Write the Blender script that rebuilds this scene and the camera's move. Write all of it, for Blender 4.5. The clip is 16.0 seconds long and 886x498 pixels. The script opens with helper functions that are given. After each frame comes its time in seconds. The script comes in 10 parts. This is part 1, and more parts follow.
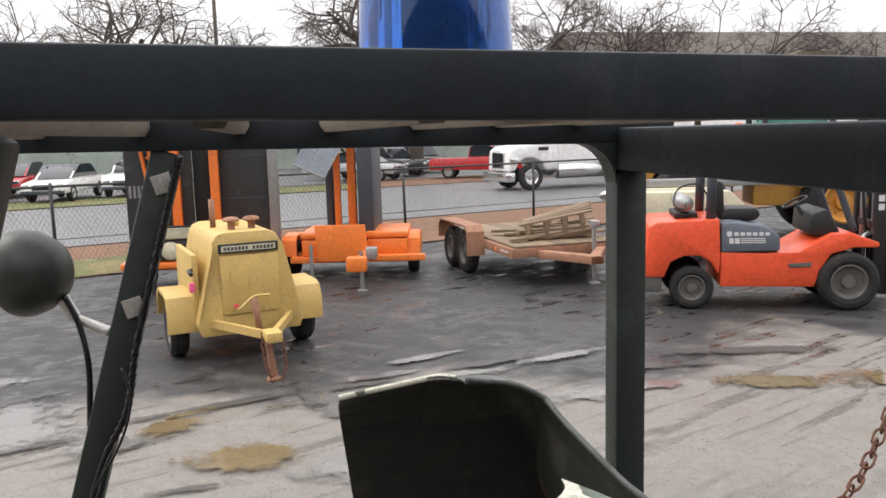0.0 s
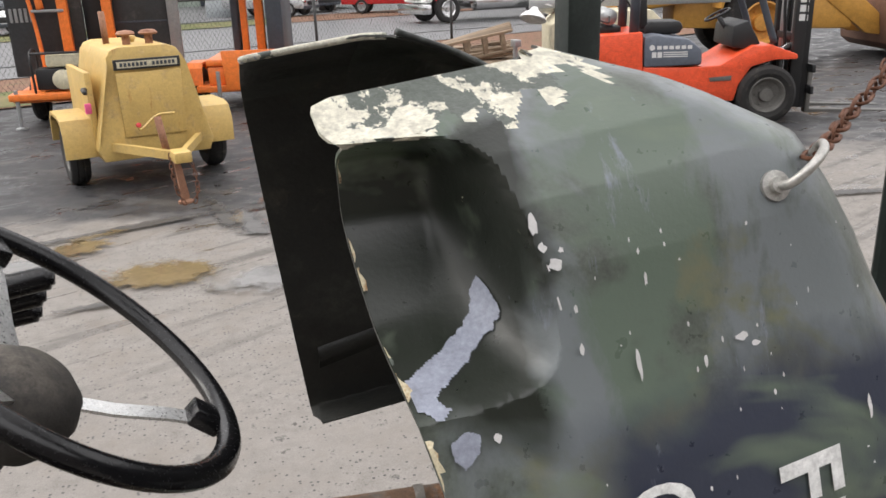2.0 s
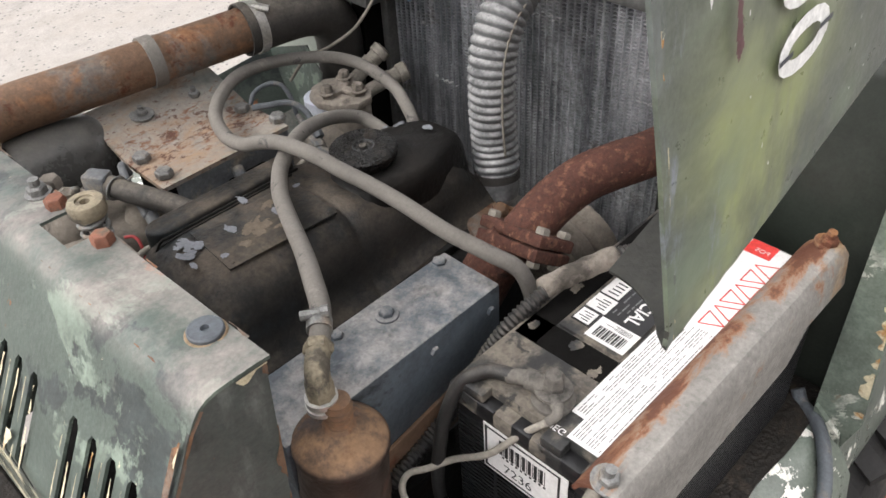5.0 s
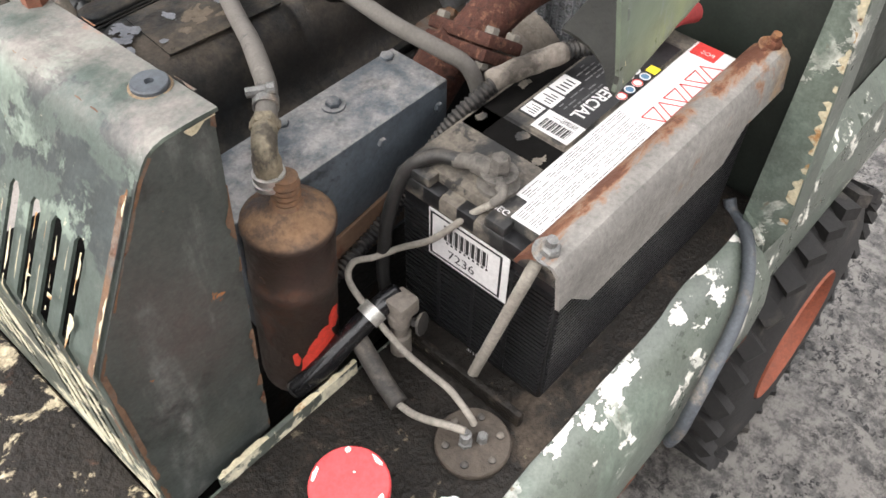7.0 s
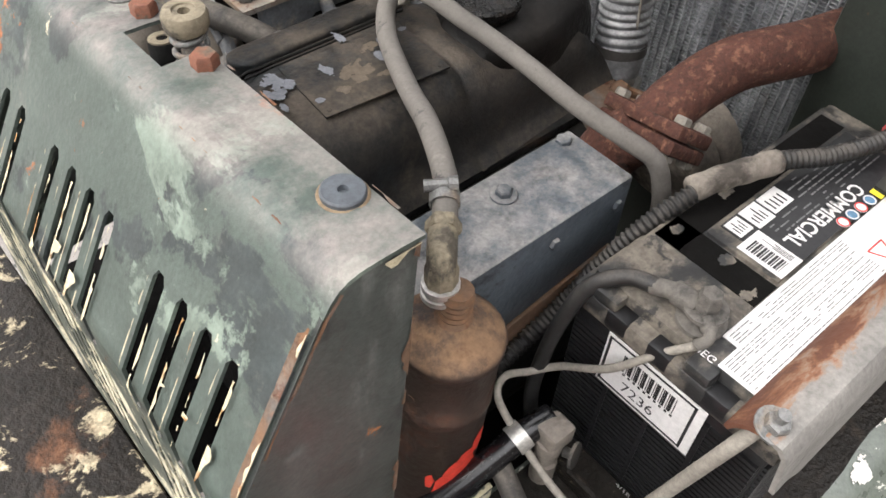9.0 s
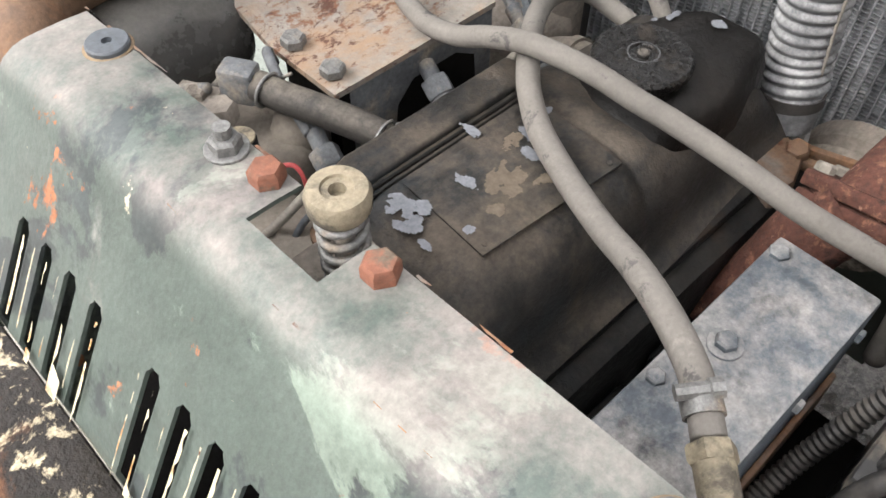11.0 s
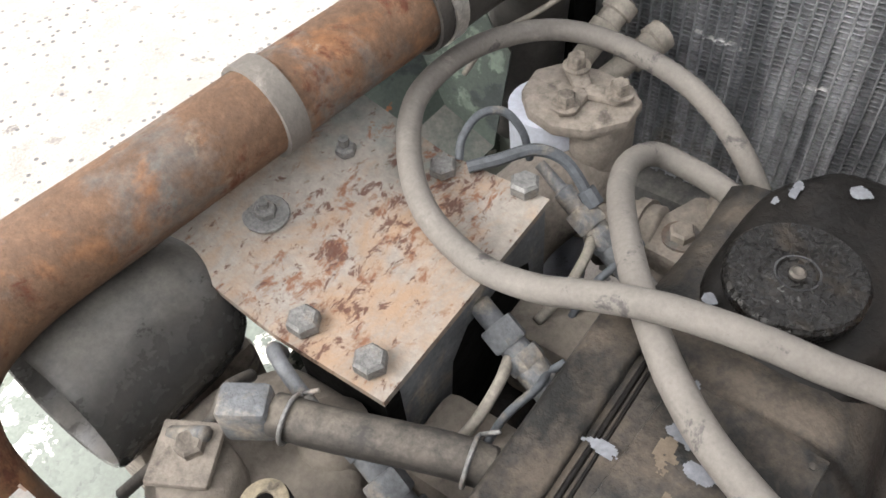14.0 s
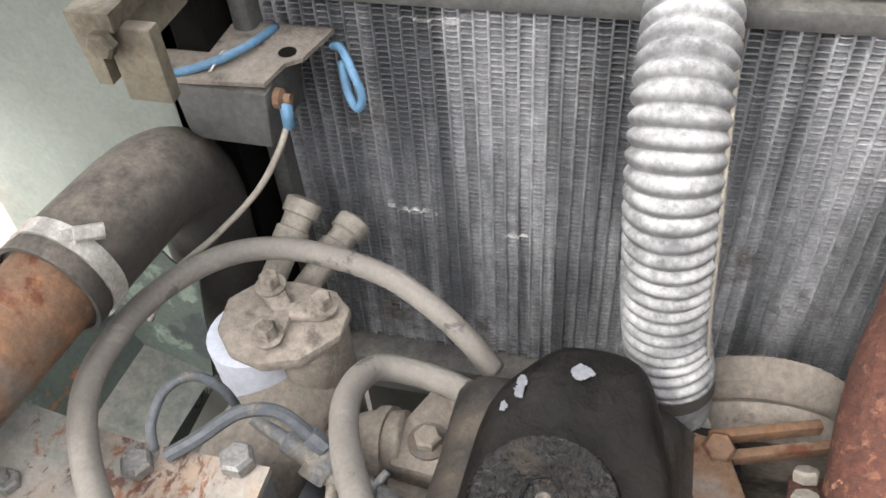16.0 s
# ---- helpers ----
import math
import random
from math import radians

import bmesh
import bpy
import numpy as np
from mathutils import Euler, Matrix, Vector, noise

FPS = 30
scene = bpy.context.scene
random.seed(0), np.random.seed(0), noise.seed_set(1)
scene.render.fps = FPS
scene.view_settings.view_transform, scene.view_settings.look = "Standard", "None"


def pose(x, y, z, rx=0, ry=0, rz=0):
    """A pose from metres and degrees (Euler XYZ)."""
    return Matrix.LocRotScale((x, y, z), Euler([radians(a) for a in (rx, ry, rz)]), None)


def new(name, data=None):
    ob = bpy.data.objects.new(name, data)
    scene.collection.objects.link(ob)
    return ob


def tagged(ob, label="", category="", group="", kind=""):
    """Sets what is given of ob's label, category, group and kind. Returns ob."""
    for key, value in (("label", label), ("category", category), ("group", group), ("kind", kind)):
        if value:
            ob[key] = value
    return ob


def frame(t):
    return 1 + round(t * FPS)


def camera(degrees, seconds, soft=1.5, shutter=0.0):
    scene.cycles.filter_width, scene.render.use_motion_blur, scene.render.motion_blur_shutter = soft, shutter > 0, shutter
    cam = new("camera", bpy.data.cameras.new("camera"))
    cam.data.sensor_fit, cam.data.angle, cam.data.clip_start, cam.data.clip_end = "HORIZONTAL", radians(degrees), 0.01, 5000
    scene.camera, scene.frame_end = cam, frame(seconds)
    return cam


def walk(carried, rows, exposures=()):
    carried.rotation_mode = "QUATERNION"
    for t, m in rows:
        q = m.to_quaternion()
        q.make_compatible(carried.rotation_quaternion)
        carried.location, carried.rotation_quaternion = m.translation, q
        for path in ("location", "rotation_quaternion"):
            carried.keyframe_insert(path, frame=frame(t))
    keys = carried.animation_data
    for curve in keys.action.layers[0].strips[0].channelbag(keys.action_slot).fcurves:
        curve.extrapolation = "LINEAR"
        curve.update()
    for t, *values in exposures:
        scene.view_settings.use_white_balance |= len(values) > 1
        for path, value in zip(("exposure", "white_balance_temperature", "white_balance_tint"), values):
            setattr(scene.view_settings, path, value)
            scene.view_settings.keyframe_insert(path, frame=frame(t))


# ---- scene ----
cam = camera(56.5, 16.0, soft=1.6)
METRES, EYE, TILT, LEAN, TURN = 2.0, 2.35, -8.0, 1.5, -12.5
ROWS = [
    (0.0, 0.0, 0.0, 0.0, 0.0, 0.0, -0.0),
    (0.5, -0.0026, 0.0197, -0.0564, -0.53, -4.78, 1.24),
    (1.0, -0.0029, 0.0573, -0.0958, -1.48, -7.91, 1.71),
    (1.5, 0.0028, 0.0905, -0.1307, -2.69, -9.06, 0.98),
    (2.0, -0.0079, 0.1189, -0.1628, -5.73, -10.66, 1.02),
    (2.5, -0.0335, 0.1401, -0.1931, -11.76, -13.48, 2.96),
    (3.0, -0.0578, 0.1627, -0.2286, -17.22, -16.91, 4.36),
    (3.5, -0.0615, 0.1905, -0.2688, -20.34, -21.31, 4.4),
    (4.0, -0.0556, 0.2183, -0.3027, -23.83, -25.35, 4.8),
    (4.5, -0.0706, 0.2398, -0.3365, -28.94, -29.47, 5.83),
    (5.0, -0.0795, 0.2543, -0.3717, -32.93, -32.04, 6.0),
    (7.5, -0.1098, 0.2344, -0.4009, -35.41, -42.67, 2.15),
    (8.0, -0.1268, 0.2572, -0.4008, -33.67, -42.76, 1.78),
    (8.5, -0.1193, 0.2836, -0.4022, -31.09, -41.83, 0.7),
    (9.0, -0.1039, 0.3261, -0.4012, -28.46, -40.62, -0.06),
    (9.5, -0.0869, 0.3646, -0.3994, -26.95, -40.91, 0.03),
    (10.0, -0.0997, 0.3934, -0.401, -25.97, -41.74, 0.94),
    (12.5, -0.0903, 0.5561, -0.4017, -40.36, -46.28, 5.97),
    (13.0, -0.0818, 0.5765, -0.4012, -38.36, -45.55, 6.66),
    (13.5, -0.074, 0.592, -0.3971, -38.33, -44.82, 7.58),
    (14.0, -0.0604, 0.6022, -0.3918, -41.39, -43.71, 8.5),
    (14.5, -0.0432, 0.6096, -0.3897, -46.06, -42.86, 9.05),
    (15.0, -0.0317, 0.6137, -0.3851, -51.13, -42.26, 9.98),
    (15.5, -0.0146, 0.6161, -0.3846, -57.06, -41.5, 10.32),
    (16.0, 0.0023, 0.6158, -0.3814, -63.29, -40.38, 10.1),
]
EXPOSURES = [(0.0, 0.03), (0.5, 0.17), (1.0, 0.08), (2.0, 0.02), (3.0, 0.35), (4.0, 0.65), (5.0, 0.85), (7.5, 1.03), (9.0, 1.0), (10.0, 1.12), (12.5, 1.62), (14.0, 1.42), (15.0, 1.45), (16.0, 1.76)]
walk(cam, [(t, pose(0, 0, EYE, TILT, LEAN, TURN) @ pose(METRES * x, METRES * y, METRES * z, 90 + pitch, roll, yaw)) for t, x, y, z, yaw, pitch, roll in ROWS], EXPOSURES)

# ---- light: a flat overcast winter sky ----
SUN_UP, SUN_ROUND = 44.0, -58.0
world = bpy.data.worlds.new("overcast")
scene.world = world
world.use_nodes = True
wn, wl = world.node_tree.nodes, world.node_tree.links
wn.clear()
sky = wn.new("ShaderNodeTexSky")
sky.sky_type, sky.sun_disc = "NISHITA", False
sky.sun_elevation, sky.sun_rotation = radians(SUN_UP), radians(SUN_ROUND)
sky.air_density, sky.dust_density, sky.ozone_density = 1.0, 6.0, 1.0
wtc = wn.new("ShaderNodeTexCoord")
wno = wn.new("ShaderNodeTexNoise")
wno.inputs["Scale"].default_value, wno.inputs["Detail"].default_value = 2.0, 4.0
wl.new(wtc.outputs["Generated"], wno.inputs["Vector"])
wcl = wn.new("ShaderNodeMapRange")
wcl.inputs[3].default_value, wcl.inputs[4].default_value = 0.82, 1.1
wl.new(wno.outputs["Fac"], wcl.inputs[0])
cloud = wn.new("ShaderNodeMix")
cloud.data_type = "RGBA"
cloud.inputs[0].default_value = 0.9
wl.new(sky.outputs[0], cloud.inputs[6])
cloud.inputs[7].default_value = (10.1, 9.9, 10.0, 1)
wmul = wn.new("ShaderNodeVectorMath")
wmul.operation = "SCALE"
wl.new(cloud.outputs[2], wmul.inputs[0])
wsep = wn.new("ShaderNodeSeparateXYZ")
wl.new(wtc.outputs["Generated"], wsep.inputs[0])
wup = wn.new("ShaderNodeMapRange")
wup.inputs[1].default_value, wup.inputs[2].default_value = 0.0, 1.0
wup.inputs[3].default_value, wup.inputs[4].default_value = 1.0, 2.8
wl.new(wsep.outputs["Z"], wup.inputs[0])
wboth = wn.new("ShaderNodeMath")
wboth.operation = "MULTIPLY"
wl.new(wup.outputs[0], wboth.inputs[0])
wl.new(wcl.outputs[0], wboth.inputs[1])
wl.new(wboth.outputs[0], wmul.inputs["Scale"])
bg = wn.new("ShaderNodeBackground")
bg.inputs[1].default_value = 0.1
wl.new(wmul.outputs[0], bg.inputs[0])
wo = wn.new("ShaderNodeOutputWorld")
wl.new(bg.outputs[0], wo.inputs[0])
sun = new("sun", bpy.data.lights.new("sun", "SUN"))
sun.data.energy, sun.data.angle, sun.data.color = 1.5, radians(30), (1, 0.97, 0.93)
sun.rotation_euler = (radians(90 - SUN_UP), 0, radians(180 - SUN_ROUND))


# ---- materials ----
def mix_rgb(nt, fac, a, b):
    m = nt.nodes.new("ShaderNodeMix")
    m.data_type = "RGBA"
    for k, v in ((0, fac), (6, a), (7, b)):
        if hasattr(v, "is_linked"):
            nt.links.new(v, m.inputs[k])
        elif k == 0:
            m.inputs[0].default_value = v
        else:
            m.inputs[k].default_value = (*v, 1)
    return m.outputs[2]


def mix_val(nt, fac, a, b):
    m = nt.nodes.new("ShaderNodeMix")
    for k, v in ((0, fac), (2, a), (3, b)):
        if hasattr(v, "is_linked"):
            nt.links.new(v, m.inputs[k])
        else:
            m.inputs[k].default_value = v
    return m.outputs[0]


def noise_of(nt, co, scale, detail=5.0, rough=0.6, stretch=None, distort=0.0):
    if stretch:
        mp = nt.nodes.new("ShaderNodeMapping")
        mp.inputs["Scale"].default_value = stretch
        nt.links.new(co, mp.inputs[0])
        co = mp.outputs[0]
    n = nt.nodes.new("ShaderNodeTexNoise")
    n.inputs["Scale"].default_value, n.inputs["Detail"].default_value = scale, detail
    n.inputs["Roughness"].default_value, n.inputs["Distortion"].default_value = rough, distort
    nt.links.new(co, n.inputs["Vector"])
    return n.outputs["Fac"]


def ramp(nt, v, lo, hi, a=0.0, b=1.0):
    r = nt.nodes.new("ShaderNodeMapRange")
    for k, x in ((1, lo), (2, hi), (3, a), (4, b)):
        r.inputs[k].default_value = x
    nt.links.new(v, r.inputs[0])
    return r.outputs[0]


def times(nt, a, b):
    m = nt.nodes.new("ShaderNodeMath")
    m.operation = "MULTIPLY"
    nt.links.new(a, m.inputs[0])
    if hasattr(b, "is_linked"):
        nt.links.new(b, m.inputs[1])
    else:
        m.inputs[1].default_value = b
    return m.outputs[0]


def material(name, base, vary=0.25, scale=6.0, rough=0.6, metal=0.0, bump=0.15, fine=120.0, layers=(), dust=None, spec=0.5, random=0.0, stretch=None, coat=0.0, grain=0.28):
    """layers: (colour, scale, lo, hi, roughness, metal[, stretch]) laid over one another where a noise passes lo..hi.
    dust: (colour, strength) on what faces up."""
    m = bpy.data.materials.new(name)
    m.use_nodes = True
    nt = m.node_tree
    b = nt.nodes["Principled BSDF"]
    co = nt.nodes.new("ShaderNodeTexCoord").outputs["Object"]
    big = noise_of(nt, co, scale, 6, 0.65, stretch)
    small = noise_of(nt, co, scale * 9, 4, 0.6, stretch)
    both = mix_val(nt, 0.4, big, small)
    col = mix_rgb(nt, ramp(nt, both, 0.3, 0.7), [c * (1 - vary) for c in base], [min(1, c * (1 + vary)) for c in base])
    ro = ramp(nt, small, 0.2, 0.8, max(0.02, rough - 0.12), min(1, rough + 0.12))
    me = None
    if random:
        oi = nt.nodes.new("ShaderNodeObjectInfo")
        hv = nt.nodes.new("ShaderNodeHueSaturation")
        nt.links.new(ramp(nt, oi.outputs["Random"], 0, 1, 1 - random, 1 + random), hv.inputs["Value"])
        nt.links.new(col, hv.inputs["Color"])
        col = hv.outputs["Color"]
    relief = noise_of(nt, co, fine, 3, 0.6)
    for k, lay in enumerate(layers):
        c, s, lo, hi, r, mt = lay[:6]
        n = noise_of(nt, co, s, 8, 0.68, lay[6] if len(lay) > 6 else None, 0.3)
        f = ramp(nt, n, lo, hi)
        cc = mix_rgb(nt, ramp(nt, small, 0.3, 0.7), [v * 0.72 for v in c], [min(1, v * 1.25) for v in c])
        col = mix_rgb(nt, f, col, cc)
        ro = mix_val(nt, f, ro, r)
        me = mix_val(nt, f, metal if me is None else me, mt)
        relief = mix_val(nt, times(nt, f, 0.5), relief, n)
    if dust:
        g = nt.nodes.new("ShaderNodeNewGeometry")
        sep = nt.nodes.new("ShaderNodeSeparateXYZ")
        nt.links.new(g.outputs["Normal"], sep.inputs[0])
        up = ramp(nt, sep.outputs["Z"], dust[2] if len(dust) > 2 else 0.2, 0.9, 0.04, 1.0)
        f = times(nt, times(nt, up, ramp(nt, noise_of(nt, co, scale * 1.6, 8, 0.75), 0.40, 0.58)), dust[1])
        col = mix_rgb(nt, f, col, dust[0])
        ro = mix_val(nt, f, ro, 0.95)
        me = mix_val(nt, f, metal if me is None else me, 0.0)
    if grain:
        gv = nt.nodes.new("ShaderNodeHueSaturation")
        gn = mix_val(nt, 0.5, noise_of(nt, co, max(fine * 1.6, 60), 3, 0.7), noise_of(nt, co, scale * 5, 7, 0.75))
        nt.links.new(ramp(nt, gn, 0.34, 0.66, 1 - grain, 1 + grain), gv.inputs["Value"])
        nt.links.new(col, gv.inputs["Color"])
        col = gv.outputs["Color"]
    nt.links.new(col, b.inputs["Base Color"])
    nt.links.new(ro, b.inputs["Roughness"])
    if me is not None:
        nt.links.new(me, b.inputs["Metallic"])
    else:
        b.inputs["Metallic"].default_value = metal
    b.inputs["Specular IOR Level"].default_value = spec
    b.inputs["Coat Weight"].default_value = coat
    if bump:
        bp = nt.nodes.new("ShaderNodeBump")
        bp.inputs["Strength"].default_value, bp.inputs["Distance"].default_value = bump, 0.004
        nt.links.new(relief, bp.inputs["Height"])
        nt.links.new(bp.outputs[0], b.inputs["Normal"])
    return m


def glassy(name, colour, rough=0.03, alpha=1.0, trans=0.0):
    m = bpy.data.materials.new(name)
    m.use_nodes = True
    b = m.node_tree.nodes["Principled BSDF"]
    b.inputs["Base Color"].default_value = (*colour, 1)
    b.inputs["Roughness"].default_value = rough
    b.inputs["Transmission Weight"].default_value = trans
    return m


RUST = (0.20, 0.075, 0.03)
RUST_LIGHT = (0.36, 0.15, 0.06)
CHIP = (0.62, 0.58, 0.42)
DUST = (0.30, 0.27, 0.225)
M = {}
M["olive_dark"] = material("olive_paint_dark", (0.022, 0.027, 0.022), 0.3, 9, 0.45, 0, 0.1, 140, layers=[((0.05, 0.055, 0.045), 6, 0.58, 0.75, 0.6, 0), (RUST, 14, 0.68, 0.74, 0.85, 0)])
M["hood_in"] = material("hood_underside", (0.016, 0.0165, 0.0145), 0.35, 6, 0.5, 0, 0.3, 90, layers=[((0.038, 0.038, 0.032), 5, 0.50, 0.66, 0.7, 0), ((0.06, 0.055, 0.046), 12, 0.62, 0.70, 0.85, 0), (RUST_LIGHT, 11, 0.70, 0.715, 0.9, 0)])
M["chipped_top"] = material("chipped_cream_paint", (0.10, 0.115, 0.10), 0.25, 8, 0.4, 0, 0.2, 150, layers=[((0.70, 0.675, 0.56), 12, 0.465, 0.48, 0.6, 0), ((0.30, 0.33, 0.42), 7, 0.6, 0.63, 0.45, 0), (RUST, 24, 0.66, 0.70, 0.9, 0)])
M["post"] = material("dark_green_post", (0.014, 0.021, 0.018), 0.25, 6, 0.5, 0, 0.1, 160, layers=[((0.035, 0.045, 0.04), 5, 0.55, 0.7, 0.5, 0), (CHIP, 30, 0.76, 0.77, 0.6, 0)])
M["rail"] = material("blue_black_rail", (0.012, 0.016, 0.020), 0.25, 5, 0.6, 0, 0.1, 150, spec=0.25, layers=[((0.026, 0.030, 0.034), 4, 0.56, 0.7, 0.55, 0), (RUST, 22, 0.74, 0.77, 0.8, 0)])
M["wood"] = material("weathered_wood", (0.16, 0.13, 0.10), 0.4, 9, 0.8, 0, 0.3, 90, stretch=(1, 0.1, 1))
M["louvre"] = material("blue_green_paint", (0.072, 0.092, 0.080), 0.2, 5, 0.40, 0, 0.12, 150, grain=0.25, layers=[
    ((0.040, 0.050, 0.050), 6.5, 0.555, 0.585, 0.45, 0), ((0.15, 0.155, 0.14), 9, 0.62, 0.70, 0.65, 0), ((0.16, 0.20, 0.165), 8, 0.575, 0.60, 0.45, 0), ((0.30, 0.12, 0.055), 14, 0.63, 0.65, 0.9, 0), ((0.55, 0.50, 0.36), 23, 0.69, 0.70, 0.7, 0)], dust=((0.275, 0.243, 0.225), 0.72, 0.52))
M["louvre_low"] = material("chipped_grille_paint", (0.08, 0.09, 0.075), 0.3, 10, 0.55, 0, 0.3, 120, layers=[((0.60, 0.56, 0.42), 17, 0.50, 0.53, 0.65, 0), ((0.05, 0.04, 0.03), 12, 0.6, 0.66, 0.85, 0)])
def hood_material():
    m = material("camouflage_hood_paint", (0.062, 0.071, 0.060), 0.28, 7, 0.34, 0, 0.07, 180, grain=0.3)
    nt = m.node_tree
    b = nt.nodes["Principled BSDF"]
    co = nt.nodes.new("ShaderNodeTexCoord").outputs["Object"]
    sep = nt.nodes.new("ShaderNodeSeparateXYZ")
    nt.links.new(co, sep.inputs[0])
    col = b.inputs["Base Color"].links[0].from_socket
    n1 = noise_of(nt, co, 4.2, 5, 0.55, None, 0.4)
    n2 = noise_of(nt, co, 5.5, 6, 0.6, (1.6, 1, 0.8), 0.5)
    n3 = noise_of(nt, co, 60, 8, 0.7)

    def window(s, a, b_, c, d):
        return times(nt, ramp(nt, s, a, b_), ramp(nt, s, d, c))

    def shifted(s, k):
        ad = nt.nodes.new("ShaderNodeMath")
        ad.operation = "MULTIPLY_ADD"
        nt.links.new(n1, ad.inputs[0])
        ad.inputs[1].default_value = k
        nt.links.new(s, ad.inputs[2])
        return ad.outputs[0]
    col = mix_rgb(nt, ramp(nt, n1, 0.53, 0.57), col, (0.080, 0.103, 0.080))
    col = mix_rgb(nt, ramp(nt, n2, 0.49, 0.58), col, (0.115, 0.128, 0.132))
    col = mix_rgb(nt, ramp(nt, noise_of(nt, co, 3.1, 6, 0.6, None, 0.6), 0.57, 0.62), col, (0.105, 0.110, 0.072))
    # dark blue-black band sprayed behind the writing
    zz, xx = shifted(sep.outputs["Z"], 0.22), shifted(sep.outputs["X"], 0.12)
    col = mix_rgb(nt, times(nt, window(zz, 1.42, 1.50, 1.78, 1.83), window(xx, 0.11, 0.17, 0.42, 0.5)), col, (0.026, 0.030, 0.044))
    # shade inside the step recess, painted in as a very dark olive
    col = mix_rgb(nt, times(nt, window(zz, 1.77, 1.82, 1.98, 2.0), ramp(nt, xx, 0.130, 0.108)), col, (0.011, 0.0135, 0.010))
    # yellow-green primer showing low down
    col = mix_rgb(nt, times(nt, times(nt, window(zz, 1.20, 1.30, 1.42, 1.52), window(xx, 0.06, 0.12, 0.20, 0.32)), ramp(nt, n2, 0.40, 0.56)), col, (0.165, 0.185, 0.082))
    col = mix_rgb(nt, times(nt, ramp(nt, zz, 1.38, 1.28), ramp(nt, n1, 0.48, 0.58)), col, (0.125, 0.148, 0.13))
    col = mix_rgb(nt, times(nt, ramp(nt, noise_of(nt, co, 6.0, 4, 0.55, (0.8, 1, 1.6), 0.5), 0.56, 0.66), 0.75), col, (0.105, 0.132, 0.092))
    # bluish wear and fine cream specks
    col = mix_rgb(nt, times(nt, ramp(nt, noise_of(nt, co, 9, 8, 0.75, (2.5, 1, 0.5)), 0.60, 0.68), 0.7), col, (0.16, 0.175, 0.215))
    col = mix_rgb(nt, times(nt, ramp(nt, n3, 0.715, 0.73), 0.9), col, CHIP)
    hv = nt.nodes.new("ShaderNodeHueSaturation")
    hv.inputs["Value"].default_value = 1.5
    nt.links.new(col, hv.inputs["Color"])
    nt.links.new(hv.outputs["Color"], b.inputs["Base Color"])
    return m


M["hood"] = hood_material()
M["stencil_gap"] = material("dark_paint_between_stencils", (0.045, 0.050, 0.062), 0.25, 9, 0.36, 0, 0.05, 160)
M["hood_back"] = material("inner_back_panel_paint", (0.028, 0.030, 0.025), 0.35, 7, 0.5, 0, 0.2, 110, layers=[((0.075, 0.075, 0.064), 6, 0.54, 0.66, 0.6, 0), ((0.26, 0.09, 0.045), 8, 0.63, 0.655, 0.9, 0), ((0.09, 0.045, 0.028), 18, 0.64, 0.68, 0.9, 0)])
M["deck"] = material("dirty_deck", (0.017, 0.014, 0.012), 0.4, 10, 0.7, 0, 0.9, 110, spec=0.3, grain=0.6, layers=[((0.42, 0.36, 0.25), 19, 0.56, 0.60, 0.7, 0), ((0.12, 0.06, 0.035), 7, 0.58, 0.66, 0.9, 0)])
M["tank"] = material("oily_tank_top", (0.011, 0.009, 0.007), 0.4, 12, 0.6, 0, 0.9, 140, spec=0.25, grain=0.6, layers=[((0.040, 0.031, 0.023), 14, 0.54, 0.62, 0.8, 0), ((0.10, 0.085, 0.06), 60, 0.63, 0.67, 0.9, 0)])
M["body"] = material("chipped_body_side", (0.115, 0.132, 0.110), 0.25, 7, 0.32, 0, 0.12, 150, layers=[((0.68, 0.67, 0.60), 13, 0.57, 0.58, 0.5, 0), ((0.26, 0.13, 0.06), 13, 0.64, 0.66, 0.9, 0, (1.03, 1, 1)), ((0.14, 0.17, 0.14), 5, 0.5, 0.62, 0.4, 0), (RUST_LIGHT, 12, 0.69, 0.71, 0.9, 0)])
# near-black: the floor mat's own colour, elsewhere shade painted into gaps and holes
M["black_void"] = material("mat_black_and_gap_shade", (0.004, 0.0036, 0.0033), 0.4, 10, 0.9, 0, 0.3, 60, spec=0.12)
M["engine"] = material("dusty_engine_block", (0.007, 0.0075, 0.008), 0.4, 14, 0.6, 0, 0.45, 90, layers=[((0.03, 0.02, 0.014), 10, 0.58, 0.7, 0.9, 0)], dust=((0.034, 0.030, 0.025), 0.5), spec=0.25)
M["cover"] = material("oily_valve_cover", (0.016, 0.016, 0.0155), 0.4, 12, 0.5, 0, 0.4, 120, spec=0.3, layers=[((0.020, 0.024, 0.027), 7, 0.54, 0.64, 0.5, 0), ((0.075, 0.062, 0.047), 9, 0.57, 0.68, 0.8, 0)], dust=((0.088, 0.073, 0.058), 0.85))
M["dome"] = material("black_oily_dome", (0.0055, 0.005, 0.0047), 0.4, 12, 0.45, 0, 0.5, 100, layers=[((0.016, 0.0135, 0.0115), 9, 0.54, 0.68, 0.6, 0)], dust=((0.014, 0.0125, 0.011), 0.4), spec=0.22)
M["cap"] = material("greasy_filler_cap", (0.006, 0.0055, 0.005), 0.5, 30, 0.28, 0, 0.8, 170, layers=[((0.024, 0.018, 0.012), 34, 0.50, 0.66, 0.35, 0), ((0.10, 0.095, 0.085), 130, 0.70, 0.74, 0.4, 0)], spec=0.4, grain=0.6)
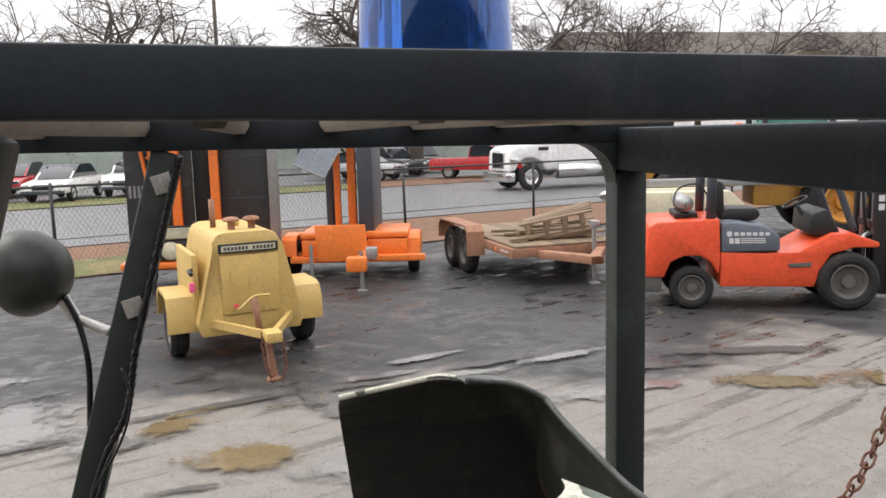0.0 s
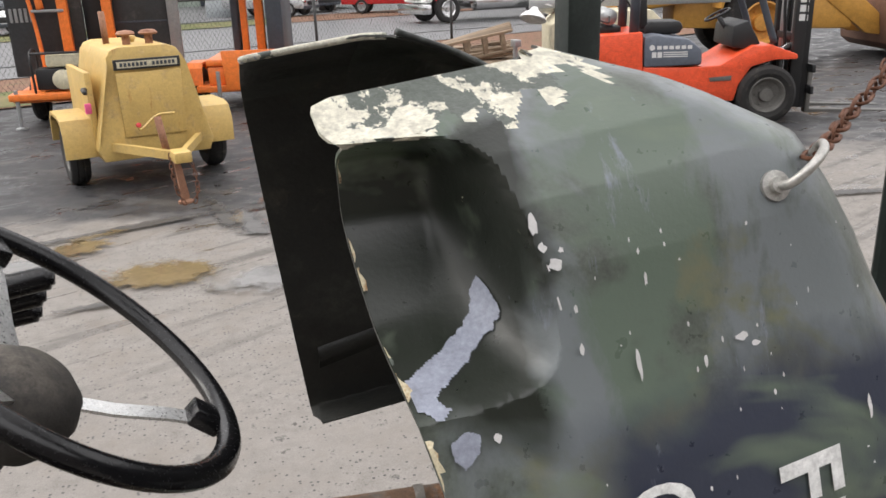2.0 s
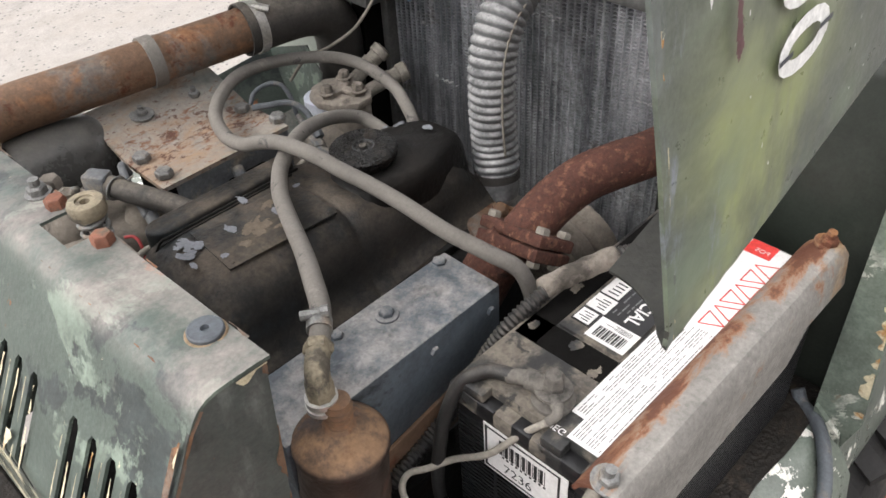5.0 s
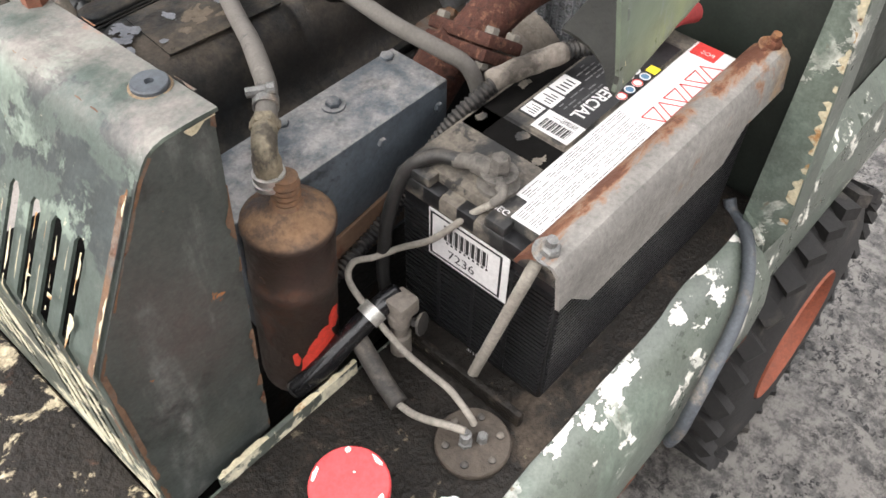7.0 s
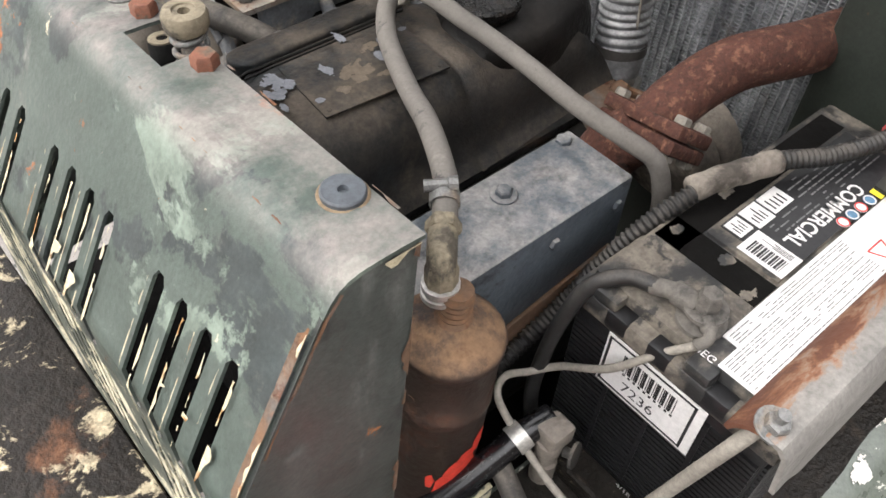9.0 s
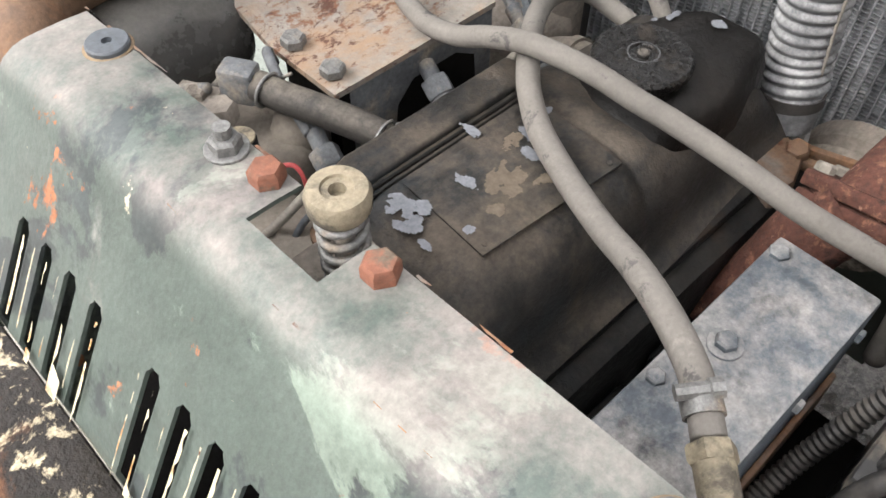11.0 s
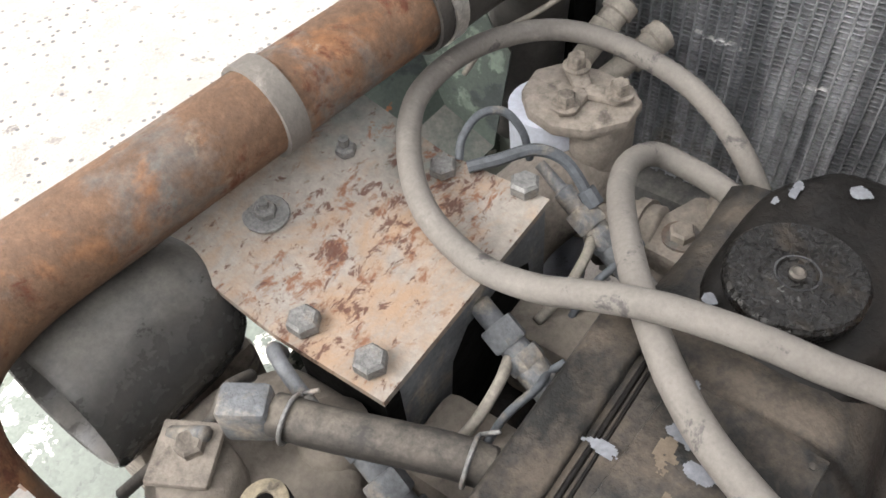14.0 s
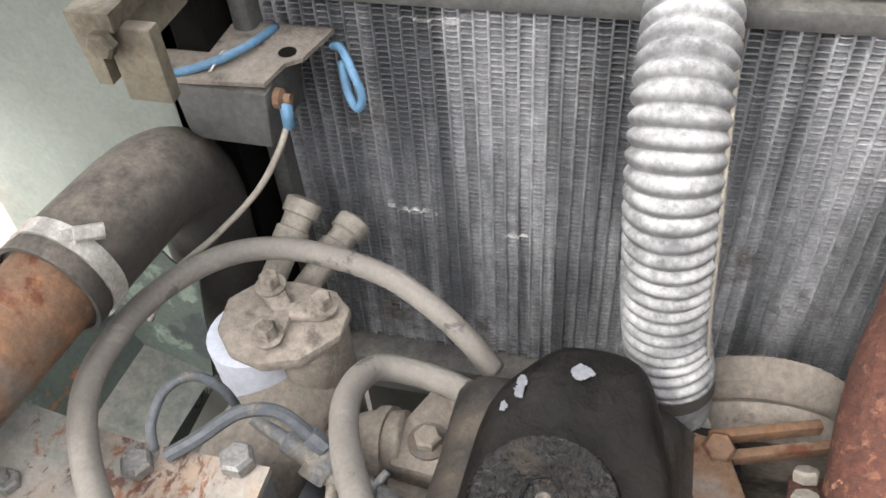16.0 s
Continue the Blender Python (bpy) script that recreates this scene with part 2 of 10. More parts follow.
def plate_material():
    """Dusty steel whose rust gathers along the fold."""
    m = material("rust_stained_plate", (0.245, 0.222, 0.195), 0.2, 9, 0.75, 0, 0.25, 130, grain=0.2, layers=[((0.15, 0.165, 0.155), 6, 0.56, 0.66, 0.7, 0)])
    nt = m.node_tree
    b = nt.nodes["Principled BSDF"]
    co = nt.nodes.new("ShaderNodeTexCoord").outputs["Object"]
    sep = nt.nodes.new("ShaderNodeSeparateXYZ")
    nt.links.new(co, sep.inputs[0])
    near = times(nt, ramp(nt, sep.outputs["Y"], 0.165, 0.225), ramp(nt, sep.outputs["Y"], 0.315, 0.25))
    col = b.inputs["Base Color"].links[0].from_socket

    def spots(scale, lo, hi, gain):
        ad = nt.nodes.new("ShaderNodeMath")
        ad.operation = "MULTIPLY_ADD"
        nt.links.new(near, ad.inputs[0])
        ad.inputs[1].default_value = gain
        nt.links.new(noise_of(nt, co, scale, 9, 0.72, (0.8, 1.3, 1), 0.4), ad.inputs[2])
        return ramp(nt, ad.outputs[0], lo, hi)
    col = mix_rgb(nt, times(nt, spots(13, 0.48, 0.64, 0.06), 0.7), col, (0.30, 0.185, 0.105))
    col = mix_rgb(nt, spots(50, 0.575, 0.66, 0.07), col, (0.165, 0.078, 0.042))
    col = mix_rgb(nt, times(nt, spots(80, 0.60, 0.66, 0.085), 0.9), col, (0.075, 0.030, 0.019))
    nt.links.new(col, b.inputs["Base Color"])
    return m


M["plate"] = plate_material()
M["casting"] = material("dust_covered_casting", (0.18, 0.158, 0.132), 0.22, 11, 0.9, 0, 0.35, 100, grain=0.25, layers=[((0.07, 0.061, 0.052), 9, 0.58, 0.68, 0.9, 0), ((0.30, 0.125, 0.04), 16, 0.70, 0.75, 0.9, 0)])
M["brass"] = material("dull_yellowed_knob", (0.235, 0.20, 0.14), 0.25, 30, 0.7, 0, 0.3, 160, layers=[((0.09, 0.078, 0.06), 26, 0.52, 0.62, 0.85, 0)])
M["taped"] = material("grimy_grey_tape", (0.115, 0.105, 0.093), 0.3, 30, 0.85, 0, 0.3, 140, layers=[((0.045, 0.042, 0.038), 24, 0.54, 0.64, 0.8, 0)])
M["dusty_metal"] = material("dusty_cast_metal", (0.20, 0.175, 0.148), 0.3, 15, 0.85, 0, 0.5, 110, layers=[((0.065, 0.056, 0.047), 13, 0.53, 0.62, 0.9, 0), ((0.45, 0.19, 0.05), 22, 0.69, 0.74, 0.9, 0)])
M["steel"] = material("grey_steel_bolt", (0.19, 0.19, 0.185), 0.3, 40, 0.55, 0.45, 0.3, 250, layers=[((0.22, 0.18, 0.14), 40, 0.55, 0.7, 0.85, 0)])
M["bluegrey"] = material("blue_grey_injector_paint", (0.115, 0.122, 0.13), 0.35, 30, 0.65, 0.1, 0.3, 160, layers=[((0.25, 0.22, 0.18), 26, 0.5, 0.66, 0.9, 0)])
M["beam"] = material("dusty_blue_grey_beam", (0.075, 0.09, 0.105), 0.3, 10, 0.45, 0, 0.25, 140, layers=[((0.022, 0.026, 0.03), 9, 0.55, 0.61, 0.5, 0), ((0.22, 0.24, 0.26), 14, 0.64, 0.68, 0.5, 0), ((0.25, 0.12, 0.05), 26, 0.70, 0.73, 0.9, 0)], dust=((0.33, 0.315, 0.30), 0.8))
M["pipe"] = material("rusty_pipe", (0.145, 0.086, 0.052), 0.35, 9, 0.78, 0, 0.3, 120, grain=0.3, layers=[((0.125, 0.12, 0.112), 5, 0.50, 0.60, 0.6, 0), ((0.25, 0.118, 0.052), 8, 0.53, 0.64, 0.85, 0), ((0.27, 0.22, 0.17), 13, 0.61, 0.69, 0.75, 0), ((0.105, 0.038, 0.02), 17, 0.56, 0.63, 0.95, 0)])
M["redrust"] = material("red_rusty_exhaust", (0.080, 0.031, 0.021), 0.35, 22, 0.9, 0, 0.7, 140, grain=0.4, layers=[((0.17, 0.080, 0.052), 75, 0.54, 0.62, 0.95, 0), ((0.042, 0.022, 0.017), 30, 0.58, 0.65, 0.95, 0), ((0.30, 0.17, 0.12), 95, 0.64, 0.68, 0.95, 0)])
M["canister"] = material("rusty_canister", (0.030, 0.019, 0.015), 0.35, 12, 0.5, 0, 0.3, 120, layers=[((0.075, 0.033, 0.02), 12, 0.54, 0.62, 0.85, 0), ((0.20, 0.10, 0.05), 30, 0.66, 0.70, 0.9, 0)], dust=((0.26, 0.155, 0.085), 0.9))
M["rubber_grey"] = material("dusty_grey_hose", (0.165, 0.153, 0.137), 0.16, 9, 0.85, 0, 0.15, 200, grain=0.16, layers=[((0.075, 0.07, 0.066), 30, 0.60, 0.645, 0.7, 0), ((0.23, 0.215, 0.19), 20, 0.58, 0.66, 0.9, 0)])
M["rubber_dark"] = material("dusty_black_rubber", (0.035, 0.032, 0.029), 0.25, 14, 0.7, 0, 0.2, 160, dust=((0.15, 0.132, 0.11), 0.85))
M["rad_hose"] = material("dusty_corrugated_hose", (0.115, 0.118, 0.122), 0.3, 9, 0.7, 0, 0.2, 120, grain=0.3, layers=[((0.24, 0.245, 0.25), 6, 0.46, 0.64, 0.85, 0), ((0.34, 0.22, 0.12), 9, 0.62, 0.70, 0.95, 0)], dust=((0.50, 0.50, 0.50), 0.9, -0.05))
M["can_grey"] = material("satin_dark_grey_can", (0.050, 0.049, 0.047), 0.2, 8, 0.24, 0, 0.05, 160, layers=[((0.024, 0.024, 0.024), 7, 0.58, 0.66, 0.3, 0)], dust=((0.15, 0.138, 0.12), 0.55, 0.45))
M["sender_plate"] = material("greasy_sender_plate", (0.060, 0.049, 0.039), 0.3, 16, 0.6, 0, 0.4, 120, spec=0.3)
M["scrap"] = material("dirty_label_paper", (0.15, 0.158, 0.175), 0.35, 30, 0.65, 0, 0.1, 120)
M["glue"] = material("old_glue", (0.115, 0.092, 0.066), 0.3, 20, 0.8, 0, 0.2, 120)
M["grey_ink"] = material("grey_fine_print", (0.14, 0.14, 0.14), 0.1, 20, 0.6, 0, 0)
M["fins"] = material("dusty_radiator_fins", (0.15, 0.158, 0.17), 0.35, 9, 0.4, 0.45, 0.1, 200, layers=[((0.42, 0.43, 0.45), 7, 0.44, 0.60, 0.5, 0.35, (0.6, 2.6, 0.2)), ((0.76, 0.76, 0.76), 10, 0.63, 0.68, 0.7, 0, (0.6, 0.6, 4)), ((0.12, 0.112, 0.10), 9, 0.58, 0.68, 0.9, 0)])
M["rad_frame"] = material("radiator_frame_paint", (0.075, 0.075, 0.073), 0.3, 12, 0.7, 0, 0.2, 120, dust=((0.20, 0.19, 0.17), 0.7))
M["black_plastic"] = material("black_battery_case", (0.010, 0.010, 0.011), 0.3, 14, 0.4, 0, 0.12, 200)
M["dusty_plastic"] = material("dusty_battery_lid", (0.02, 0.02, 0.02), 0.3, 12, 0.5, 0, 0.2, 160, layers=[((0.135, 0.118, 0.097), 17, 0.44, 0.55, 0.95, 0), ((0.03, 0.028, 0.026), 40, 0.58, 0.64, 0.8, 0)])
def clamp_material():
    m = material("rusty_hold_down", (0.19, 0.18, 0.165), 0.3, 9, 0.7, 0, 0.35, 130, grain=0.3, layers=[((0.30, 0.20, 0.12), 8, 0.60, 0.70, 0.85, 0), ((0.07, 0.055, 0.045), 7, 0.62, 0.70, 0.8, 0)])
    nt = m.node_tree
    b = nt.nodes["Principled BSDF"]
    co = nt.nodes.new("ShaderNodeTexCoord").outputs["Object"]
    sep = nt.nodes.new("ShaderNodeSeparateXYZ")
    nt.links.new(co, sep.inputs[0])
    col = b.inputs["Base Color"].links[0].from_socket
    crest = times(nt, ramp(nt, sep.outputs["Y"], -0.006, 0.012), 0.20)
    ad = nt.nodes.new("ShaderNodeMath")
    ad.operation = "ADD"
    nt.links.new(crest, ad.inputs[0])
    nt.links.new(noise_of(nt, co, 14, 9, 0.72, (0.7, 1.3, 1), 0.4), ad.inputs[1])
    col = mix_rgb(nt, ramp(nt, ad.outputs[0], 0.60, 0.70), col, (0.26, 0.125, 0.06))
    col = mix_rgb(nt, ramp(nt, ad.outputs[0], 0.655, 0.73), col, (0.105, 0.040, 0.022))
    nt.links.new(col, b.inputs["Base Color"])
    return m


M["clamp"] = clamp_material()
M["primer_white"] = material("flaked_white_primer", (0.72, 0.70, 0.64), 0.15, 30, 0.45, 0, 0.2, 200)
M["label_white"] = material("white_sticker", (0.62, 0.61, 0.60), 0.06, 20, 0.5, 0, 0.03, 200, layers=[((0.42, 0.39, 0.34), 22, 0.67, 0.76, 0.8, 0)], grain=0.12)
M["label_pale"] = material("pale_blue_white_label", (0.50, 0.53, 0.60), 0.08, 14, 0.5, 0, 0.03, 120, layers=[((0.10, 0.11, 0.14), 30, 0.62, 0.66, 0.6, 0), ((0.30, 0.26, 0.21), 10, 0.60, 0.70, 0.9, 0)], grain=0.15)
M["label_black"] = material("black_sticker", (0.012, 0.012, 0.013), 0.2, 20, 0.45, 0, 0.03, 200)
M["ink"] = material("black_ink", (0.015, 0.015, 0.016), 0.1, 20, 0.6, 0, 0)
M["yellow_ink"] = material("yellow_ink", (0.75, 0.62, 0.03), 0.1, 20, 0.6, 0, 0)
M["red_ink"] = material("red_ink", (0.55, 0.04, 0.035), 0.1, 20, 0.6, 0, 0)
M["white_paint"] = material("white_stencil_paint", (0.70, 0.70, 0.68), 0.1, 14, 0.55, 0, 0.1, 120, layers=[((0.10, 0.11, 0.11), 26, 0.655, 0.67, 0.5, 0)])
M["blue_patch"] = material("bare_blue_grey_primer", (0.27, 0.29, 0.35), 0.08, 14, 0.5, 0, 0.05, 120)
M["red_cap"] = material("red_painted_cap", (0.62, 0.055, 0.06), 0.08, 14, 0.5, 0, 0.05, 120, layers=[((0.75, 0.7, 0.66), 26, 0.675, 0.685, 0.5, 0), ((0.25, 0.03, 0.03), 18, 0.66, 0.72, 0.6, 0)])
M["rust_red"] = material("orange_rust", (0.24, 0.085, 0.045), 0.25, 30, 0.9, 0, 0.3, 120)
M["dull_red"] = material("dull_red_smear", (0.10, 0.045, 0.05), 0.2, 30, 0.5, 0, 0.05)
M["washer_blue"] = material("blue_grey_washer", (0.078, 0.088, 0.10), 0.15, 30, 0.5, 0, 0.1)
M["red_mark"] = material("red_paint_mark", (0.62, 0.05, 0.03), 0.15, 30, 0.6, 0, 0.1)
M["orange_bolt"] = material("orange_painted_bolt", (0.19, 0.075, 0.045), 0.35, 30, 0.7, 0, 0.2, 160, layers=[((0.12, 0.09, 0.065), 60, 0.52, 0.62, 0.85, 0)])
M["black_gloss"] = material("black_gloss_plastic", (0.008, 0.008, 0.009), 0.3, 30, 0.22, 0, 0.05, 200)
M["bright"] = material("brushed_aluminium", (0.62, 0.62, 0.61), 0.08, 30, 0.32, 0.9, 0.05, 200)
M["zinc"] = material("zinc_plated_steel", (0.48, 0.47, 0.44), 0.2, 40, 0.4, 0.7, 0.1, 200)
M["galv_dull"] = material("dull_grey_casting", (0.30, 0.295, 0.28), 0.2, 20, 0.7, 0.1, 0.3, 120, layers=[((0.16, 0.10, 0.06), 18, 0.58, 0.66, 0.9, 0)])
M["chain"] = material("rusty_chain", (0.13, 0.055, 0.03), 0.4, 60, 0.85, 0.1, 0.4, 200)
M["panel_pale"] = material("pale_dusty_green_panel", (0.165, 0.185, 0.165), 0.15, 5, 0.55, 0, 0.12, 120, grain=0.15, layers=[((0.125, 0.145, 0.128), 4, 0.50, 0.66, 0.5, 0), ((0.20, 0.19, 0.165), 6, 0.55, 0.68, 0.8, 0), (RUST, 30, 0.72, 0.76, 0.9, 0)])
M["scuffed"] = material("scuffed_grey_green_plate", (0.062, 0.070, 0.064), 0.3, 7, 0.45, 0, 0.15, 150, layers=[((0.125, 0.13, 0.122), 9, 0.54, 0.64, 0.6, 0, (2.0, 1, 0.5)), ((0.035, 0.036, 0.034), 6, 0.55, 0.62, 0.5, 0), ((0.30, 0.13, 0.05), 18, 0.68, 0.70, 0.9, 0), (CHIP, 40, 0.73, 0.74, 0.7, 0)])
M["bracket"] = material("dirty_olive_bracket", (0.13, 0.115, 0.085), 0.3, 12, 0.7, 0, 0.25, 120, layers=[((0.06, 0.05, 0.035), 10, 0.52, 0.64, 0.8, 0), (RUST, 22, 0.62, 0.70, 0.9, 0)])
M["teal"] = material("teal_plastic", (0.05, 0.42, 0.33), 0.1, 30, 0.4, 0, 0.05)
M["stain"] = material("tan_rust_stain", (0.225, 0.165, 0.105), 0.3, 40, 0.85, 0, 0.1)
M["conduit"] = material("black_corrugated_conduit", (0.016, 0.016, 0.016), 0.3, 20, 0.45, 0, 0.1, 200, dust=((0.12, 0.105, 0.09), 0.6))
M["wire_blue"] = material("blue_wire", (0.09, 0.19, 0.30), 0.15, 40, 0.5, 0, 0)
M["wire_grey"] = material("grey_blue_wire", (0.072, 0.080, 0.090), 0.3, 40, 0.7, 0, 0.1, layers=[((0.16, 0.145, 0.125), 24, 0.56, 0.66, 0.9, 0)])
M["wire_pale"] = material("pale_dusty_wire", (0.23, 0.21, 0.18), 0.2, 40, 0.85, 0, 0.1)
M["pink"] = material("red_wire", (0.34, 0.05, 0.05), 0.2, 40, 0.6, 0, 0)
M["beacon_blue"] = glassy("blue_beacon_lens", (0.03, 0.22, 0.90), 0.04, 1, 0.9)
M["tyre"] = material("dirty_tyre_rubber", (0.016, 0.015, 0.0145), 0.35, 20, 0.85, 0, 0.3, 120, layers=[((0.075, 0.065, 0.055), 9, 0.56, 0.7, 0.95, 0)])
M["hub_red"] = material("rusty_orange_wheel", (0.22, 0.06, 0.03), 0.35, 16, 0.75, 0, 0.2, 120)
M["yellowed"] = material("bare_cream_paint", (0.54, 0.48, 0.33), 0.25, 30, 0.7, 0, 0.2, layers=[((0.34, 0.18, 0.07), 22, 0.53, 0.60, 0.9, 0), ((0.13, 0.055, 0.025), 40, 0.60, 0.66, 0.9, 0)])


# ---- mesh helpers ----
BASE = {}
CY = 1.143


def thing(name, at, label, category, group="", kind=""):
    ob = tagged(new(name), label, category, group, kind)
    ob.location = at
    ob.empty_display_size = 0.1
    BASE[ob] = Vector(at)
    return ob


def smooth(bm, deg=35):
    for f in bm.faces:
        f.smooth = True
    for e in bm.edges:
        if len(e.link_faces) != 2 or e.calc_face_angle(0) > radians(deg):
            e.smooth = False


def part(name, bm, mats, parent=None, label="", deg=35, kind="", thick=0.0):
    if thick:
        solid(bm, thick)
    smooth(bm, deg)
    me = bpy.data.meshes.new(name)
    if parent is not None:
        bmesh.ops.translate(bm, verts=bm.verts, vec=-BASE[parent])
    bm.to_mesh(me)
    bm.free()
    for m in (mats if isinstance(mats, (list, tuple)) else [mats]):
        me.materials.append(m)
    ob = new(name, me)
    if parent is not None:
        ob.parent = parent
        BASE[ob] = BASE[parent]
        if parent.type == "MESH":
            ob.location = (0, 0, 0)
    else:
        BASE[ob] = Vector((0, 0, 0))
    return tagged(ob, label, "", "", kind)


def whole(name, bm, mats, label, category, group="", kind="", deg=35):
    ob = part(name, bm, mats, None, label, deg, kind)
    return tagged(ob, label, category, group, kind)


def solid(bm, t):
    bmesh.ops.recalc_face_normals(bm, faces=bm.faces)
    bmesh.ops.solidify(bm, geom=bm.faces[:], thickness=t)


def B():
    return bmesh.new()


def box(bm, lo, hi, bevel=0.0, m=None, seg=2):
    r = bmesh.ops.create_cube(bm, size=1)
    vs = r["verts"]
    c, s = (Vector(lo) + Vector(hi)) / 2, Vector(hi) - Vector(lo)
    bmesh.ops.scale(bm, verts=vs, vec=s)
    if bevel:
        es = list({e for v in vs for e in v.link_edges})
        g = bmesh.ops.bevel(bm, geom=es, offset=bevel, segments=seg, affect="EDGES", profile=0.5)
        vs = list({v for f in g["faces"] for v in f.verts} | {v for v in vs if v.is_valid})
    bmesh.ops.translate(bm, verts=vs, vec=c)
    if m is not None:
        bmesh.ops.transform(bm, matrix=m, verts=vs)
    return vs


def basis(d):
    d = Vector(d).normalized()
    a = Vector((0, 0, 1)) if abs(d.z) < 0.9 else Vector((1, 0, 0))
    u = a.cross(d).normalized()
    return u, d.cross(u)


def spline(pts, n=8):
    p = [Vector(q) for q in pts]
    p = [p[0] * 2 - p[1]] + p + [p[-1] * 2 - p[-2]]
    out = []
    for i in range(1, len(p) - 2):
        for k in range(n):
            t = k / n
            a, b, c, d = p[i - 1], p[i], p[i + 1], p[i + 2]
            out.append(0.5 * (2 * b + (c - a) * t + (2 * a - 5 * b + 4 * c - d) * t * t + (3 * b - a - 3 * c + d) * t ** 3))
    return out + [p[-2]]


def tube(bm, pts, r, sides=12, n=8, cap=True, raw=False):
    """r: a radius, or a function of the length along the way."""
    line = [Vector(q) for q in pts] if raw or len(pts) == 2 else spline(pts, n)
    u = None
    rings, s = [], 0.0
    for i, q in enumerate(line):
        d = (line[min(i + 1, len(line) - 1)] - line[max(i - 1, 0)]).normalized()
        if u is None:
            u = basis(d)[0]
        u = (u - d * u.dot(d)).normalized()
        v = d.cross(u)
        if i:
            s += (q - line[i - 1]).length
        rr = r(s) if callable(r) else r
        rings.append([bm.verts.new(q + rr * (math.cos(a) * u + math.sin(a) * v)) for a in (2 * math.pi * k / sides for k in range(sides))])
    for a, b in zip(rings, rings[1:]):
        for k in range(sides):
            bm.faces.new((a[k], a[(k + 1) % sides], b[(k + 1) % sides], b[k]))
    if cap:
        bm.faces.new(rings[0][::-1])
        bm.faces.new(rings[-1])
    return rings


def way_length(pts, n=8):
    l = spline(pts, n)
    return sum((a - b).length for a, b in zip(l, l[1:]))


def lathe(bm, at, axis, prof, sides=24, hollow=False):
    """prof: (along, radius) pairs."""
    d = Vector(axis).normalized()
    u, v = basis(d)
    at = Vector(at)
    rings = []
    for h, r in prof:
        if r < 1e-5:
            rings.append([bm.verts.new(at + d * h)])
        else:
            rings.append([bm.verts.new(at + d * h + r * (math.cos(a) * u + math.sin(a) * v)) for a in (2 * math.pi * k / sides for k in range(sides))])
    for a, b in zip(rings, rings[1:]):
        if len(a) == 1 and len(b) == 1:
            continue
        for k in range(sides):
            k2 = (k + 1) % sides
            if len(a) == 1:
                bm.faces.new((a[0], b[k2], b[k]))
            elif len(b) == 1:
                bm.faces.new((a[k], a[k2], b[0]))
            else:
                bm.faces.new((a[k], a[k2], b[k2], b[k]))
    if not hollow:
        for rg, flip in ((rings[0], True), (rings[-1], False)):
            if len(rg) > 2:
                bm.faces.new(rg[::-1] if flip else rg)
    bmesh.ops.recalc_face_normals(bm, faces=bm.faces)


def prism(bm, poly, axis, a, b):
    """A polygon in the plane across axis, drawn out from a to b. axis x: (y, z); y: (x, z); z: (x, y)."""
    def at(p, w):
        return {"x": (w, p[0], p[1]), "y": (p[0], w, p[1]), "z": (p[0], p[1], w)}[axis]
    va, vb = [bm.verts.new(at(p, a)) for p in poly], [bm.verts.new(at(p, b)) for p in poly]
    n = len(poly)
    fs = [bm.faces.new(va), bm.faces.new(vb[::-1])]
    for k in range(n):
        fs.append(bm.faces.new((va[k], vb[k], vb[(k + 1) % n], va[(k + 1) % n])))
    bmesh.ops.recalc_face_normals(bm, faces=fs)
    return va + vb


def bevel_all(bm, off, seg=2, deg=30):
    es = [e for e in bm.edges if len(e.link_faces) == 2 and e.calc_face_angle(0) > radians(deg)]
    bmesh.ops.bevel(bm, geom=es, offset=off, segments=seg, affect="EDGES", profile=0.5, clamp_overlap=True)


def bolt(bm, at, axis=(0, 0, 1), r=0.008, h=0.007, washer=0.0):
    at, d = Vector(at), Vector(axis).normalized()
    if washer:
        lathe(bm, at, d, [(0, washer * 0.98), (0.002, washer), (0.0025, washer * 0.96)], 16)
        at = at + d * 0.0025
    lathe(bm, at, d, [(0, r * 1.02), (h * 0.75, r * 1.02), (h, r * 0.82)], 6)


def letters(text, size, place, mats, name, parent=None, label="", bend=None, width=1.0, kind="", fit=0.0, bold=0.0):
    """Flat writing: place maps the writing's x and y (m, baseline at 0) to the world."""
    cu = bpy.data.curves.new("writing", "FONT")
    cu.body, cu.size, cu.resolution_u, cu.offset = text, size, 4, bold
    tmp = bpy.data.objects.new("writing", cu)
    scene.collection.objects.link(tmp)
    dg = bpy.context.evaluated_depsgraph_get()
    dg.update()
    me = bpy.data.meshes.new_from_object(tmp.evaluated_get(dg))
    bpy.data.objects.remove(tmp)
    bm = B()
    bm.from_mesh(me)
    bpy.data.meshes.remove(me)
    if fit:
        lo, hi = min(v.co.x for v in bm.verts), max(v.co.x for v in bm.verts)
        for v in bm.verts:
            v.co.x = (v.co.x - lo) / (hi - lo) * fit
    for v in bm.verts:
        v.co = Vector(place(v.co.x * width, v.co.y))
    for f in bm.faces:
        f.material_index = 0
    return part(name, bm, mats, parent, label, 35, kind)


def sheet(bm, grid, skip=()):
    """Faces over a grid of points, rows of equal length; skip holds (row, column) cells left open."""
    vs = [[bm.verts.new(p) for p in row] for row in grid]
    for i in range(len(vs) - 1):
        for j in range(len(vs[0]) - 1):
            if (i, j) not in skip:
                bm.faces.new((vs[i][j], vs[i][j + 1], vs[i + 1][j + 1], vs[i + 1][j]))
    bmesh.ops.delete(bm, geom=[v for v in bm.verts if not v.link_faces], context="VERTS")
    return vs


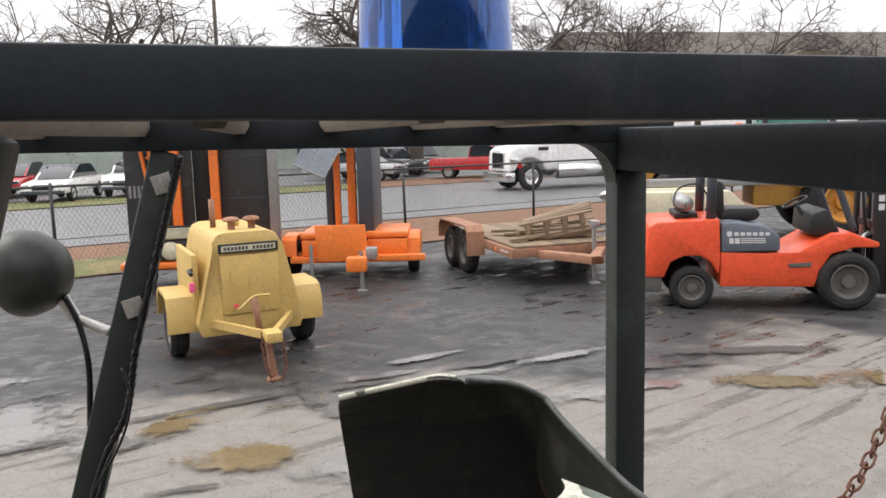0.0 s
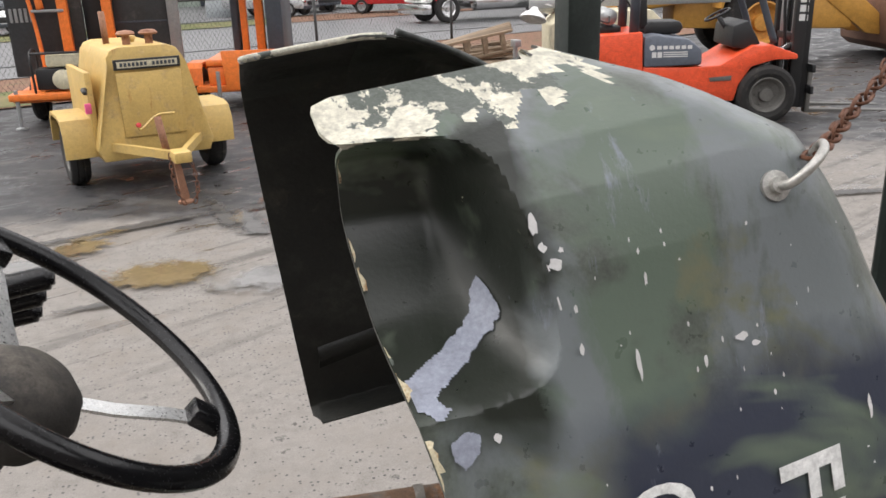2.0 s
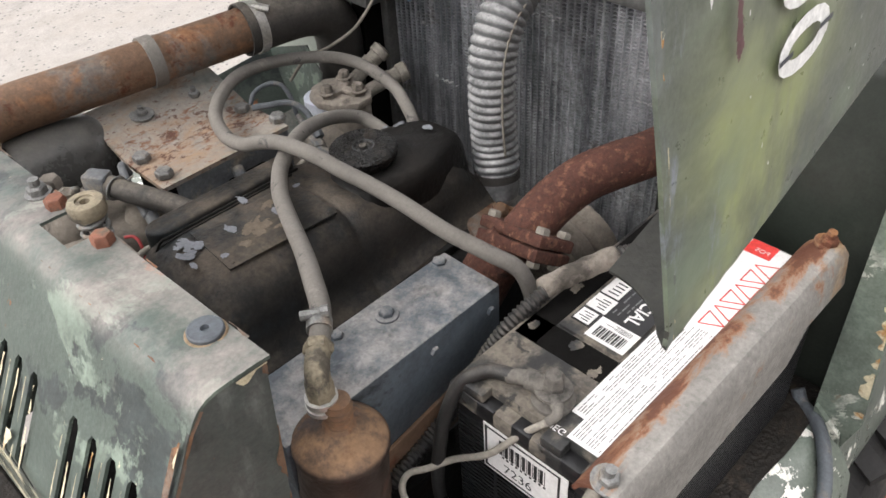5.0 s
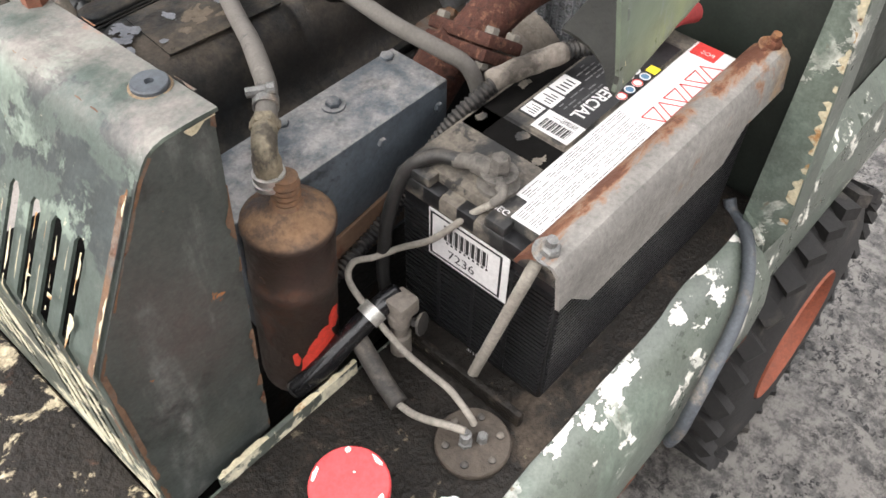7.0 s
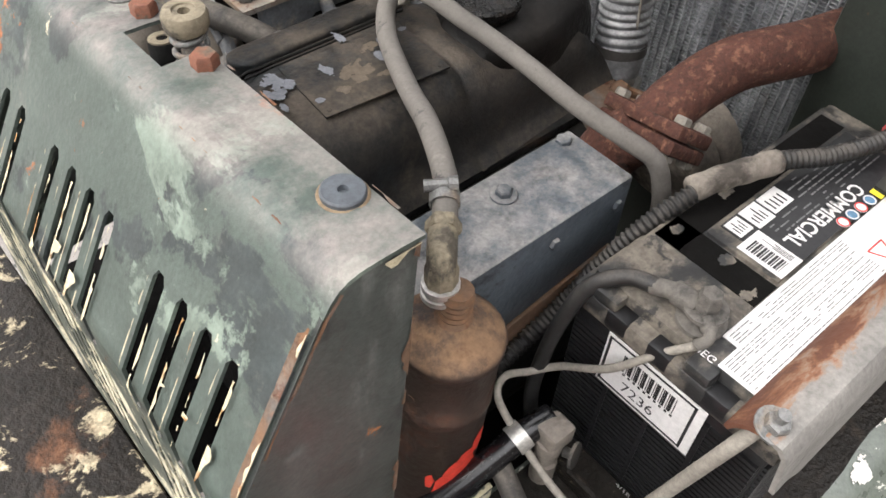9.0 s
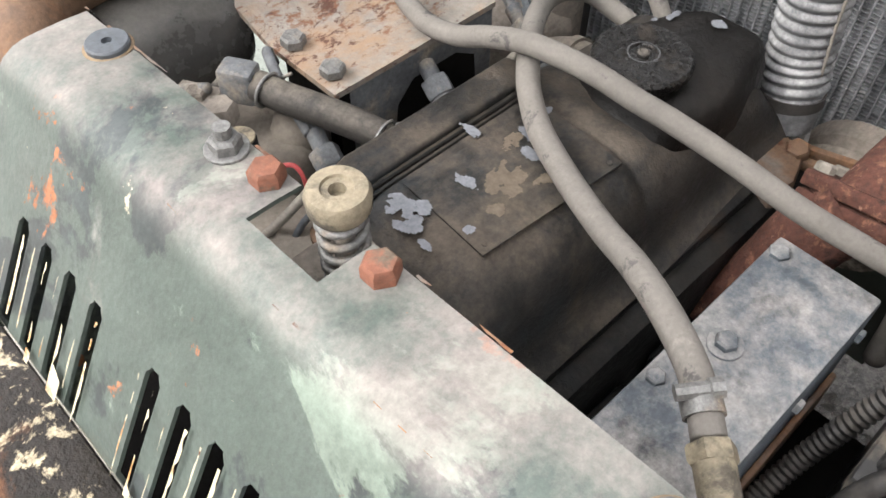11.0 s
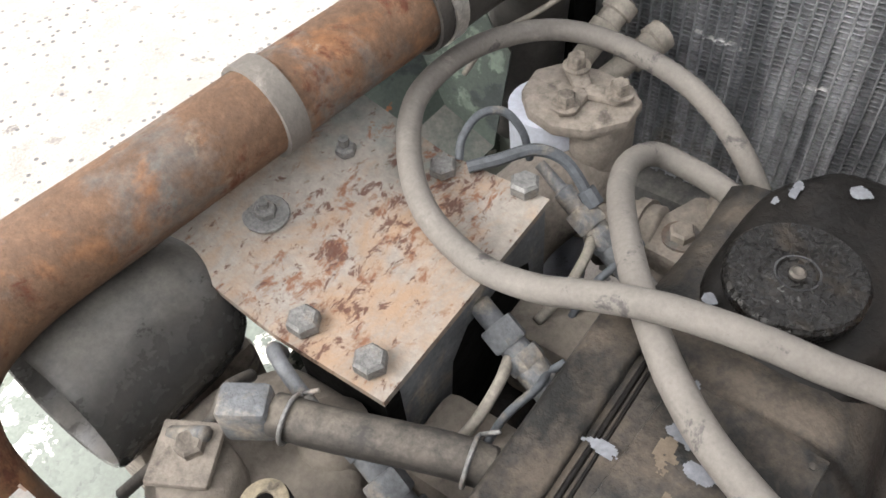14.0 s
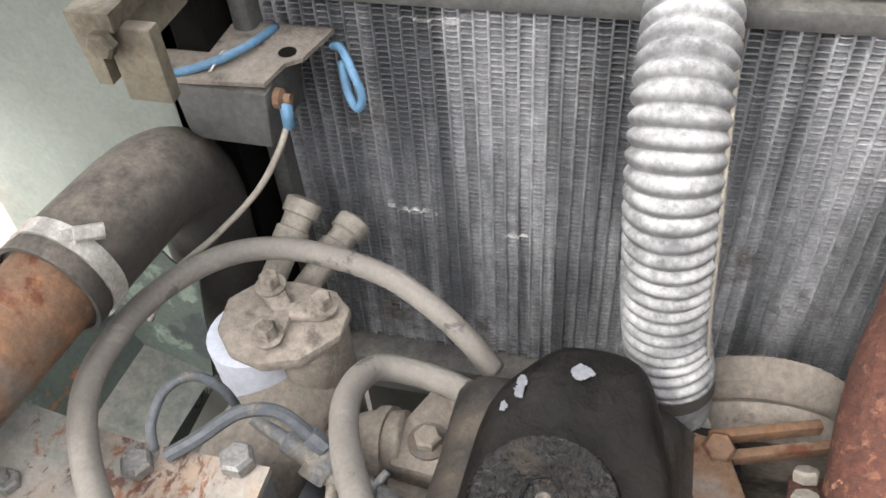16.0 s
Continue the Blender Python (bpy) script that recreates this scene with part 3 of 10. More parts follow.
def ribbon(name, parent, pts, side, lift, mats, w, seed, label="", cover=0.5, stepl=0.004, raw=False):
    """A worn, broken strip along an edge: it lies from the edge towards side, raised by lift."""
    line = [Vector(p) for p in pts] if raw else spline(pts, 6)
    side, lift = Vector(side), Vector(lift)
    out = [line[0]]
    for p, q in zip(line, line[1:]):
        k = max(1, int((q - p).length / stepl))
        out += [p.lerp(q, (i + 1) / k) for i in range(k)]
    bm = B()
    prev = None
    for i, q in enumerate(out):
        v = noise.noise((i * stepl * 38, seed * 7.3, 1.7)) + 0.6 * noise.noise((i * stepl * 130, seed * 3.1, 4.4))
        g = v * 0.75 + (cover - 0.45)
        a = max(0.0, min(1.0, g * 2.2))
        cur = None
        if a > 0.02:
            cur = (bm.verts.new(q + lift), bm.verts.new(q + lift + side * w * a))
            if prev:
                bm.faces.new((prev[0], cur[0], cur[1], prev[1]))
        prev = cur
    bmesh.ops.delete(bm, geom=[v for v in bm.verts if not v.link_faces], context="VERTS")
    return part(name, bm, mats, parent, label, kind="stuff")


def lerp_table(tab, x):
    if x <= tab[0][0]:
        return tab[0][1]
    for (a, p), (b, q) in zip(tab, tab[1:]):
        if x <= b:
            return p + (q - p) * (x - a) / (b - a)
    return tab[-1][1]


def step(lo, hi, x):
    t = min(1.0, max(0.0, (x - lo) / (hi - lo)))
    return t * t * (3 - 2 * t)


# ---- ground ----
def ground_material():
    m = bpy.data.materials.new("wet_yard_ground")
    m.use_nodes = True
    nt = m.node_tree
    b = nt.nodes["Principled BSDF"]
    co = nt.nodes.new("ShaderNodeTexCoord").outputs["Object"]
    n1 = noise_of(nt, co, 0.42, 8, 0.62)
    n2 = noise_of(nt, co, 2.6, 8, 0.68)
    n3 = noise_of(nt, co, 46, 3, 0.6)
    n4 = noise_of(nt, co, 9, 6, 0.7)
    sep = nt.nodes.new("ShaderNodeSeparateXYZ")
    nt.links.new(co, sep.inputs[0])
    far = ramp(nt, sep.outputs["Y"], 6.0, 8.6)
    add = nt.nodes.new("ShaderNodeMath")
    add.operation = "ADD"
    nt.links.new(far, add.inputs[0])
    nt.links.new(ramp(nt, n1, 0.3, 0.7, -0.55, 0.55), add.inputs[1])
    asphalt = ramp(nt, add.outputs[0], 0.35, 0.7)
    # wheel tracks drawn out along the way the machines drive
    mp = nt.nodes.new("ShaderNodeMapping")
    mp.inputs["Rotation"].default_value = (0, 0, radians(-24))
    nt.links.new(co, mp.inputs[0])
    tracks = noise_of(nt, mp.outputs[0], 1.6, 7, 0.6, (0.35, 3.2, 1), 0.2)
    mp2 = nt.nodes.new("ShaderNodeMapping")
    mp2.inputs["Rotation"].default_value = (0, 0, radians(38))
    nt.links.new(co, mp2.inputs[0])
    tracks2 = noise_of(nt, mp2.outputs[0], 1.3, 7, 0.6, (0.35, 3.0, 1), 0.2)
    n5 = noise_of(nt, co, 150, 4, 0.7)
    grit = mix_rgb(nt, ramp(nt, mix_val(nt, 0.55, n4, n5), 0.36, 0.64), (0.125, 0.113, 0.101), (0.235, 0.217, 0.198))
    mud = mix_rgb(nt, times(nt, ramp(nt, n2, 0.46, 0.62), 0.7), grit, (0.155, 0.135, 0.114))
    mud = mix_rgb(nt, times(nt, times(nt, ramp(nt, tracks, 0.53, 0.60), 0.75), ramp(nt, sep.outputs["Y"], 3.6, 5.6)), mud, (0.07, 0.064, 0.056))
    tar = mix_rgb(nt, ramp(nt, n3, 0.3, 0.7), (0.013, 0.013, 0.0145), (0.045, 0.045, 0.047))
    tar = mix_rgb(nt, times(nt, ramp(nt, tracks2, 0.55, 0.68), 0.45), tar, (0.125, 0.118, 0.108))
    col = mix_rgb(nt, asphalt, mud, tar)
    rim = times(nt, ramp(nt, n4, 0.60, 0.66), ramp(nt, n1, 0.42, 0.56))
    col = mix_rgb(nt, times(nt, rim, 0.85), col, (0.040, 0.036, 0.032))
    vor = nt.nodes.new("ShaderNodeTexVoronoi")
    vor.inputs["Scale"].default_value = 44.0
    nt.links.new(co, vor.inputs["Vector"])
    vn = nt.nodes.new("ShaderNodeSeparateColor")
    nt.links.new(vor.outputs["Color"], vn.inputs[0])
    peb = times(nt, ramp(nt, vor.outputs["Distance"], 0.34, 0.24), ramp(nt, vn.outputs[0], 0.70, 0.76))
    peb = times(nt, peb, ramp(nt, n4, 0.38, 0.46))
    col = mix_rgb(nt, times(nt, peb, 0.9), col, (0.030, 0.029, 0.030))
    nt.links.new(col, b.inputs["Base Color"])
    wet = ramp(nt, n2, 0.40, 0.56)
    pool = times(nt, ramp(nt, tracks, 0.52, 0.58), ramp(nt, n2, 0.50, 0.56))
    ro = mix_val(nt, times(nt, wet, ramp(nt, n1, 0.35, 0.6)), 0.75, 0.30)
    ro = mix_val(nt, times(nt, pool, ramp(nt, sep.outputs["Y"], 4.0, 5.5)), ro, 0.09)
    nt.links.new(ro, b.inputs["Roughness"])
    bp = nt.nodes.new("ShaderNodeBump")
    bp.inputs["Strength"].default_value, bp.inputs["Distance"].default_value = 0.4, 0.012
    nt.links.new(mix_val(nt, 0.6, n3, n4), bp.inputs["Height"])
    nt.links.new(bp.outputs[0], b.inputs["Normal"])
    return m


M["ground"] = ground_material()
bm = B()
xs = [-900, -300, -100, -50, -30] + [-20 + k for k in range(44)] + [30, 50, 100, 300, 900]
ys = [-900, -300, -60, -20] + [-10 + k for k in range(32)] + [26, 40, 80, 200, 500, 1500]
sheet(bm, [[(x, y, 0.018 * noise.noise((x * 0.4, y * 0.4, 0.0)) if -20 <= x <= 23 and -10 <= y <= 20 else 0.0) for x in xs] for y in ys])
bmesh.ops.recalc_face_normals(bm, faces=bm.faces)
if bm.faces[0].normal.z < 0:
    bmesh.ops.reverse_faces(bm, faces=bm.faces)
whole("ground", bm, M["ground"], "wet grey gravel and dark asphalt yard with muddy patches", "ground", kind="structure", deg=60)


# ---- the forklift that is filmed: body ----
truck = thing("forklift_truck", (0.2, CY, 0), "olive green military forklift with its engine hood tipped up", "forklift")

# tank and side members
def side_profile(s):
    near = [(0.785, 0.70), (0.785, 0.738), (0.60, 0.74), (0.565, 0.735), (0.538, 0.715), (0.520, 0.685), (0.513, 0.64), (0.514, 0.572), (0.522, 0.566), (0.62, 0.566), (0.62, 0.70)]
    return near if s < 0 else [(2 * CY - y, z) for y, z in near]


bm = B()
prism(bm, side_profile(-1), "x", -0.06, 0.645)
part("side_tank", bm, [M["body"]], truck, "chipped green side tank with a rounded edge")
# flaked paint along the rounded shoulder
SH = [Vector((0, y, z)) for y, z in ((0.625, 0.74), (0.60, 0.74), (0.565, 0.735), (0.538, 0.715), (0.520, 0.685), (0.513, 0.64))]


def shoulder(x, s):
    for a, b in zip(SH, SH[1:]):
        l = (b - a).length
        if s <= l or b is SH[-1]:
            n = Vector((0, (b - a).z, -(b - a).y)).normalized()
            return Vector((x, 0, 0)) + a.lerp(b, min(1, s / l)) + n * (0.0011 if n.z > 0 or n.y < 0 else -0.0011)
        s -= l


bm = B()
cell = 0.0017
for i in range(352):
    x = 0.03 + cell * i
    for k in range(76):
        s = 0.012 + cell * k
        v = noise.fractal((x * 17, s * 26, 4.2), 0.6, 2.0, 5) + 0.45 * noise.noise((x * 5, s * 9, 1.0))
        if v > 0.30 + 5.0 * abs(s - 0.050) or v > 0.78 + 0.8 * abs(s - 0.06):
            bm.faces.new([bm.verts.new(shoulder(p, q)) for p, q in ((x, s), (x + cell, s), (x + cell, s + cell), (x, s + cell))])
bmesh.ops.remove_doubles(bm, verts=bm.verts, dist=0.0001)
part("bare_primer", bm, M["primer_white"], truck, "white primer where the green paint has flaked off", kind="stuff")
ribbon("worn_edge", truck, [(-0.055 + 0.05 * k, 0.5135, 0.572) for k in range(15)], (0, 0.02, 1), (0, -0.0008, 0), M["rust_red"], 0.010, 77, "rusty lower lip of the side", 0.7, raw=True)
bm = B()
prism(bm, side_profile(1), "x", -0.06, 0.71)
part("side_tank", bm, M["body"], truck)
bm = B()
sheet(bm, [[(x, y + 0.012 * noise.noise((x * 9, y * 9, 3)) * (y < 0.6), 0.7425) for y in (0.578, 0.59, 0.62, 0.66, 0.70, 0.74, 0.78)] for x in [-0.055 + 0.03 * k for k in range(26)]])
part("tank_top", bm, M["tank"], truck, "oily brown dirt-covered tank top", thick=0.002)
bm = B()
box(bm, (-0.01, 0.779, 0.70), (0.17, 0.785, 0.762), 0.001)
part("edge_strip", bm, M["louvre_low"], truck, "chipped upright edge of the tank")
bm = B()
box(bm, (-1.15, 0.50, 0.66), (-0.058, 2 * CY - 0.50, 0.724), 0.006)
part("floor_plate", bm, M["deck"], truck, "dirty floor plate with worn cream paint")
bm = B()
box(bm, (-0.9, 0.56, 0.725), (-0.22, 1.1, 0.733), 0.003)
part("floor_mat", bm, M["black_void"], truck, "black rubber floor mat")
bm = B()
bolt(bm, (-0.093, 0.83, 0.725), (0, 0, 1), 0.011, 0.01, 0.02)
part("floor_bolt", bm, M["steel"], truck)
# near-black sheet that paints the deep shade at the bay's bottom
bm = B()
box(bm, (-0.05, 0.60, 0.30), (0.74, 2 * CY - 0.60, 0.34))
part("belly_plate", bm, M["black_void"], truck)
# rear counterweight and its front flanges
bm = B()
prism(bm, [(0.70, 0.58), (0.70, 1.16), (0.78, 1.20), (1.45, 1.16), (1.62, 0.9), (1.62, 0.34), (1.25, 0.34), (1.22, 0.52), (1.12, 0.60)], "y", 0.585, 0.86)
bevel_all(bm, 0.012)
part("counterweight_side", bm, M["olive_dark"], truck, "dark green counterweight side")
bm = B()
prism(bm, [(0.70, 0.34), (0.70, 1.16), (0.78, 1.20), (1.45, 1.16), (1.62, 0.9), (1.62, 0.34), (1.25, 0.34), (1.22, 0.55), (1.08, 0.68), (0.86, 0.68), (0.74, 0.55), (0.72, 0.34)], "y", 2 * CY - 0.86, 2 * CY - 0.585)
bevel_all(bm, 0.012)
part("counterweight_side", bm, M["panel_pale"], truck, "pale grey-green dusty counterweight side")
bm = B()
prism(bm, [(0.86, 0.34), (0.86, 1.17), (1.45, 1.15), (1.6, 0.9), (1.6, 0.34)], "y", 0.862, 2 * CY - 0.862)
part("counterweight", bm, M["olive_dark"], truck)
bm = B()
prism(bm, [(0.545, 0.70), (0.53, 0.76), (0.56, 1.18), (0.585, 1.18), (0.585, 0.70)], "x", 0.655, 0.705)
part("corner_flange", bm, M["body"], truck, "pale green flange with a rusty chipped edge")
bm = B()
prism(bm, [(0.535, 0.59), (0.535, 0.66), (0.548, 0.73), (0.583, 0.76), (0.583, 0.59)], "x", 0.648, 1.5)
part("rear_fender", bm, M["body"], truck, "pale green rear fender with chipped paint")
ribbon("worn_edge", truck, [(0.6545, 0.5315 + 0.0715 * (z - 0.76), z) for z in [0.77 + 0.02 * k for k in range(21)]], (0, 1, 0), (-0.0006, 0, 0), M["yellowed"], 0.012, 83, "cream chipped flange edge", 0.6, raw=True)
# near rear wheel
def wheel_parts(parent, c, r, w, hubmat, lugs=26, rim=0.55, name="wheel", tread=0.018, side=-1, lug=0.065, lean=0.0):
    c = Vector(c)
    bm = B()
    lathe(bm, c - Vector((0, w / 2, 0)), (0, 1, 0), [(0.0, r * rim), (0.0, r * 0.80), (w * 0.08, r * 0.93), (w * 0.25, r * 0.985), (w * 0.75, r * 0.985), (w * 0.92, r * 0.93), (w, r * 0.80), (w, r * rim), (w * 0.5, r * rim * 0.98), (0.0, r * rim)], 36, True)
    lg = B()
    for k in range(lugs):
        a = 2 * math.pi * k / lugs
        for s in (-1, 1):
            m = Matrix.Translation(c) @ Matrix.Rotation(a + (0.5 * math.pi / lugs if s > 0 else 0), 4, "Y") @ Matrix.Translation((0, s * w * 0.25, r * 0.97)) @ Matrix.Rotation(s * 0.5, 4, "Z")
            box(lg, (-r * lug, -w * 0.27, -tread), (r * lug, w * 0.27, tread * 0.6), 0, m)
    t = part(name + "_tyre" if name != "wheel" else "wheel", bm, M["tyre"], parent, "black rubber tyre with worn lugs")
    part("tread", lg, M["tyre"], t, "worn rubber lugs", kind="stuff")
    bm = B()
    y0 = side * w / 2
    lathe(bm, c, (0, side, 0), [(-w * 0.3, r * rim), (w * 0.48, r * rim), (w * 0.52, r * rim * 0.97), (w * 0.46, r * rim * 0.88), (w * 0.2, r * rim * 0.80), (w * 0.16, r * rim * 0.40), (w * 0.34, r * rim * 0.34), (w * 0.36, 0)], 28, True)
    for k in range(6):
        a = 2 * math.pi * k / 6
        bolt(bm, c + Vector((math.cos(a) * r * rim * 0.58, side * w * 0.17, math.sin(a) * r * rim * 0.58)), (0, side, 0), r * 0.035, r * 0.05)
    part("rim", bm, hubmat, t)
    if lean:
        turn = Matrix.Rotation(lean, 4, "X")
        cl = c - BASE[parent]
        t.rotation_euler = (lean, 0, 0)
        t.location = cl - turn @ cl
    return t


wheel_parts(truck, (0.93, 0.585, 0.287), 0.287, 0.20, M["hub_red"], 30, rim=0.47, tread=0.014, lug=0.055, lean=-0.06)
wheel_parts(truck, (1.0, 2 * CY - 0.43, 0.30), 0.30, 0.17, M["hub_red"], 24, side=1)
wheel_parts(truck, (-1.0, 0.40, 0.38), 0.38, 0.22, M["hub_red"], 24)
wheel_parts(truck, (-1.0, 2 * CY - 0.40, 0.38), 0.38, 0.22, M["hub_red"], 24, side=1)

# canopy: four posts, two rails, cross bars, rear hoop
RY = (0.62, 1.66)
bm = B()
box(bm, (-0.62, RY[0] - 0.025, 2.362), (0.84, RY[0] + 0.025, 2.413), 0.004, Matrix.Translation((0, 0, 0)) @ Matrix.Rotation(0.02, 4, "Y"))
part("roof_rail", bm, M["rail"], truck, "blue-black steel roof rail")
bm = B()
box(bm, (-0.62, RY[1] - 0.03, 2.328), (0.84, RY[1] + 0.03, 2.385), 0.004, Matrix.Rotation(0.012, 4, "Y"))
part("roof_rail", bm, M["rail"], truck)
for x in (-0.39, -0.215, -0.035, 0.135, 0.31, 0.48, 0.65):
    bm = B()
    prism(bm, [(x - 0.019, 2.412), (x - 0.019, 2.372), (x - 0.010, 2.358), (x + 0.010, 2.358), (x + 0.019, 2.372), (x + 0.019, 2.412)], "y", 0.648, 1.628)
    part("roof_bar", bm, M["wood"], truck, "brown weathered roof bar")
bm = B()
box(bm, (-0.66, 0.60, 2.33), (-0.60, 1.68, 2.40), 0.006)
part("front_beam", bm, M["rail"], truck)
bm = B()
box(bm, (0.735, 0.60, 2.262), (0.808, 1.70, 2.352), 0.008)
part("rear_beam", bm, M["rail"], truck, "dark green rear canopy beam")
bm = B()
box(bm, (0.09, 0.82, 2.413), (0.31, 1.04, 2.419), 0.001)
part("beacon_plate", bm, M["rail"], truck)
for y, near in ((RY[1], False), (0.60, True)):
    bm = B()
    box(bm, (0.735, y - 0.03, 0.74), (0.808, y + 0.035, 2.261), 0.010)
    if not near:
        for z in (2.124, 2.03):
            lathe(bm, (0.772, y - 0.0302, z), (0, -1, 0), [(0, 0.004), (0.001, 0.004)], 10)
        p = part("rear_post", bm, M["post"], truck, "dark green rear canopy post")
        bm = B()
        arc = [(0.735 - 0.10 + 0.10 * math.cos(a), 2.235 + 0.09 * math.sin(a)) for a in (k * math.pi / 16 for k in range(9))] + [(0.60, 2.327), (0.735, 2.327)]
        prism(bm, arc, "y", y - 0.028, y + 0.03)
        part("gusset", bm, M["post"], truck)
# slanted front posts
def slant_post(y, x0, z0, x1, z1, w, d, name, label):
    bm = B()
    a, b = Vector((x0, y, z0)), Vector((x1, y, z1))
    u = (b - a).normalized()
    n = Vector((u.z, 0, -u.x))
    vs = []
    for q in (a, b):
        for su, sv in ((-1, -1), (1, -1), (1, 1), (-1, 1)):
            vs.append(bm.verts.new(q + n * su * w / 2 + Vector((0, sv * d / 2, 0))))
    for f in ((0, 1, 2, 3), (7, 6, 5, 4), (0, 4, 5, 1), (1, 5, 6, 2), (2, 6, 7, 3), (3, 7, 4, 0)):
        bm.faces.new([vs[k] for k in f])
    bmesh.ops.recalc_face_normals(bm, faces=bm.faces)
    bevel_all(bm, 0.006)
    return part(name, bm, M["post"], truck, label)


fp = slant_post(RY[1], -0.170, 2.327, -0.635, 0.74, 0.058, 0.05, "front_post", "dark green slanted front canopy post")
slant_post(0.60, -0.185, 2.36, -0.66, 0.73, 0.055, 0.05, "front_post", "")
for z, s in ((2.037, 1), (2.27, 0.8)):
    bm = B()
    x = -0.170 + (z - 2.327) * 0.293
    box(bm, (-0.018, -0.002, -0.018), (0.018, 0.002, 0.018), 0.001, Matrix.Translation((x + 0.005, RY[1] - 0.028, z)) @ Matrix.Rotation(-0.28, 4, "Y"))
    box(bm, (-0.003, -0.004, -0.016), (0.003, -0.001, 0.016), 0.001, Matrix.Translation((x + 0.002, RY[1] - 0.029, z)) @ Matrix.Rotation(-0.28, 4, "Y"))
    part("clip_plate", bm, M["zinc"], truck, "silver cable clip")
bm = B()
tube(bm, [(-0.145, 1.62, 2.32), (-0.175, 1.615, 2.22), (-0.21, 1.615, 2.10), (-0.25, 1.62, 1.96), (-0.275, 1.61, 1.84), (-0.335, 1.62, 1.72), (-0.395, 1.625, 1.5), (-0.475, 1.63, 1.2)], lambda s: 0.0075 + 0.0012 * math.sin(s * 900), 8, 24)
part("conduit", bm, M["black_gloss"], truck, "black corrugated conduit")
bm = B()
tube(bm, [(-0.275, 1.60, 1.93), (-0.262, 1.59, 1.87), (-0.285, 1.59, 1.79), (-0.34, 1.60, 1.70)], 0.003, 6)
part("loose_wire", bm, M["black_gloss"], truck)

# ---- hood, tipped up on end ----
XF = [(1.18, 0.243), (1.186, 0.229), (1.2, 0.232), (1.37, 0.204), (1.5, 0.183), (1.585, 0.170), (1.66, 0.157), (1.70, 0.147), (1.75, 0.141), (1.81, 0.136), (1.868, 0.134), (1.880, 0.119), (1.895, 0.117), (1.90, 0.126), (1.926, 0.328)]
XFR = [(1.137, 0.208), (1.895, 0.117), (1.90, 0.126), (1.926, 0.30)]
XB = [(1.18, 0.272), (1.208, 0.381), (1.248, 0.515), (1.312, 0.725), (1.34, 0.735), (1.45, 0.70), (1.65, 0.615), (1.776, 0.56), (1.86, 0.51), (1.90, 0.43), (1.926, 0.34)]
XBR = [(1.137, 0.22), (1.17, 0.55), (1.2, 0.735), (1.26, 0.745)] + XB[4:]
YL = [(1.18, 0.581), (1.33, 0.592), (1.5, 0.608), (1.6, 0.624), (1.65, 0.641), (1.70, 0.662), (1.78, 0.692), (1.82, 0.715), (1.85, 0.745), (1.87, 0.785), (1.885, 0.82), (1.90, 0.845), (1.94, 0.855)]


def hood_y(x, z, recess=True, xbt=XB):
    y = lerp_table(YL, z - 0.129 * max(0.0, x - 0.126) * step(1.72, 1.86, z))
    xb = lerp_table(xbt, z)
    d = min(0.07, max(0.0, 0.07 - (xb - x)))
    y += 0.07 - math.sqrt(0.07 ** 2 - d ** 2) if d > 0 else 0
    if recess:
        q = 0.136 + 0.19 * min(0.126, max(0.0, 1.874 - z))
        r = (max(0.0, (x - 0.098) / q) ** 7 + abs((z - 1.791 - 0.06 * (x - 0.19)) / 0.086) ** 7) ** (1 / 7)
        u = min(1.0, max(0.0, (1.0 - r) / (0.30 + 0.15 * step(1.80, 1.71, z))))
        y += (max(y, 0.835 - 0.085 * step(1.81, 1.70, z)) - y) * (1 - (1 - u) ** 2)
    return y


zs = sorted({1.18 + 0.746 * k / 150 for k in range(151)} | {1.312} | {1.66 + 0.0024 * k for k in range(98)})
NU, NM = 82, 40
CUT = [(0.0, 1.87), (0.08, 1.80), (0.5, 1.80), (0.78, 1.835), (0.92, 1.865), (1.0, 1.93)]


def hood_cols(z, tf, tb):
    xf = lerp_table(tf, z)
    xb = max(lerp_table(tb, z), xf + 0.006)
    xm = min(0.30, xf + (xb - xf) * 0.6)
    return [xf + (xm - xf) * k / 60 for k in range(60)] + [xm + (xb - xm) * k / 22 for k in range(23)]


def sill(k):
    return 1.3119 - 0.045 * step(0.0, 1.0, k / NM)


def back_pt(z, k):
    """A point of the back panel, kept between its sloping sill and its curved upper edge."""
    z = min(max(z, sill(k)), lerp_table(CUT, k / NM))
    zf = z - 0.043 * step(1.34, 1.18, z)
    xn, xf = lerp_table(XB, z), lerp_table(XBR, zf) - 0.088 * step(0.0, 0.7, k / NM) * step(1.9, 1.6, z)
    a = Vector((xn, hood_y(xn, z), z))
    return a.lerp(Vector((xf, 2 * CY - hood_y(lerp_table(XBR, zf), zf, False, XBR) + 0.02, zf - 0.022 * step(1.6, 1.88, z))), k / NM)


rows_l = []
for z in zs:
    row = [Vector((x, hood_y(x, z), z)) for x in hood_cols(z, XF, XB)]
    zf = z - 0.043 * step(1.34, 1.18, z)
    far = [Vector((x, 2 * CY - hood_y(x, zf, False, XBR) + 0.02, zf - 0.022 * step(1.6, 1.88, z))) for x in hood_cols(zf, XFR, XBR)]
    mid = [back_pt(z, k) for k in range(1, NM)]
    rows_l.append(row + mid + far[::-1])
bm = B()
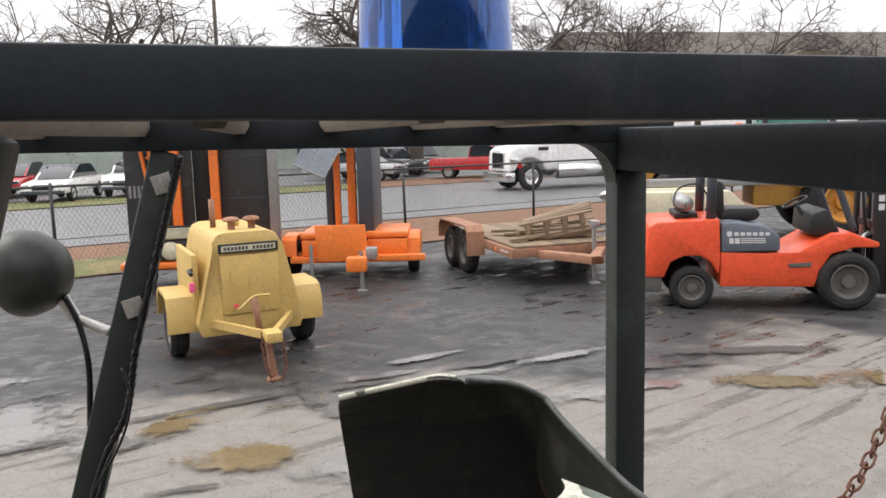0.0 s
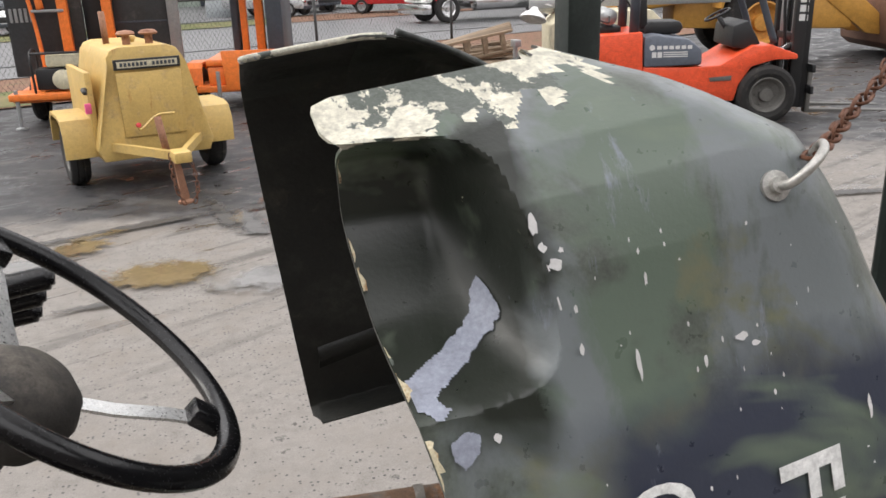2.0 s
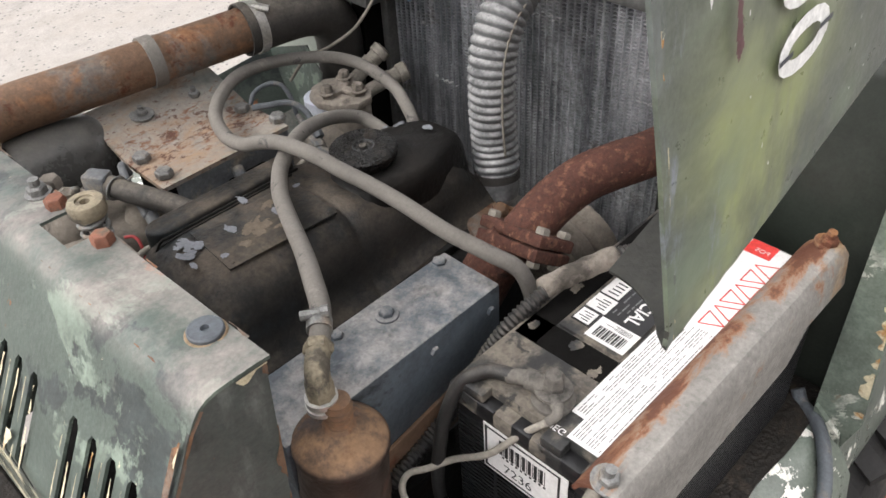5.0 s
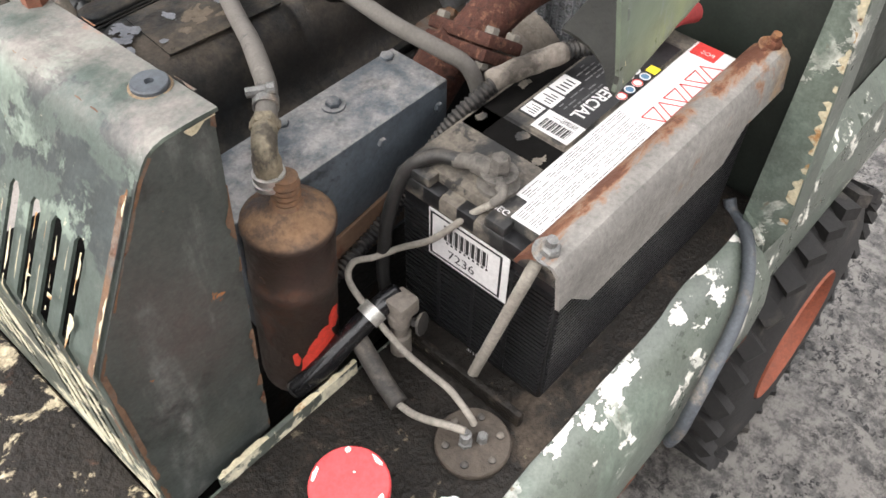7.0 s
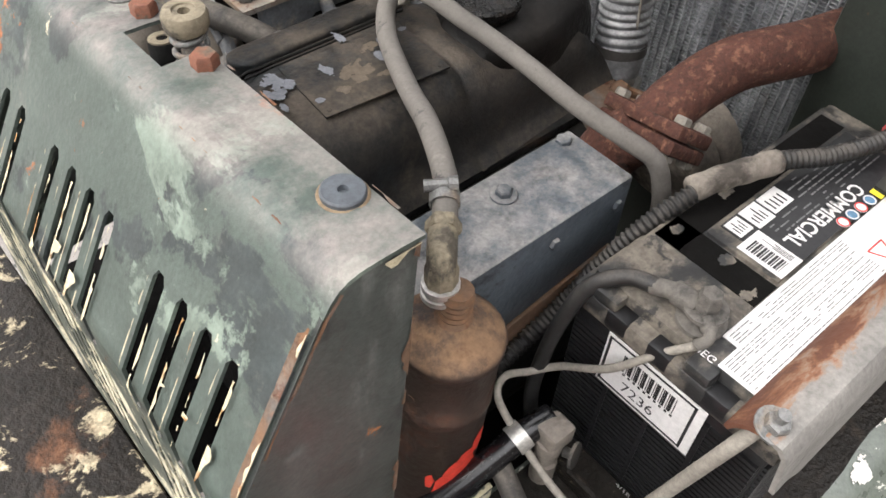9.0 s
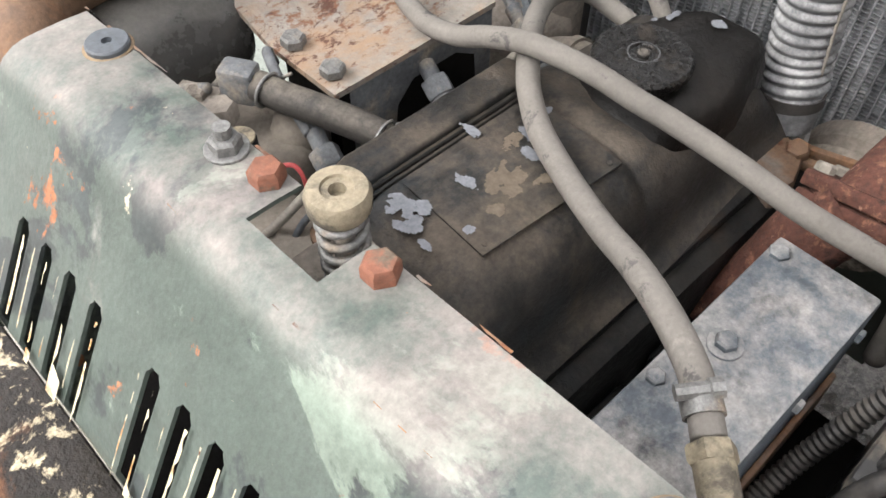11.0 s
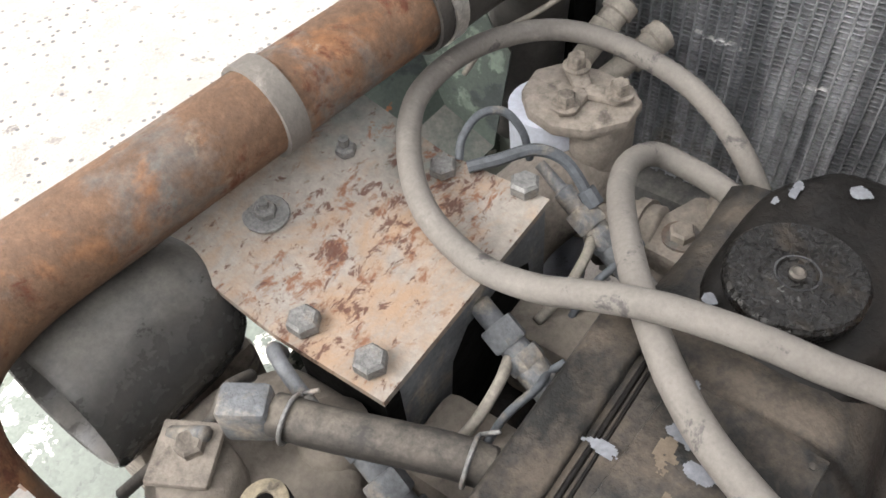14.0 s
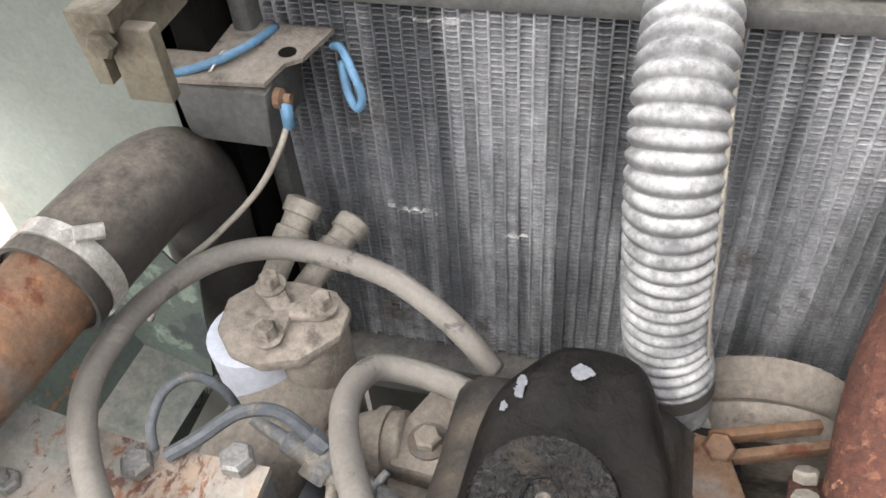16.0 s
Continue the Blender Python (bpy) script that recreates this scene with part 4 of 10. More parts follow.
sheet(bm, rows_l, {(i, j) for i, z in enumerate(zs) for j in range(NU, NU + NM) if z < min(sill(j - NU), sill(j - NU + 1)) - 0.006 or z > max(lerp_table(CUT, (j - NU) / NM), lerp_table(CUT, (j - NU + 1) / NM))})
bmesh.ops.remove_doubles(bm, verts=bm.verts, dist=0.00002)
bmesh.ops.dissolve_degenerate(bm, dist=0.00002, edges=bm.edges)
bmesh.ops.recalc_face_normals(bm, faces=bm.faces)
bmesh.ops.solidify(bm, geom=bm.faces[:], thickness=0.003)
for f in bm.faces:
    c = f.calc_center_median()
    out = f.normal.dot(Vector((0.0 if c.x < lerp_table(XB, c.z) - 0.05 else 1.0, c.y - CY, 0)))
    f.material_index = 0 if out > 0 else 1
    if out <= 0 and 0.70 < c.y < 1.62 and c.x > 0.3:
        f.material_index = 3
    edge = 1.897 + 0.129 * (c.x - 0.117)
    deep = 0.030 + 0.022 * noise.noise((c.x * 40, c.z * 40, 0)) - 0.08 * max(0, c.x - 0.22)
    if out > 0 and c.y < CY and c.x < 0.36 and c.z > edge - deep:
        f.material_index = 2
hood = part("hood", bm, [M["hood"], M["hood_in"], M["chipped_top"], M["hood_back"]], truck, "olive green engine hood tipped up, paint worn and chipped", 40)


def on_hood(x, z, off=0.0035):
    return (x, hood_y(x, z) - off, z)


def stencil(text, x0, z0, slope):
    """Narrow stencilled letters, one below the other, their feet towards the open edge."""
    for k, ch in enumerate(text):
        if ch == " ":
            continue
        a0 = 0.0403 * k
        w = 0.021 if ch == "-" else 0.0325
        letters(ch, 0.080, lambda a, b: on_hood(x0 + slope * (a0 + a) + b, z0 - a0 - a + 0.13 * b), M["white_paint"], "stencil_letter", hood, "white stencilled letter", fit=w, bold=0.0018)
        if ch in "0P":
            for b0, b1 in ((-0.002, 0.013), (0.044, 0.060)) if ch == "0" else ((0.044, 0.060),):
                bm = B()
                am = w * 0.5
                bm.faces.new([bm.verts.new(on_hood(x0 + slope * (a0 + a) + b, z0 - a0 - a + 0.13 * b, 0.0042)) for a, b in ((am - 0.0016, b0), (am + 0.0016, b0), (am + 0.0016, b1), (am - 0.0016, b1))])
                part("stencil_gap", bm, M["stencil_gap"], hood)


stencil("CAP 5000", 0.287, 1.631, 0.113)
stencil("FTF-", 0.423, 1.626, 0.015)


def patch(bm, at, pts, off=0.0042):
    vs = [bm.verts.new(on_hood(at[0] + x, at[1] + z, off)) for x, z in pts]
    bm.faces.new(vs)


def blob(rx, rz, n, seed, rough=0.35):
    rnd = random.Random(seed)
    return [(rx * math.cos(a) * (1 + rough * rnd.uniform(-1, 1)), rz * math.sin(a) * (1 + rough * rnd.uniform(-1, 1))) for a in (2 * math.pi * k / n for k in range(n))]


bm = B()
for k, (x, z, rx, rz) in enumerate([(0.248, 1.822, 0.0028, 0.008), (0.260, 1.794, 0.006, 0.004), (0.252, 1.806, 0.003, 0.003), (0.266, 1.803, 0.002, 0.002), (0.316, 1.718, 0.002, 0.010), (0.406, 1.723, 0.005, 0.003), (0.417, 1.717, 0.004, 0.002), (0.329, 1.776, 0.0015, 0.005), (0.372, 1.711, 0.0018, 0.005), (0.513, 1.655, 0.002, 0.010), (0.272, 1.734, 0.002, 0.004), (0.271, 1.762, 0.0015, 0.003), (0.20, 1.688, 0.003, 0.003), (0.255, 1.545, 0.001, 0.008), (0.270, 1.50, 0.0012, 0.012), (0.215, 1.575, 0.002, 0.002), (0.245, 1.46, 0.0012, 0.006), (0.240, 1.40, 0.002, 0.008), (0.205, 1.47, 0.003, 0.003)]):
    patch(bm, (x, z), blob(rx, rz, 9, k))
rnd = random.Random(5)
for k in range(60):
    x, z = rnd.uniform(0.275, 0.52), rnd.uniform(1.25, 1.83)
    if x < lerp_table(XB, z) - 0.03:
        patch(bm, (x, z), blob(rnd.uniform(0.0004, 0.0013), rnd.uniform(0.0006, 0.0025), 6, k))
part("paint_chip", bm, M["label_white"], hood, "small white paint chips", kind="stuff")
edge_l = [on_hood(lerp_table(XF, z) + 0.0003, z, 0.0036) for z in [1.19 + 0.02 * k for k in range(36)]]
ribbon("worn_edge", hood, edge_l, (1, 0, 0), (0, 0, 0), M["yellowed"], 0.0024, 2, "bare cream paint along the edge", 0.42, raw=True)
ribbon("worn_edge", hood, edge_l[:30], (1, 0, 0), (0, -0.0004, 0), M["chipped_top"], 0.006, 5, "", 0.22, raw=True)
ribbon("worn_edge", hood, edge_l[22:30], (1, 0, 0), (0, -0.0008, 0), M["yellowed"], 0.007, 8, "", 0.5, raw=True)
ribbon("worn_edge", hood, [on_hood(0.238 + 0.19 * (1.874 - (1.745 + 0.009 * k)), 1.745 + 0.009 * k, 0.0042) for k in range(13)], (0.9, 0, 0.2), (0, 0, 0), M["label_white"], 0.004, 12, "", 0.2, raw=True)
def inside(p, poly):
    c = False
    for (x1, z1), (x2, z2) in zip(poly, poly[1:] + poly[:1]):
        if (z1 > p[1]) != (z2 > p[1]) and p[0] < (x2 - x1) * (p[1] - z1) / (z2 - z1) + x1:
            c = not c
    return c


def laid(poly, cell, off, ragged=1.0):
    """A thin patch laid on the hood's curved skin, cell by cell."""
    bm = B()
    xs_, zs_ = [p[0] for p in poly], [p[1] for p in poly]
    for i in range(int((max(xs_) - min(xs_)) / cell) + 1):
        for k in range(int((max(zs_) - min(zs_)) / cell) + 1):
            x, z = min(xs_) + i * cell, min(zs_) + k * cell
            if inside((x + cell / 2 + 0.0016 * ragged * noise.noise((x * 160, z * 160 / ragged ** 0.5, 3)), z + cell / 2 + 0.0008 * ragged * noise.noise((x * 160, z * 160 / ragged ** 0.5, 9))), poly) and (ragged == 1.0 or noise.fractal((x * 210, z * 60, 5), 0.6, 2.0, 4) < 0.35):
                bm.faces.new([bm.verts.new(on_hood(a, b, off)) for a, b in ((x, z), (x + cell, z), (x + cell, z + cell), (x, z + cell))])
    bmesh.ops.remove_doubles(bm, verts=bm.verts, dist=0.0002)
    return bm


part("overpaint", laid([(0.428, 1.485), (0.450, 1.478), (0.49, 1.484), (0.496, 1.42), (0.482, 1.36), (0.455, 1.352), (0.444, 1.362), (0.433, 1.42)], 0.0016, 0.0036, 7.0), M["label_black"], hood, "black paint brushed over old lettering", kind="stuff")
part("pale_smear", laid([(0.458, 1.482), (0.485, 1.478), (0.484, 1.452), (0.468, 1.445), (0.455, 1.462)], 0.0014, 0.0044, 3.0), M["blue_patch"], hood, "pale blue-grey paint smear")
part("pale_smear", laid([(0.440, 1.432), (0.466, 1.438), (0.472, 1.39), (0.462, 1.362), (0.450, 1.372), (0.442, 1.40)], 0.0014, 0.0044, 3.0), M["blue_patch"], hood, "pale blue-grey paint smear")
for k, (pl, mt) in enumerate((([(0.369, 1.469), (0.371, 1.470), (0.401, 1.431), (0.399, 1.429)], "label_white"), ([(0.262, 1.40), (0.266, 1.405), (0.275, 1.36), (0.270, 1.352)], "dull_red"), ([(0.292, 1.43), (0.300, 1.432), (0.298, 1.405), (0.285, 1.395)], "dull_red"))):
    part("paint_streak", laid(pl, 0.0012, 0.0042), M[mt], hood, "thin scratch of old paint")
bm = laid([(0.228, 1.764), (0.232, 1.757), (0.235, 1.745), (0.227, 1.734), (0.213, 1.726), (0.200, 1.719), (0.186, 1.715), (0.172, 1.711), (0.164, 1.709), (0.173, 1.706), (0.163, 1.704), (0.150, 1.706), (0.149, 1.714), (0.165, 1.718), (0.178, 1.721), (0.195, 1.727), (0.207, 1.732), (0.217, 1.741), (0.223, 1.755)], 0.0007, 0.0042)
part("bare_patch", bm, M["blue_patch"], hood, "bare blue-grey primer patch")
bm = laid([(0.166, 1.690), (0.178, 1.696), (0.188, 1.692), (0.186, 1.681), (0.174, 1.672), (0.167, 1.680)], 0.0009, 0.0042)
part("bare_patch", bm, M["blue_patch"], hood, "bare blue-grey primer patch")
lip = [Vector((x, 2 * CY - hood_y(x, z, True, XBR) + 0.02, z - 0.022)) for x, z in [(0.119, 1.897), (0.126, 1.90), (0.16, 1.9045), (0.20, 1.9098), (0.25, 1.916), (0.30, 1.9225), (0.335, 1.924)]]
bm = B()
tube(bm, lip, 0.0055, 8)
part("folded_lip", bm, M["chipped_top"], hood, "worn pale lip along the top edge")
bm = B()
tube(bm, [back_pt(lerp_table(CUT, k / NM), k) + Vector((0, 0, 0.002)) for k in range(NM, 1, -2)], 0.0055, 8)
part("folded_lip", bm, M["scuffed"], hood, "rounded lip along the back panel")
# fold pressed into the far side, and the rusty lower edge of the back panel
bm = B()
sheet(bm, [[(x, 1.7215 - d, 1.262 + 0.235 * (x - 0.24) + dz) for d, dz in ((0.0, 0.024), (0.009, 0.012), (0.013, 0.002), (0.010, -0.012), (0.002, -0.030))] for x in [0.232 + 0.03 * k for k in range(15)]])
part("pressed_fold", bm, M["hood_in"], hood, "pressed fold in the underside", thick=0.002)
sill_pts = [back_pt(1.18, k) + Vector((-0.0035, 0, 0.001)) for k in range(2, NM - 1)]
ribbon("worn_edge", hood, sill_pts, (-0.1, 0, 1), (-0.0006, 0, 0), M["pipe"], 0.020, 71, "rusty flaking lower edge", 0.75, raw=True)
ribbon("worn_edge", hood, sill_pts, (-0.1, 0, 1), (-0.0012, 0, 0), M["yellowed"], 0.006, 72, "", 0.40, raw=True)
bm = B()
for k, (q, z, rx, rz) in enumerate(((14, 1.46, 0.016, 0.026), (11, 1.445, 0.010, 0.012), (13, 1.415, 0.005, 0.008), (17, 1.36, 0.005, 0.004), (8, 1.35, 0.006, 0.006))):
    c = back_pt(z, q) + Vector((-0.0036, 0, 0))
    d = (back_pt(z, q + 1) - back_pt(z, q)).normalized()
    up = (back_pt(z + 0.02, q) - back_pt(z, q)).normalized()
    bm.faces.new([bm.verts.new(c + d * p + up * r) for p, r in blob(rx, rz, 13, 800 + k, 0.3)])
part("rust_patch", bm, M["rust_red"], hood, "orange rust where the paint has lifted", kind="stuff")
# lifting eye with its chain
bm = B()
lathe(bm, (0.449, 0.6985, 1.829), (-0.1, -0.9, 0.35), [(0, 0.0125), (0.0025, 0.012), (0.003, 0.007), (0.008, 0.0065), (0.008, 0)], 18)
tube(bm, [(0.449, 0.694, 1.830), (0.451, 0.684, 1.834), (0.462, 0.678, 1.846), (0.478, 0.684, 1.856), (0.494, 0.702, 1.857), (0.503, 0.716, 1.853), (0.501, 0.722, 1.843)], 0.0038, 8)
part("lifting_eye", bm, M["zinc"], hood, "dull steel eye bolt with a washer")


def chain_links(way, pitch, l, w):
    line = spline(way, 40)
    out, s, nxt, k = [], 0.0, 0.0, 0
    for p, q in zip(line, line[1:]):
        s += (q - p).length
        if s >= nxt:
            nxt += pitch
            d = (q - p).normalized()
            u, v = basis(d)
            if k % 2:
                u, v = v, u
            k += 1
            out.append([p + d * (l * math.cos(a) * 0.5 + (0.25 * l if math.cos(a) > 0 else -0.25 * l)) + u * (w * math.sin(a)) for a in (2 * math.pi * i / 12 for i in range(13))])
    return out


chain = thing("chain", (0.5, 0.72, 1.85), "rusty brown steel chain holding the hood open", "chain")
for line in chain_links([(0.495, 0.712, 1.846), (0.59, 0.795, 1.838), (0.687, 0.874, 1.843), (0.793, 0.944, 1.864), (0.90, 1.025, 1.905), (1.02, 1.115, 1.965)], 0.030, 0.0275, 0.0076):
    bm = B()
    tube(bm, line, 0.0020, 6, raw=True, cap=False)
    part("link", bm, M["chain"], chain)

bm = B()
tube(bm, [(1.03, 1.122, 1.14), (1.03, 1.122, 1.985)], 0.016, 10)
lathe(bm, (1.03, 1.122, 1.97), (-0.8, -0.6, 0), [(0, 0.006), (0.02, 0.006), (0.021, 0)], 8)
part("chain_post", bm, M["post"], truck, "slim dark post holding the chain")

# ---- louvred bulkhead ----
Y0, Y1 = 0.80, 1.322


def top_z(y):
    return 1.142 - 0.03 * (y - 0.80) / 0.52


slots = []
for g in (0.893, 1.056, 1.2095):
    slots += [g - 0.046, g - 0.0155, g + 0.0145, g + 0.045]
cols = [Y0]
for y in slots:
    cols += [y - 0.0072, y - 0.0040, y + 0.0040, y + 0.0072]
cols += [Y1]
open_cols = {1 + 4 * k + j for k in range(len(slots)) for j in range(3)}
mid_cols = {2 + 4 * k for k in range(len(slots))}
def face_pt(y, s):
    """Down the slanted face (s 0..1) and on down the lower face (1..2)."""
    zt = top_z(y) - 0.006
    a, e, d = Vector((0.0225, y, zt - 0.0155)), Vector((-0.0555, y, 0.975)), Vector((-0.057, y, 0.724))
    return a.lerp(e, s) if s <= 1 else e.lerp(d, s - 1)


srow = [0, 0.2, 0.405, 0.43, 0.455, 0.47, 0.7, 0.93, 1.0, 1.06, 1.13, 1.155, 1.19]
bm = B()
ROUND = {(0.455, True): 0.437, (0.43, True): 0.428, (0.455, False): 0.468, (1.13, True): 1.149, (1.13, False): 1.117}
grid = [[face_pt(y, ROUND.get((s, k % 4 in (2, 3)), s) if 0 < k < len(cols) - 1 else s) for k, y in enumerate(cols)] for s in srow]
skip = set()
for i, s in enumerate(srow[:-1]):
    for j in open_cols:
        if 0.455 <= s < 1.13 or (j in mid_cols and (s == 0.43 or s == 1.13)):
            skip.add((i, j))
sheet(bm, grid, skip)
low_slots = []
for g in (0.895, 1.06, 1.215):
    low_slots += [g - 0.05 + 0.02 * k for k in range(6)]
c2 = [Y0]
for y in low_slots:
    c2 += [y - 0.004, y + 0.004]
c2 += [Y1]
bulk = part("bulkhead", bm, M["louvre"], truck, "louvred blue-green engine bulkhead, scraped and rusty", thick=0.003)
bm = B()
srow2 = [1.19, 1.27, 1.5, 1.82, 2.0]
sheet(bm, [[face_pt(y, s) for y in c2] for s in srow2], {(i, 1 + 2 * k) for k in range(len(low_slots)) for i in (1, 2)})
part("grille", bm, M["louvre_low"], bulk, "lower grille with flaking cream paint", thick=0.003)
# near end plate, far end plate, top flange with notch
for y in (Y0, Y1):
    bm = B()
    zt = top_z(y)
    prism(bm, [(0.0225, zt - 0.0215), (0.0275, zt - 0.0135), (0.033, zt - 0.0075), (0.041, zt - 0.0035), (0.088, zt - 0.003), (0.064, 0.742), (-0.056, 0.724), (-0.0555, 0.975)], "y", y - 0.0015, y + 0.0015)
    part("end_plate", bm, M["scuffed"] if y == Y0 else M["louvre"], bulk, "grey-green scuffed end plate" if y == Y0 else "")
bm = B()
ycols = [Y0 - 0.002, 0.86, 0.95, 1.0, 1.035, 1.092, 1.13, 1.2, 1.27, Y1]
prof = [(0.0225, -0.0215), (0.0275, -0.0128), (0.033, -0.0065), (0.040, -0.0024), (0.048, -0.0004), (0.058, 0.0), (0.076, 0.0), (0.092, -0.001)]
sheet(bm, [[(x, y, top_z(y) + dz) for x, dz in prof] for y in ycols], {(4, 5), (4, 6)})
top = part("top_flange", bm, M["louvre"], bulk, "dusty grey-green top flange with rust spots", thick=0.003)
for n, (x, y) in enumerate(((0.076, 0.852), (0.082, 1.274))):
    bm = B()
    z = top_z(y)
    lathe(bm, (x, y, z), (0, 0, 1), [(0, 0.0138), (0.0035, 0.0138), (0.0045, 0.0128), (0.0045, 0.0034), (0.001, 0.003)], 24)
    rb0 = part("rubber_buffer", bm, M["washer_blue"], bulk, "round blue-grey buffer washer with a centre hole")
    bm = B()
    lathe(bm, (x, y, z + 0.0003), (0, 0, 1), [(0, 0.0158), (0.0005, 0.0154), (0.0005, 0)], 26)
    part("rust_ring", bm, M["stain"], rb0, "rust stain ring")
bm = B()
bolt(bm, (0.080, 1.141, top_z(1.14)), (0, 0, 1), 0.009, 0.008, 0.0125)
lathe(bm, (0.080, 1.141, top_z(1.14) + 0.011), (0, 0, 1), [(0, 0.005), (0.006, 0.005), (0.006, 0)], 10)
part("grey_nut", bm, M["steel"], bulk)
for y in (1.107, 1.018):
    bm = B()
    bolt(bm, (0.082, y, top_z(y)), (0, 0, 1), 0.0098, 0.010)
    part("orange_bolt", bm, M["orange_bolt"], bulk, "orange painted bolt head")
# latch with its spring in the notch
bm = B()
lathe(bm, (0.092, 1.060, 1.130), (0, 0, 1), [(0, 0.008), (0.002, 0.0145), (0.005, 0.0162), (0.013, 0.0168), (0.017, 0.0150), (0.0175, 0.0085), (0.016, 0.0080), (0.016, 0.0045), (0.010, 0.004)], 26)
latch = part("latch_knob", bm, M["brass"], bulk, "dusty round latch knob on a spring")
bm = B()
tube(bm, [(0.092 + 0.0118 * math.cos(a), 1.060 + 0.0118 * math.sin(a), 1.078 + 0.052 * a / (2 * math.pi * 5)) for a in (2 * math.pi * 5 * k / 90 for k in range(91))], 0.0024, 6, raw=True)
tube(bm, [(0.092, 1.060, 1.07), (0.092, 1.060, 1.132)], 0.006, 10)
part("spring", bm, M["steel"], latch)
bm = B()
box(bm, (0.07, 1.04, 1.06), (0.115, 1.088, 1.084), 0.003)
part("latch_bracket", bm, M["dusty_metal"], latch)
bm = B()
bolt(bm, (0.108, 1.20, 1.088), (0, 0, 1), 0.011, 0.012, 0.0)
part("hinge_block", bm, M["dusty_metal"], bulk)

# worn edges of the bulkhead
for y in (Y0,):
    zt = top_z(y)
    ribbon("worn_edge", bulk, [(0.034, y - 0.003, zt - 0.007), (0.0225, y - 0.003, zt - 0.021), (-0.0555, y - 0.003, 0.975)], (0.2, 0, -0.2), (0, 0, 0), M["pipe"], 0.011, 21, "rusty scraped edge", 0.8, raw=True)
    ribbon("worn_edge", bulk, [(-0.0555, y - 0.003, 0.975), (-0.056, y - 0.003, 0.73)], (1, 0, 0), (0, 0, 0), M["pipe"], 0.005, 22, "", 0.85, raw=True)
    ribbon("worn_edge", bulk, [(0.042, y - 0.0035, zt - 0.003), (0.088, y - 0.0035, zt - 0.003)], (0, 0, -1), (0, 0, 0), M["yellowed"], 0.007, 23, "cream chipped edge", 0.5, raw=True)
    ribbon("worn_edge", bulk, [(0.088, y - 0.003, zt - 0.003), (0.064, y - 0.003, 0.745)], (-1, 0, 0), (0, 0, 0), M["pipe"], 0.007, 24, "", 0.5, raw=True)
    ribbon("worn_edge", bulk, [face_pt(y + 0.001, 0.02), face_pt(y + 0.001, 1.0), face_pt(y + 0.001, 1.9)], (0, 1, 0), (-0.0032, 0, 0.002), M["pipe"], 0.007, 25, "", 0.85, raw=True)
    ribbon("worn_edge", bulk, [face_pt(y + 0.001, 0.02), face_pt(y + 0.001, 1.0), face_pt(y + 0.001, 1.9)], (0, 1, 0), (-0.0036, 0, 0.0023), M["yellowed"], 0.003, 26, "", 0.36, raw=True)
ribbon("worn_edge", top, [(0.092, y, top_z(y) + 0.0028) for y in [0.80 + 0.01 * k for k in range(53)] if not 1.0 < y < 1.092], (-1, 0, 0), (0, 0, 0.0004), M["pipe"], 0.0035, 27, "rusty chipped flange edge", 0.42, raw=True)
ribbon("worn_edge", top, [(0.036, Y0 + 0.01 * k, top_z(Y0 + 0.01 * k) - 0.0015) for k in range(53)], (0.9, 0, 0.3), (0, 0, 0.0006), M["pipe"], 0.003, 28, "", 0.20, raw=True)
for k, yv in enumerate(slots):
    for sd in (-1, 1):
        ribbon("slot_edge", bulk, [face_pt(yv + sd * 0.0073, q) for q in (0.47, 0.7, 0.93, 1.0, 1.06, 1.13)], (0, sd, 0), (-0.0032, 0, 0.0018), M["yellowed"], 0.003 if sd < 0 else 0.0012, 40 + 2 * k + sd, "bare cream slot edge", 0.62, raw=True)
for k, yv in enumerate(slots):
    ribbon("bare_strip", bulk, [face_pt(yv - 0.0074, q) for q in (0.80, 0.85, 0.93, 1.0, 1.06, 1.13, 1.18)], (0, -1, 0), (-0.0034, 0, 0.002), M["yellowed"], 0.012 if k > 3 else 0.007, 140 + 3 * k, "bare cream strip beside a slot", 0.58, raw=True)
# chipped edge of the tank strip and side tank
ribbon("worn_edge", truck, [(-0.01, 0.7785, 0.7625), (0.17, 0.7785, 0.7625)], (0, 1, 0), (0, 0, 0.0006), M["yellowed"], 0.007, 61, "bare cream edge", 0.6, raw=True)

# ---- steering wheel ----
steer = thing("steering_wheel", (-0.25, 1.061, 1.45), "black plastic steering wheel with aluminium spokes", "steering wheel")
SC, SE, SN = Vector((-0.123, 1.061, 1.640)), Vector((-0.735, 0, 0.678)), Vector((0.678, 0, 0.735))
bm = B()
ring = []
for k in range(72):
    a = 2 * math.pi * k / 72
    ring.append(SC + 0.207 * (math.cos(a) * Vector((0, 1, 0)) + math.sin(a) * SE))
rings = []
for k, q in enumerate(ring):
    o = (q - SC).normalized()
    rings.append([bm.verts.new(q + 0.0135 * math.cos(b) * o * (1 + 0.1 * math.cos(2 * b)) + 0.0125 * math.sin(b) * SN) for b in (2 * math.pi * j / 14 for j in range(14))])
for a, b in zip(rings, rings[1:] + rings[:1]):
    for j in range(14):
        bm.faces.new((a[j], a[(j + 1) % 14], b[(j + 1) % 14], b[j]))
bmesh.ops.recalc_face_normals(bm, faces=bm.faces)
part("rim", bm, M["black_gloss"], steer)
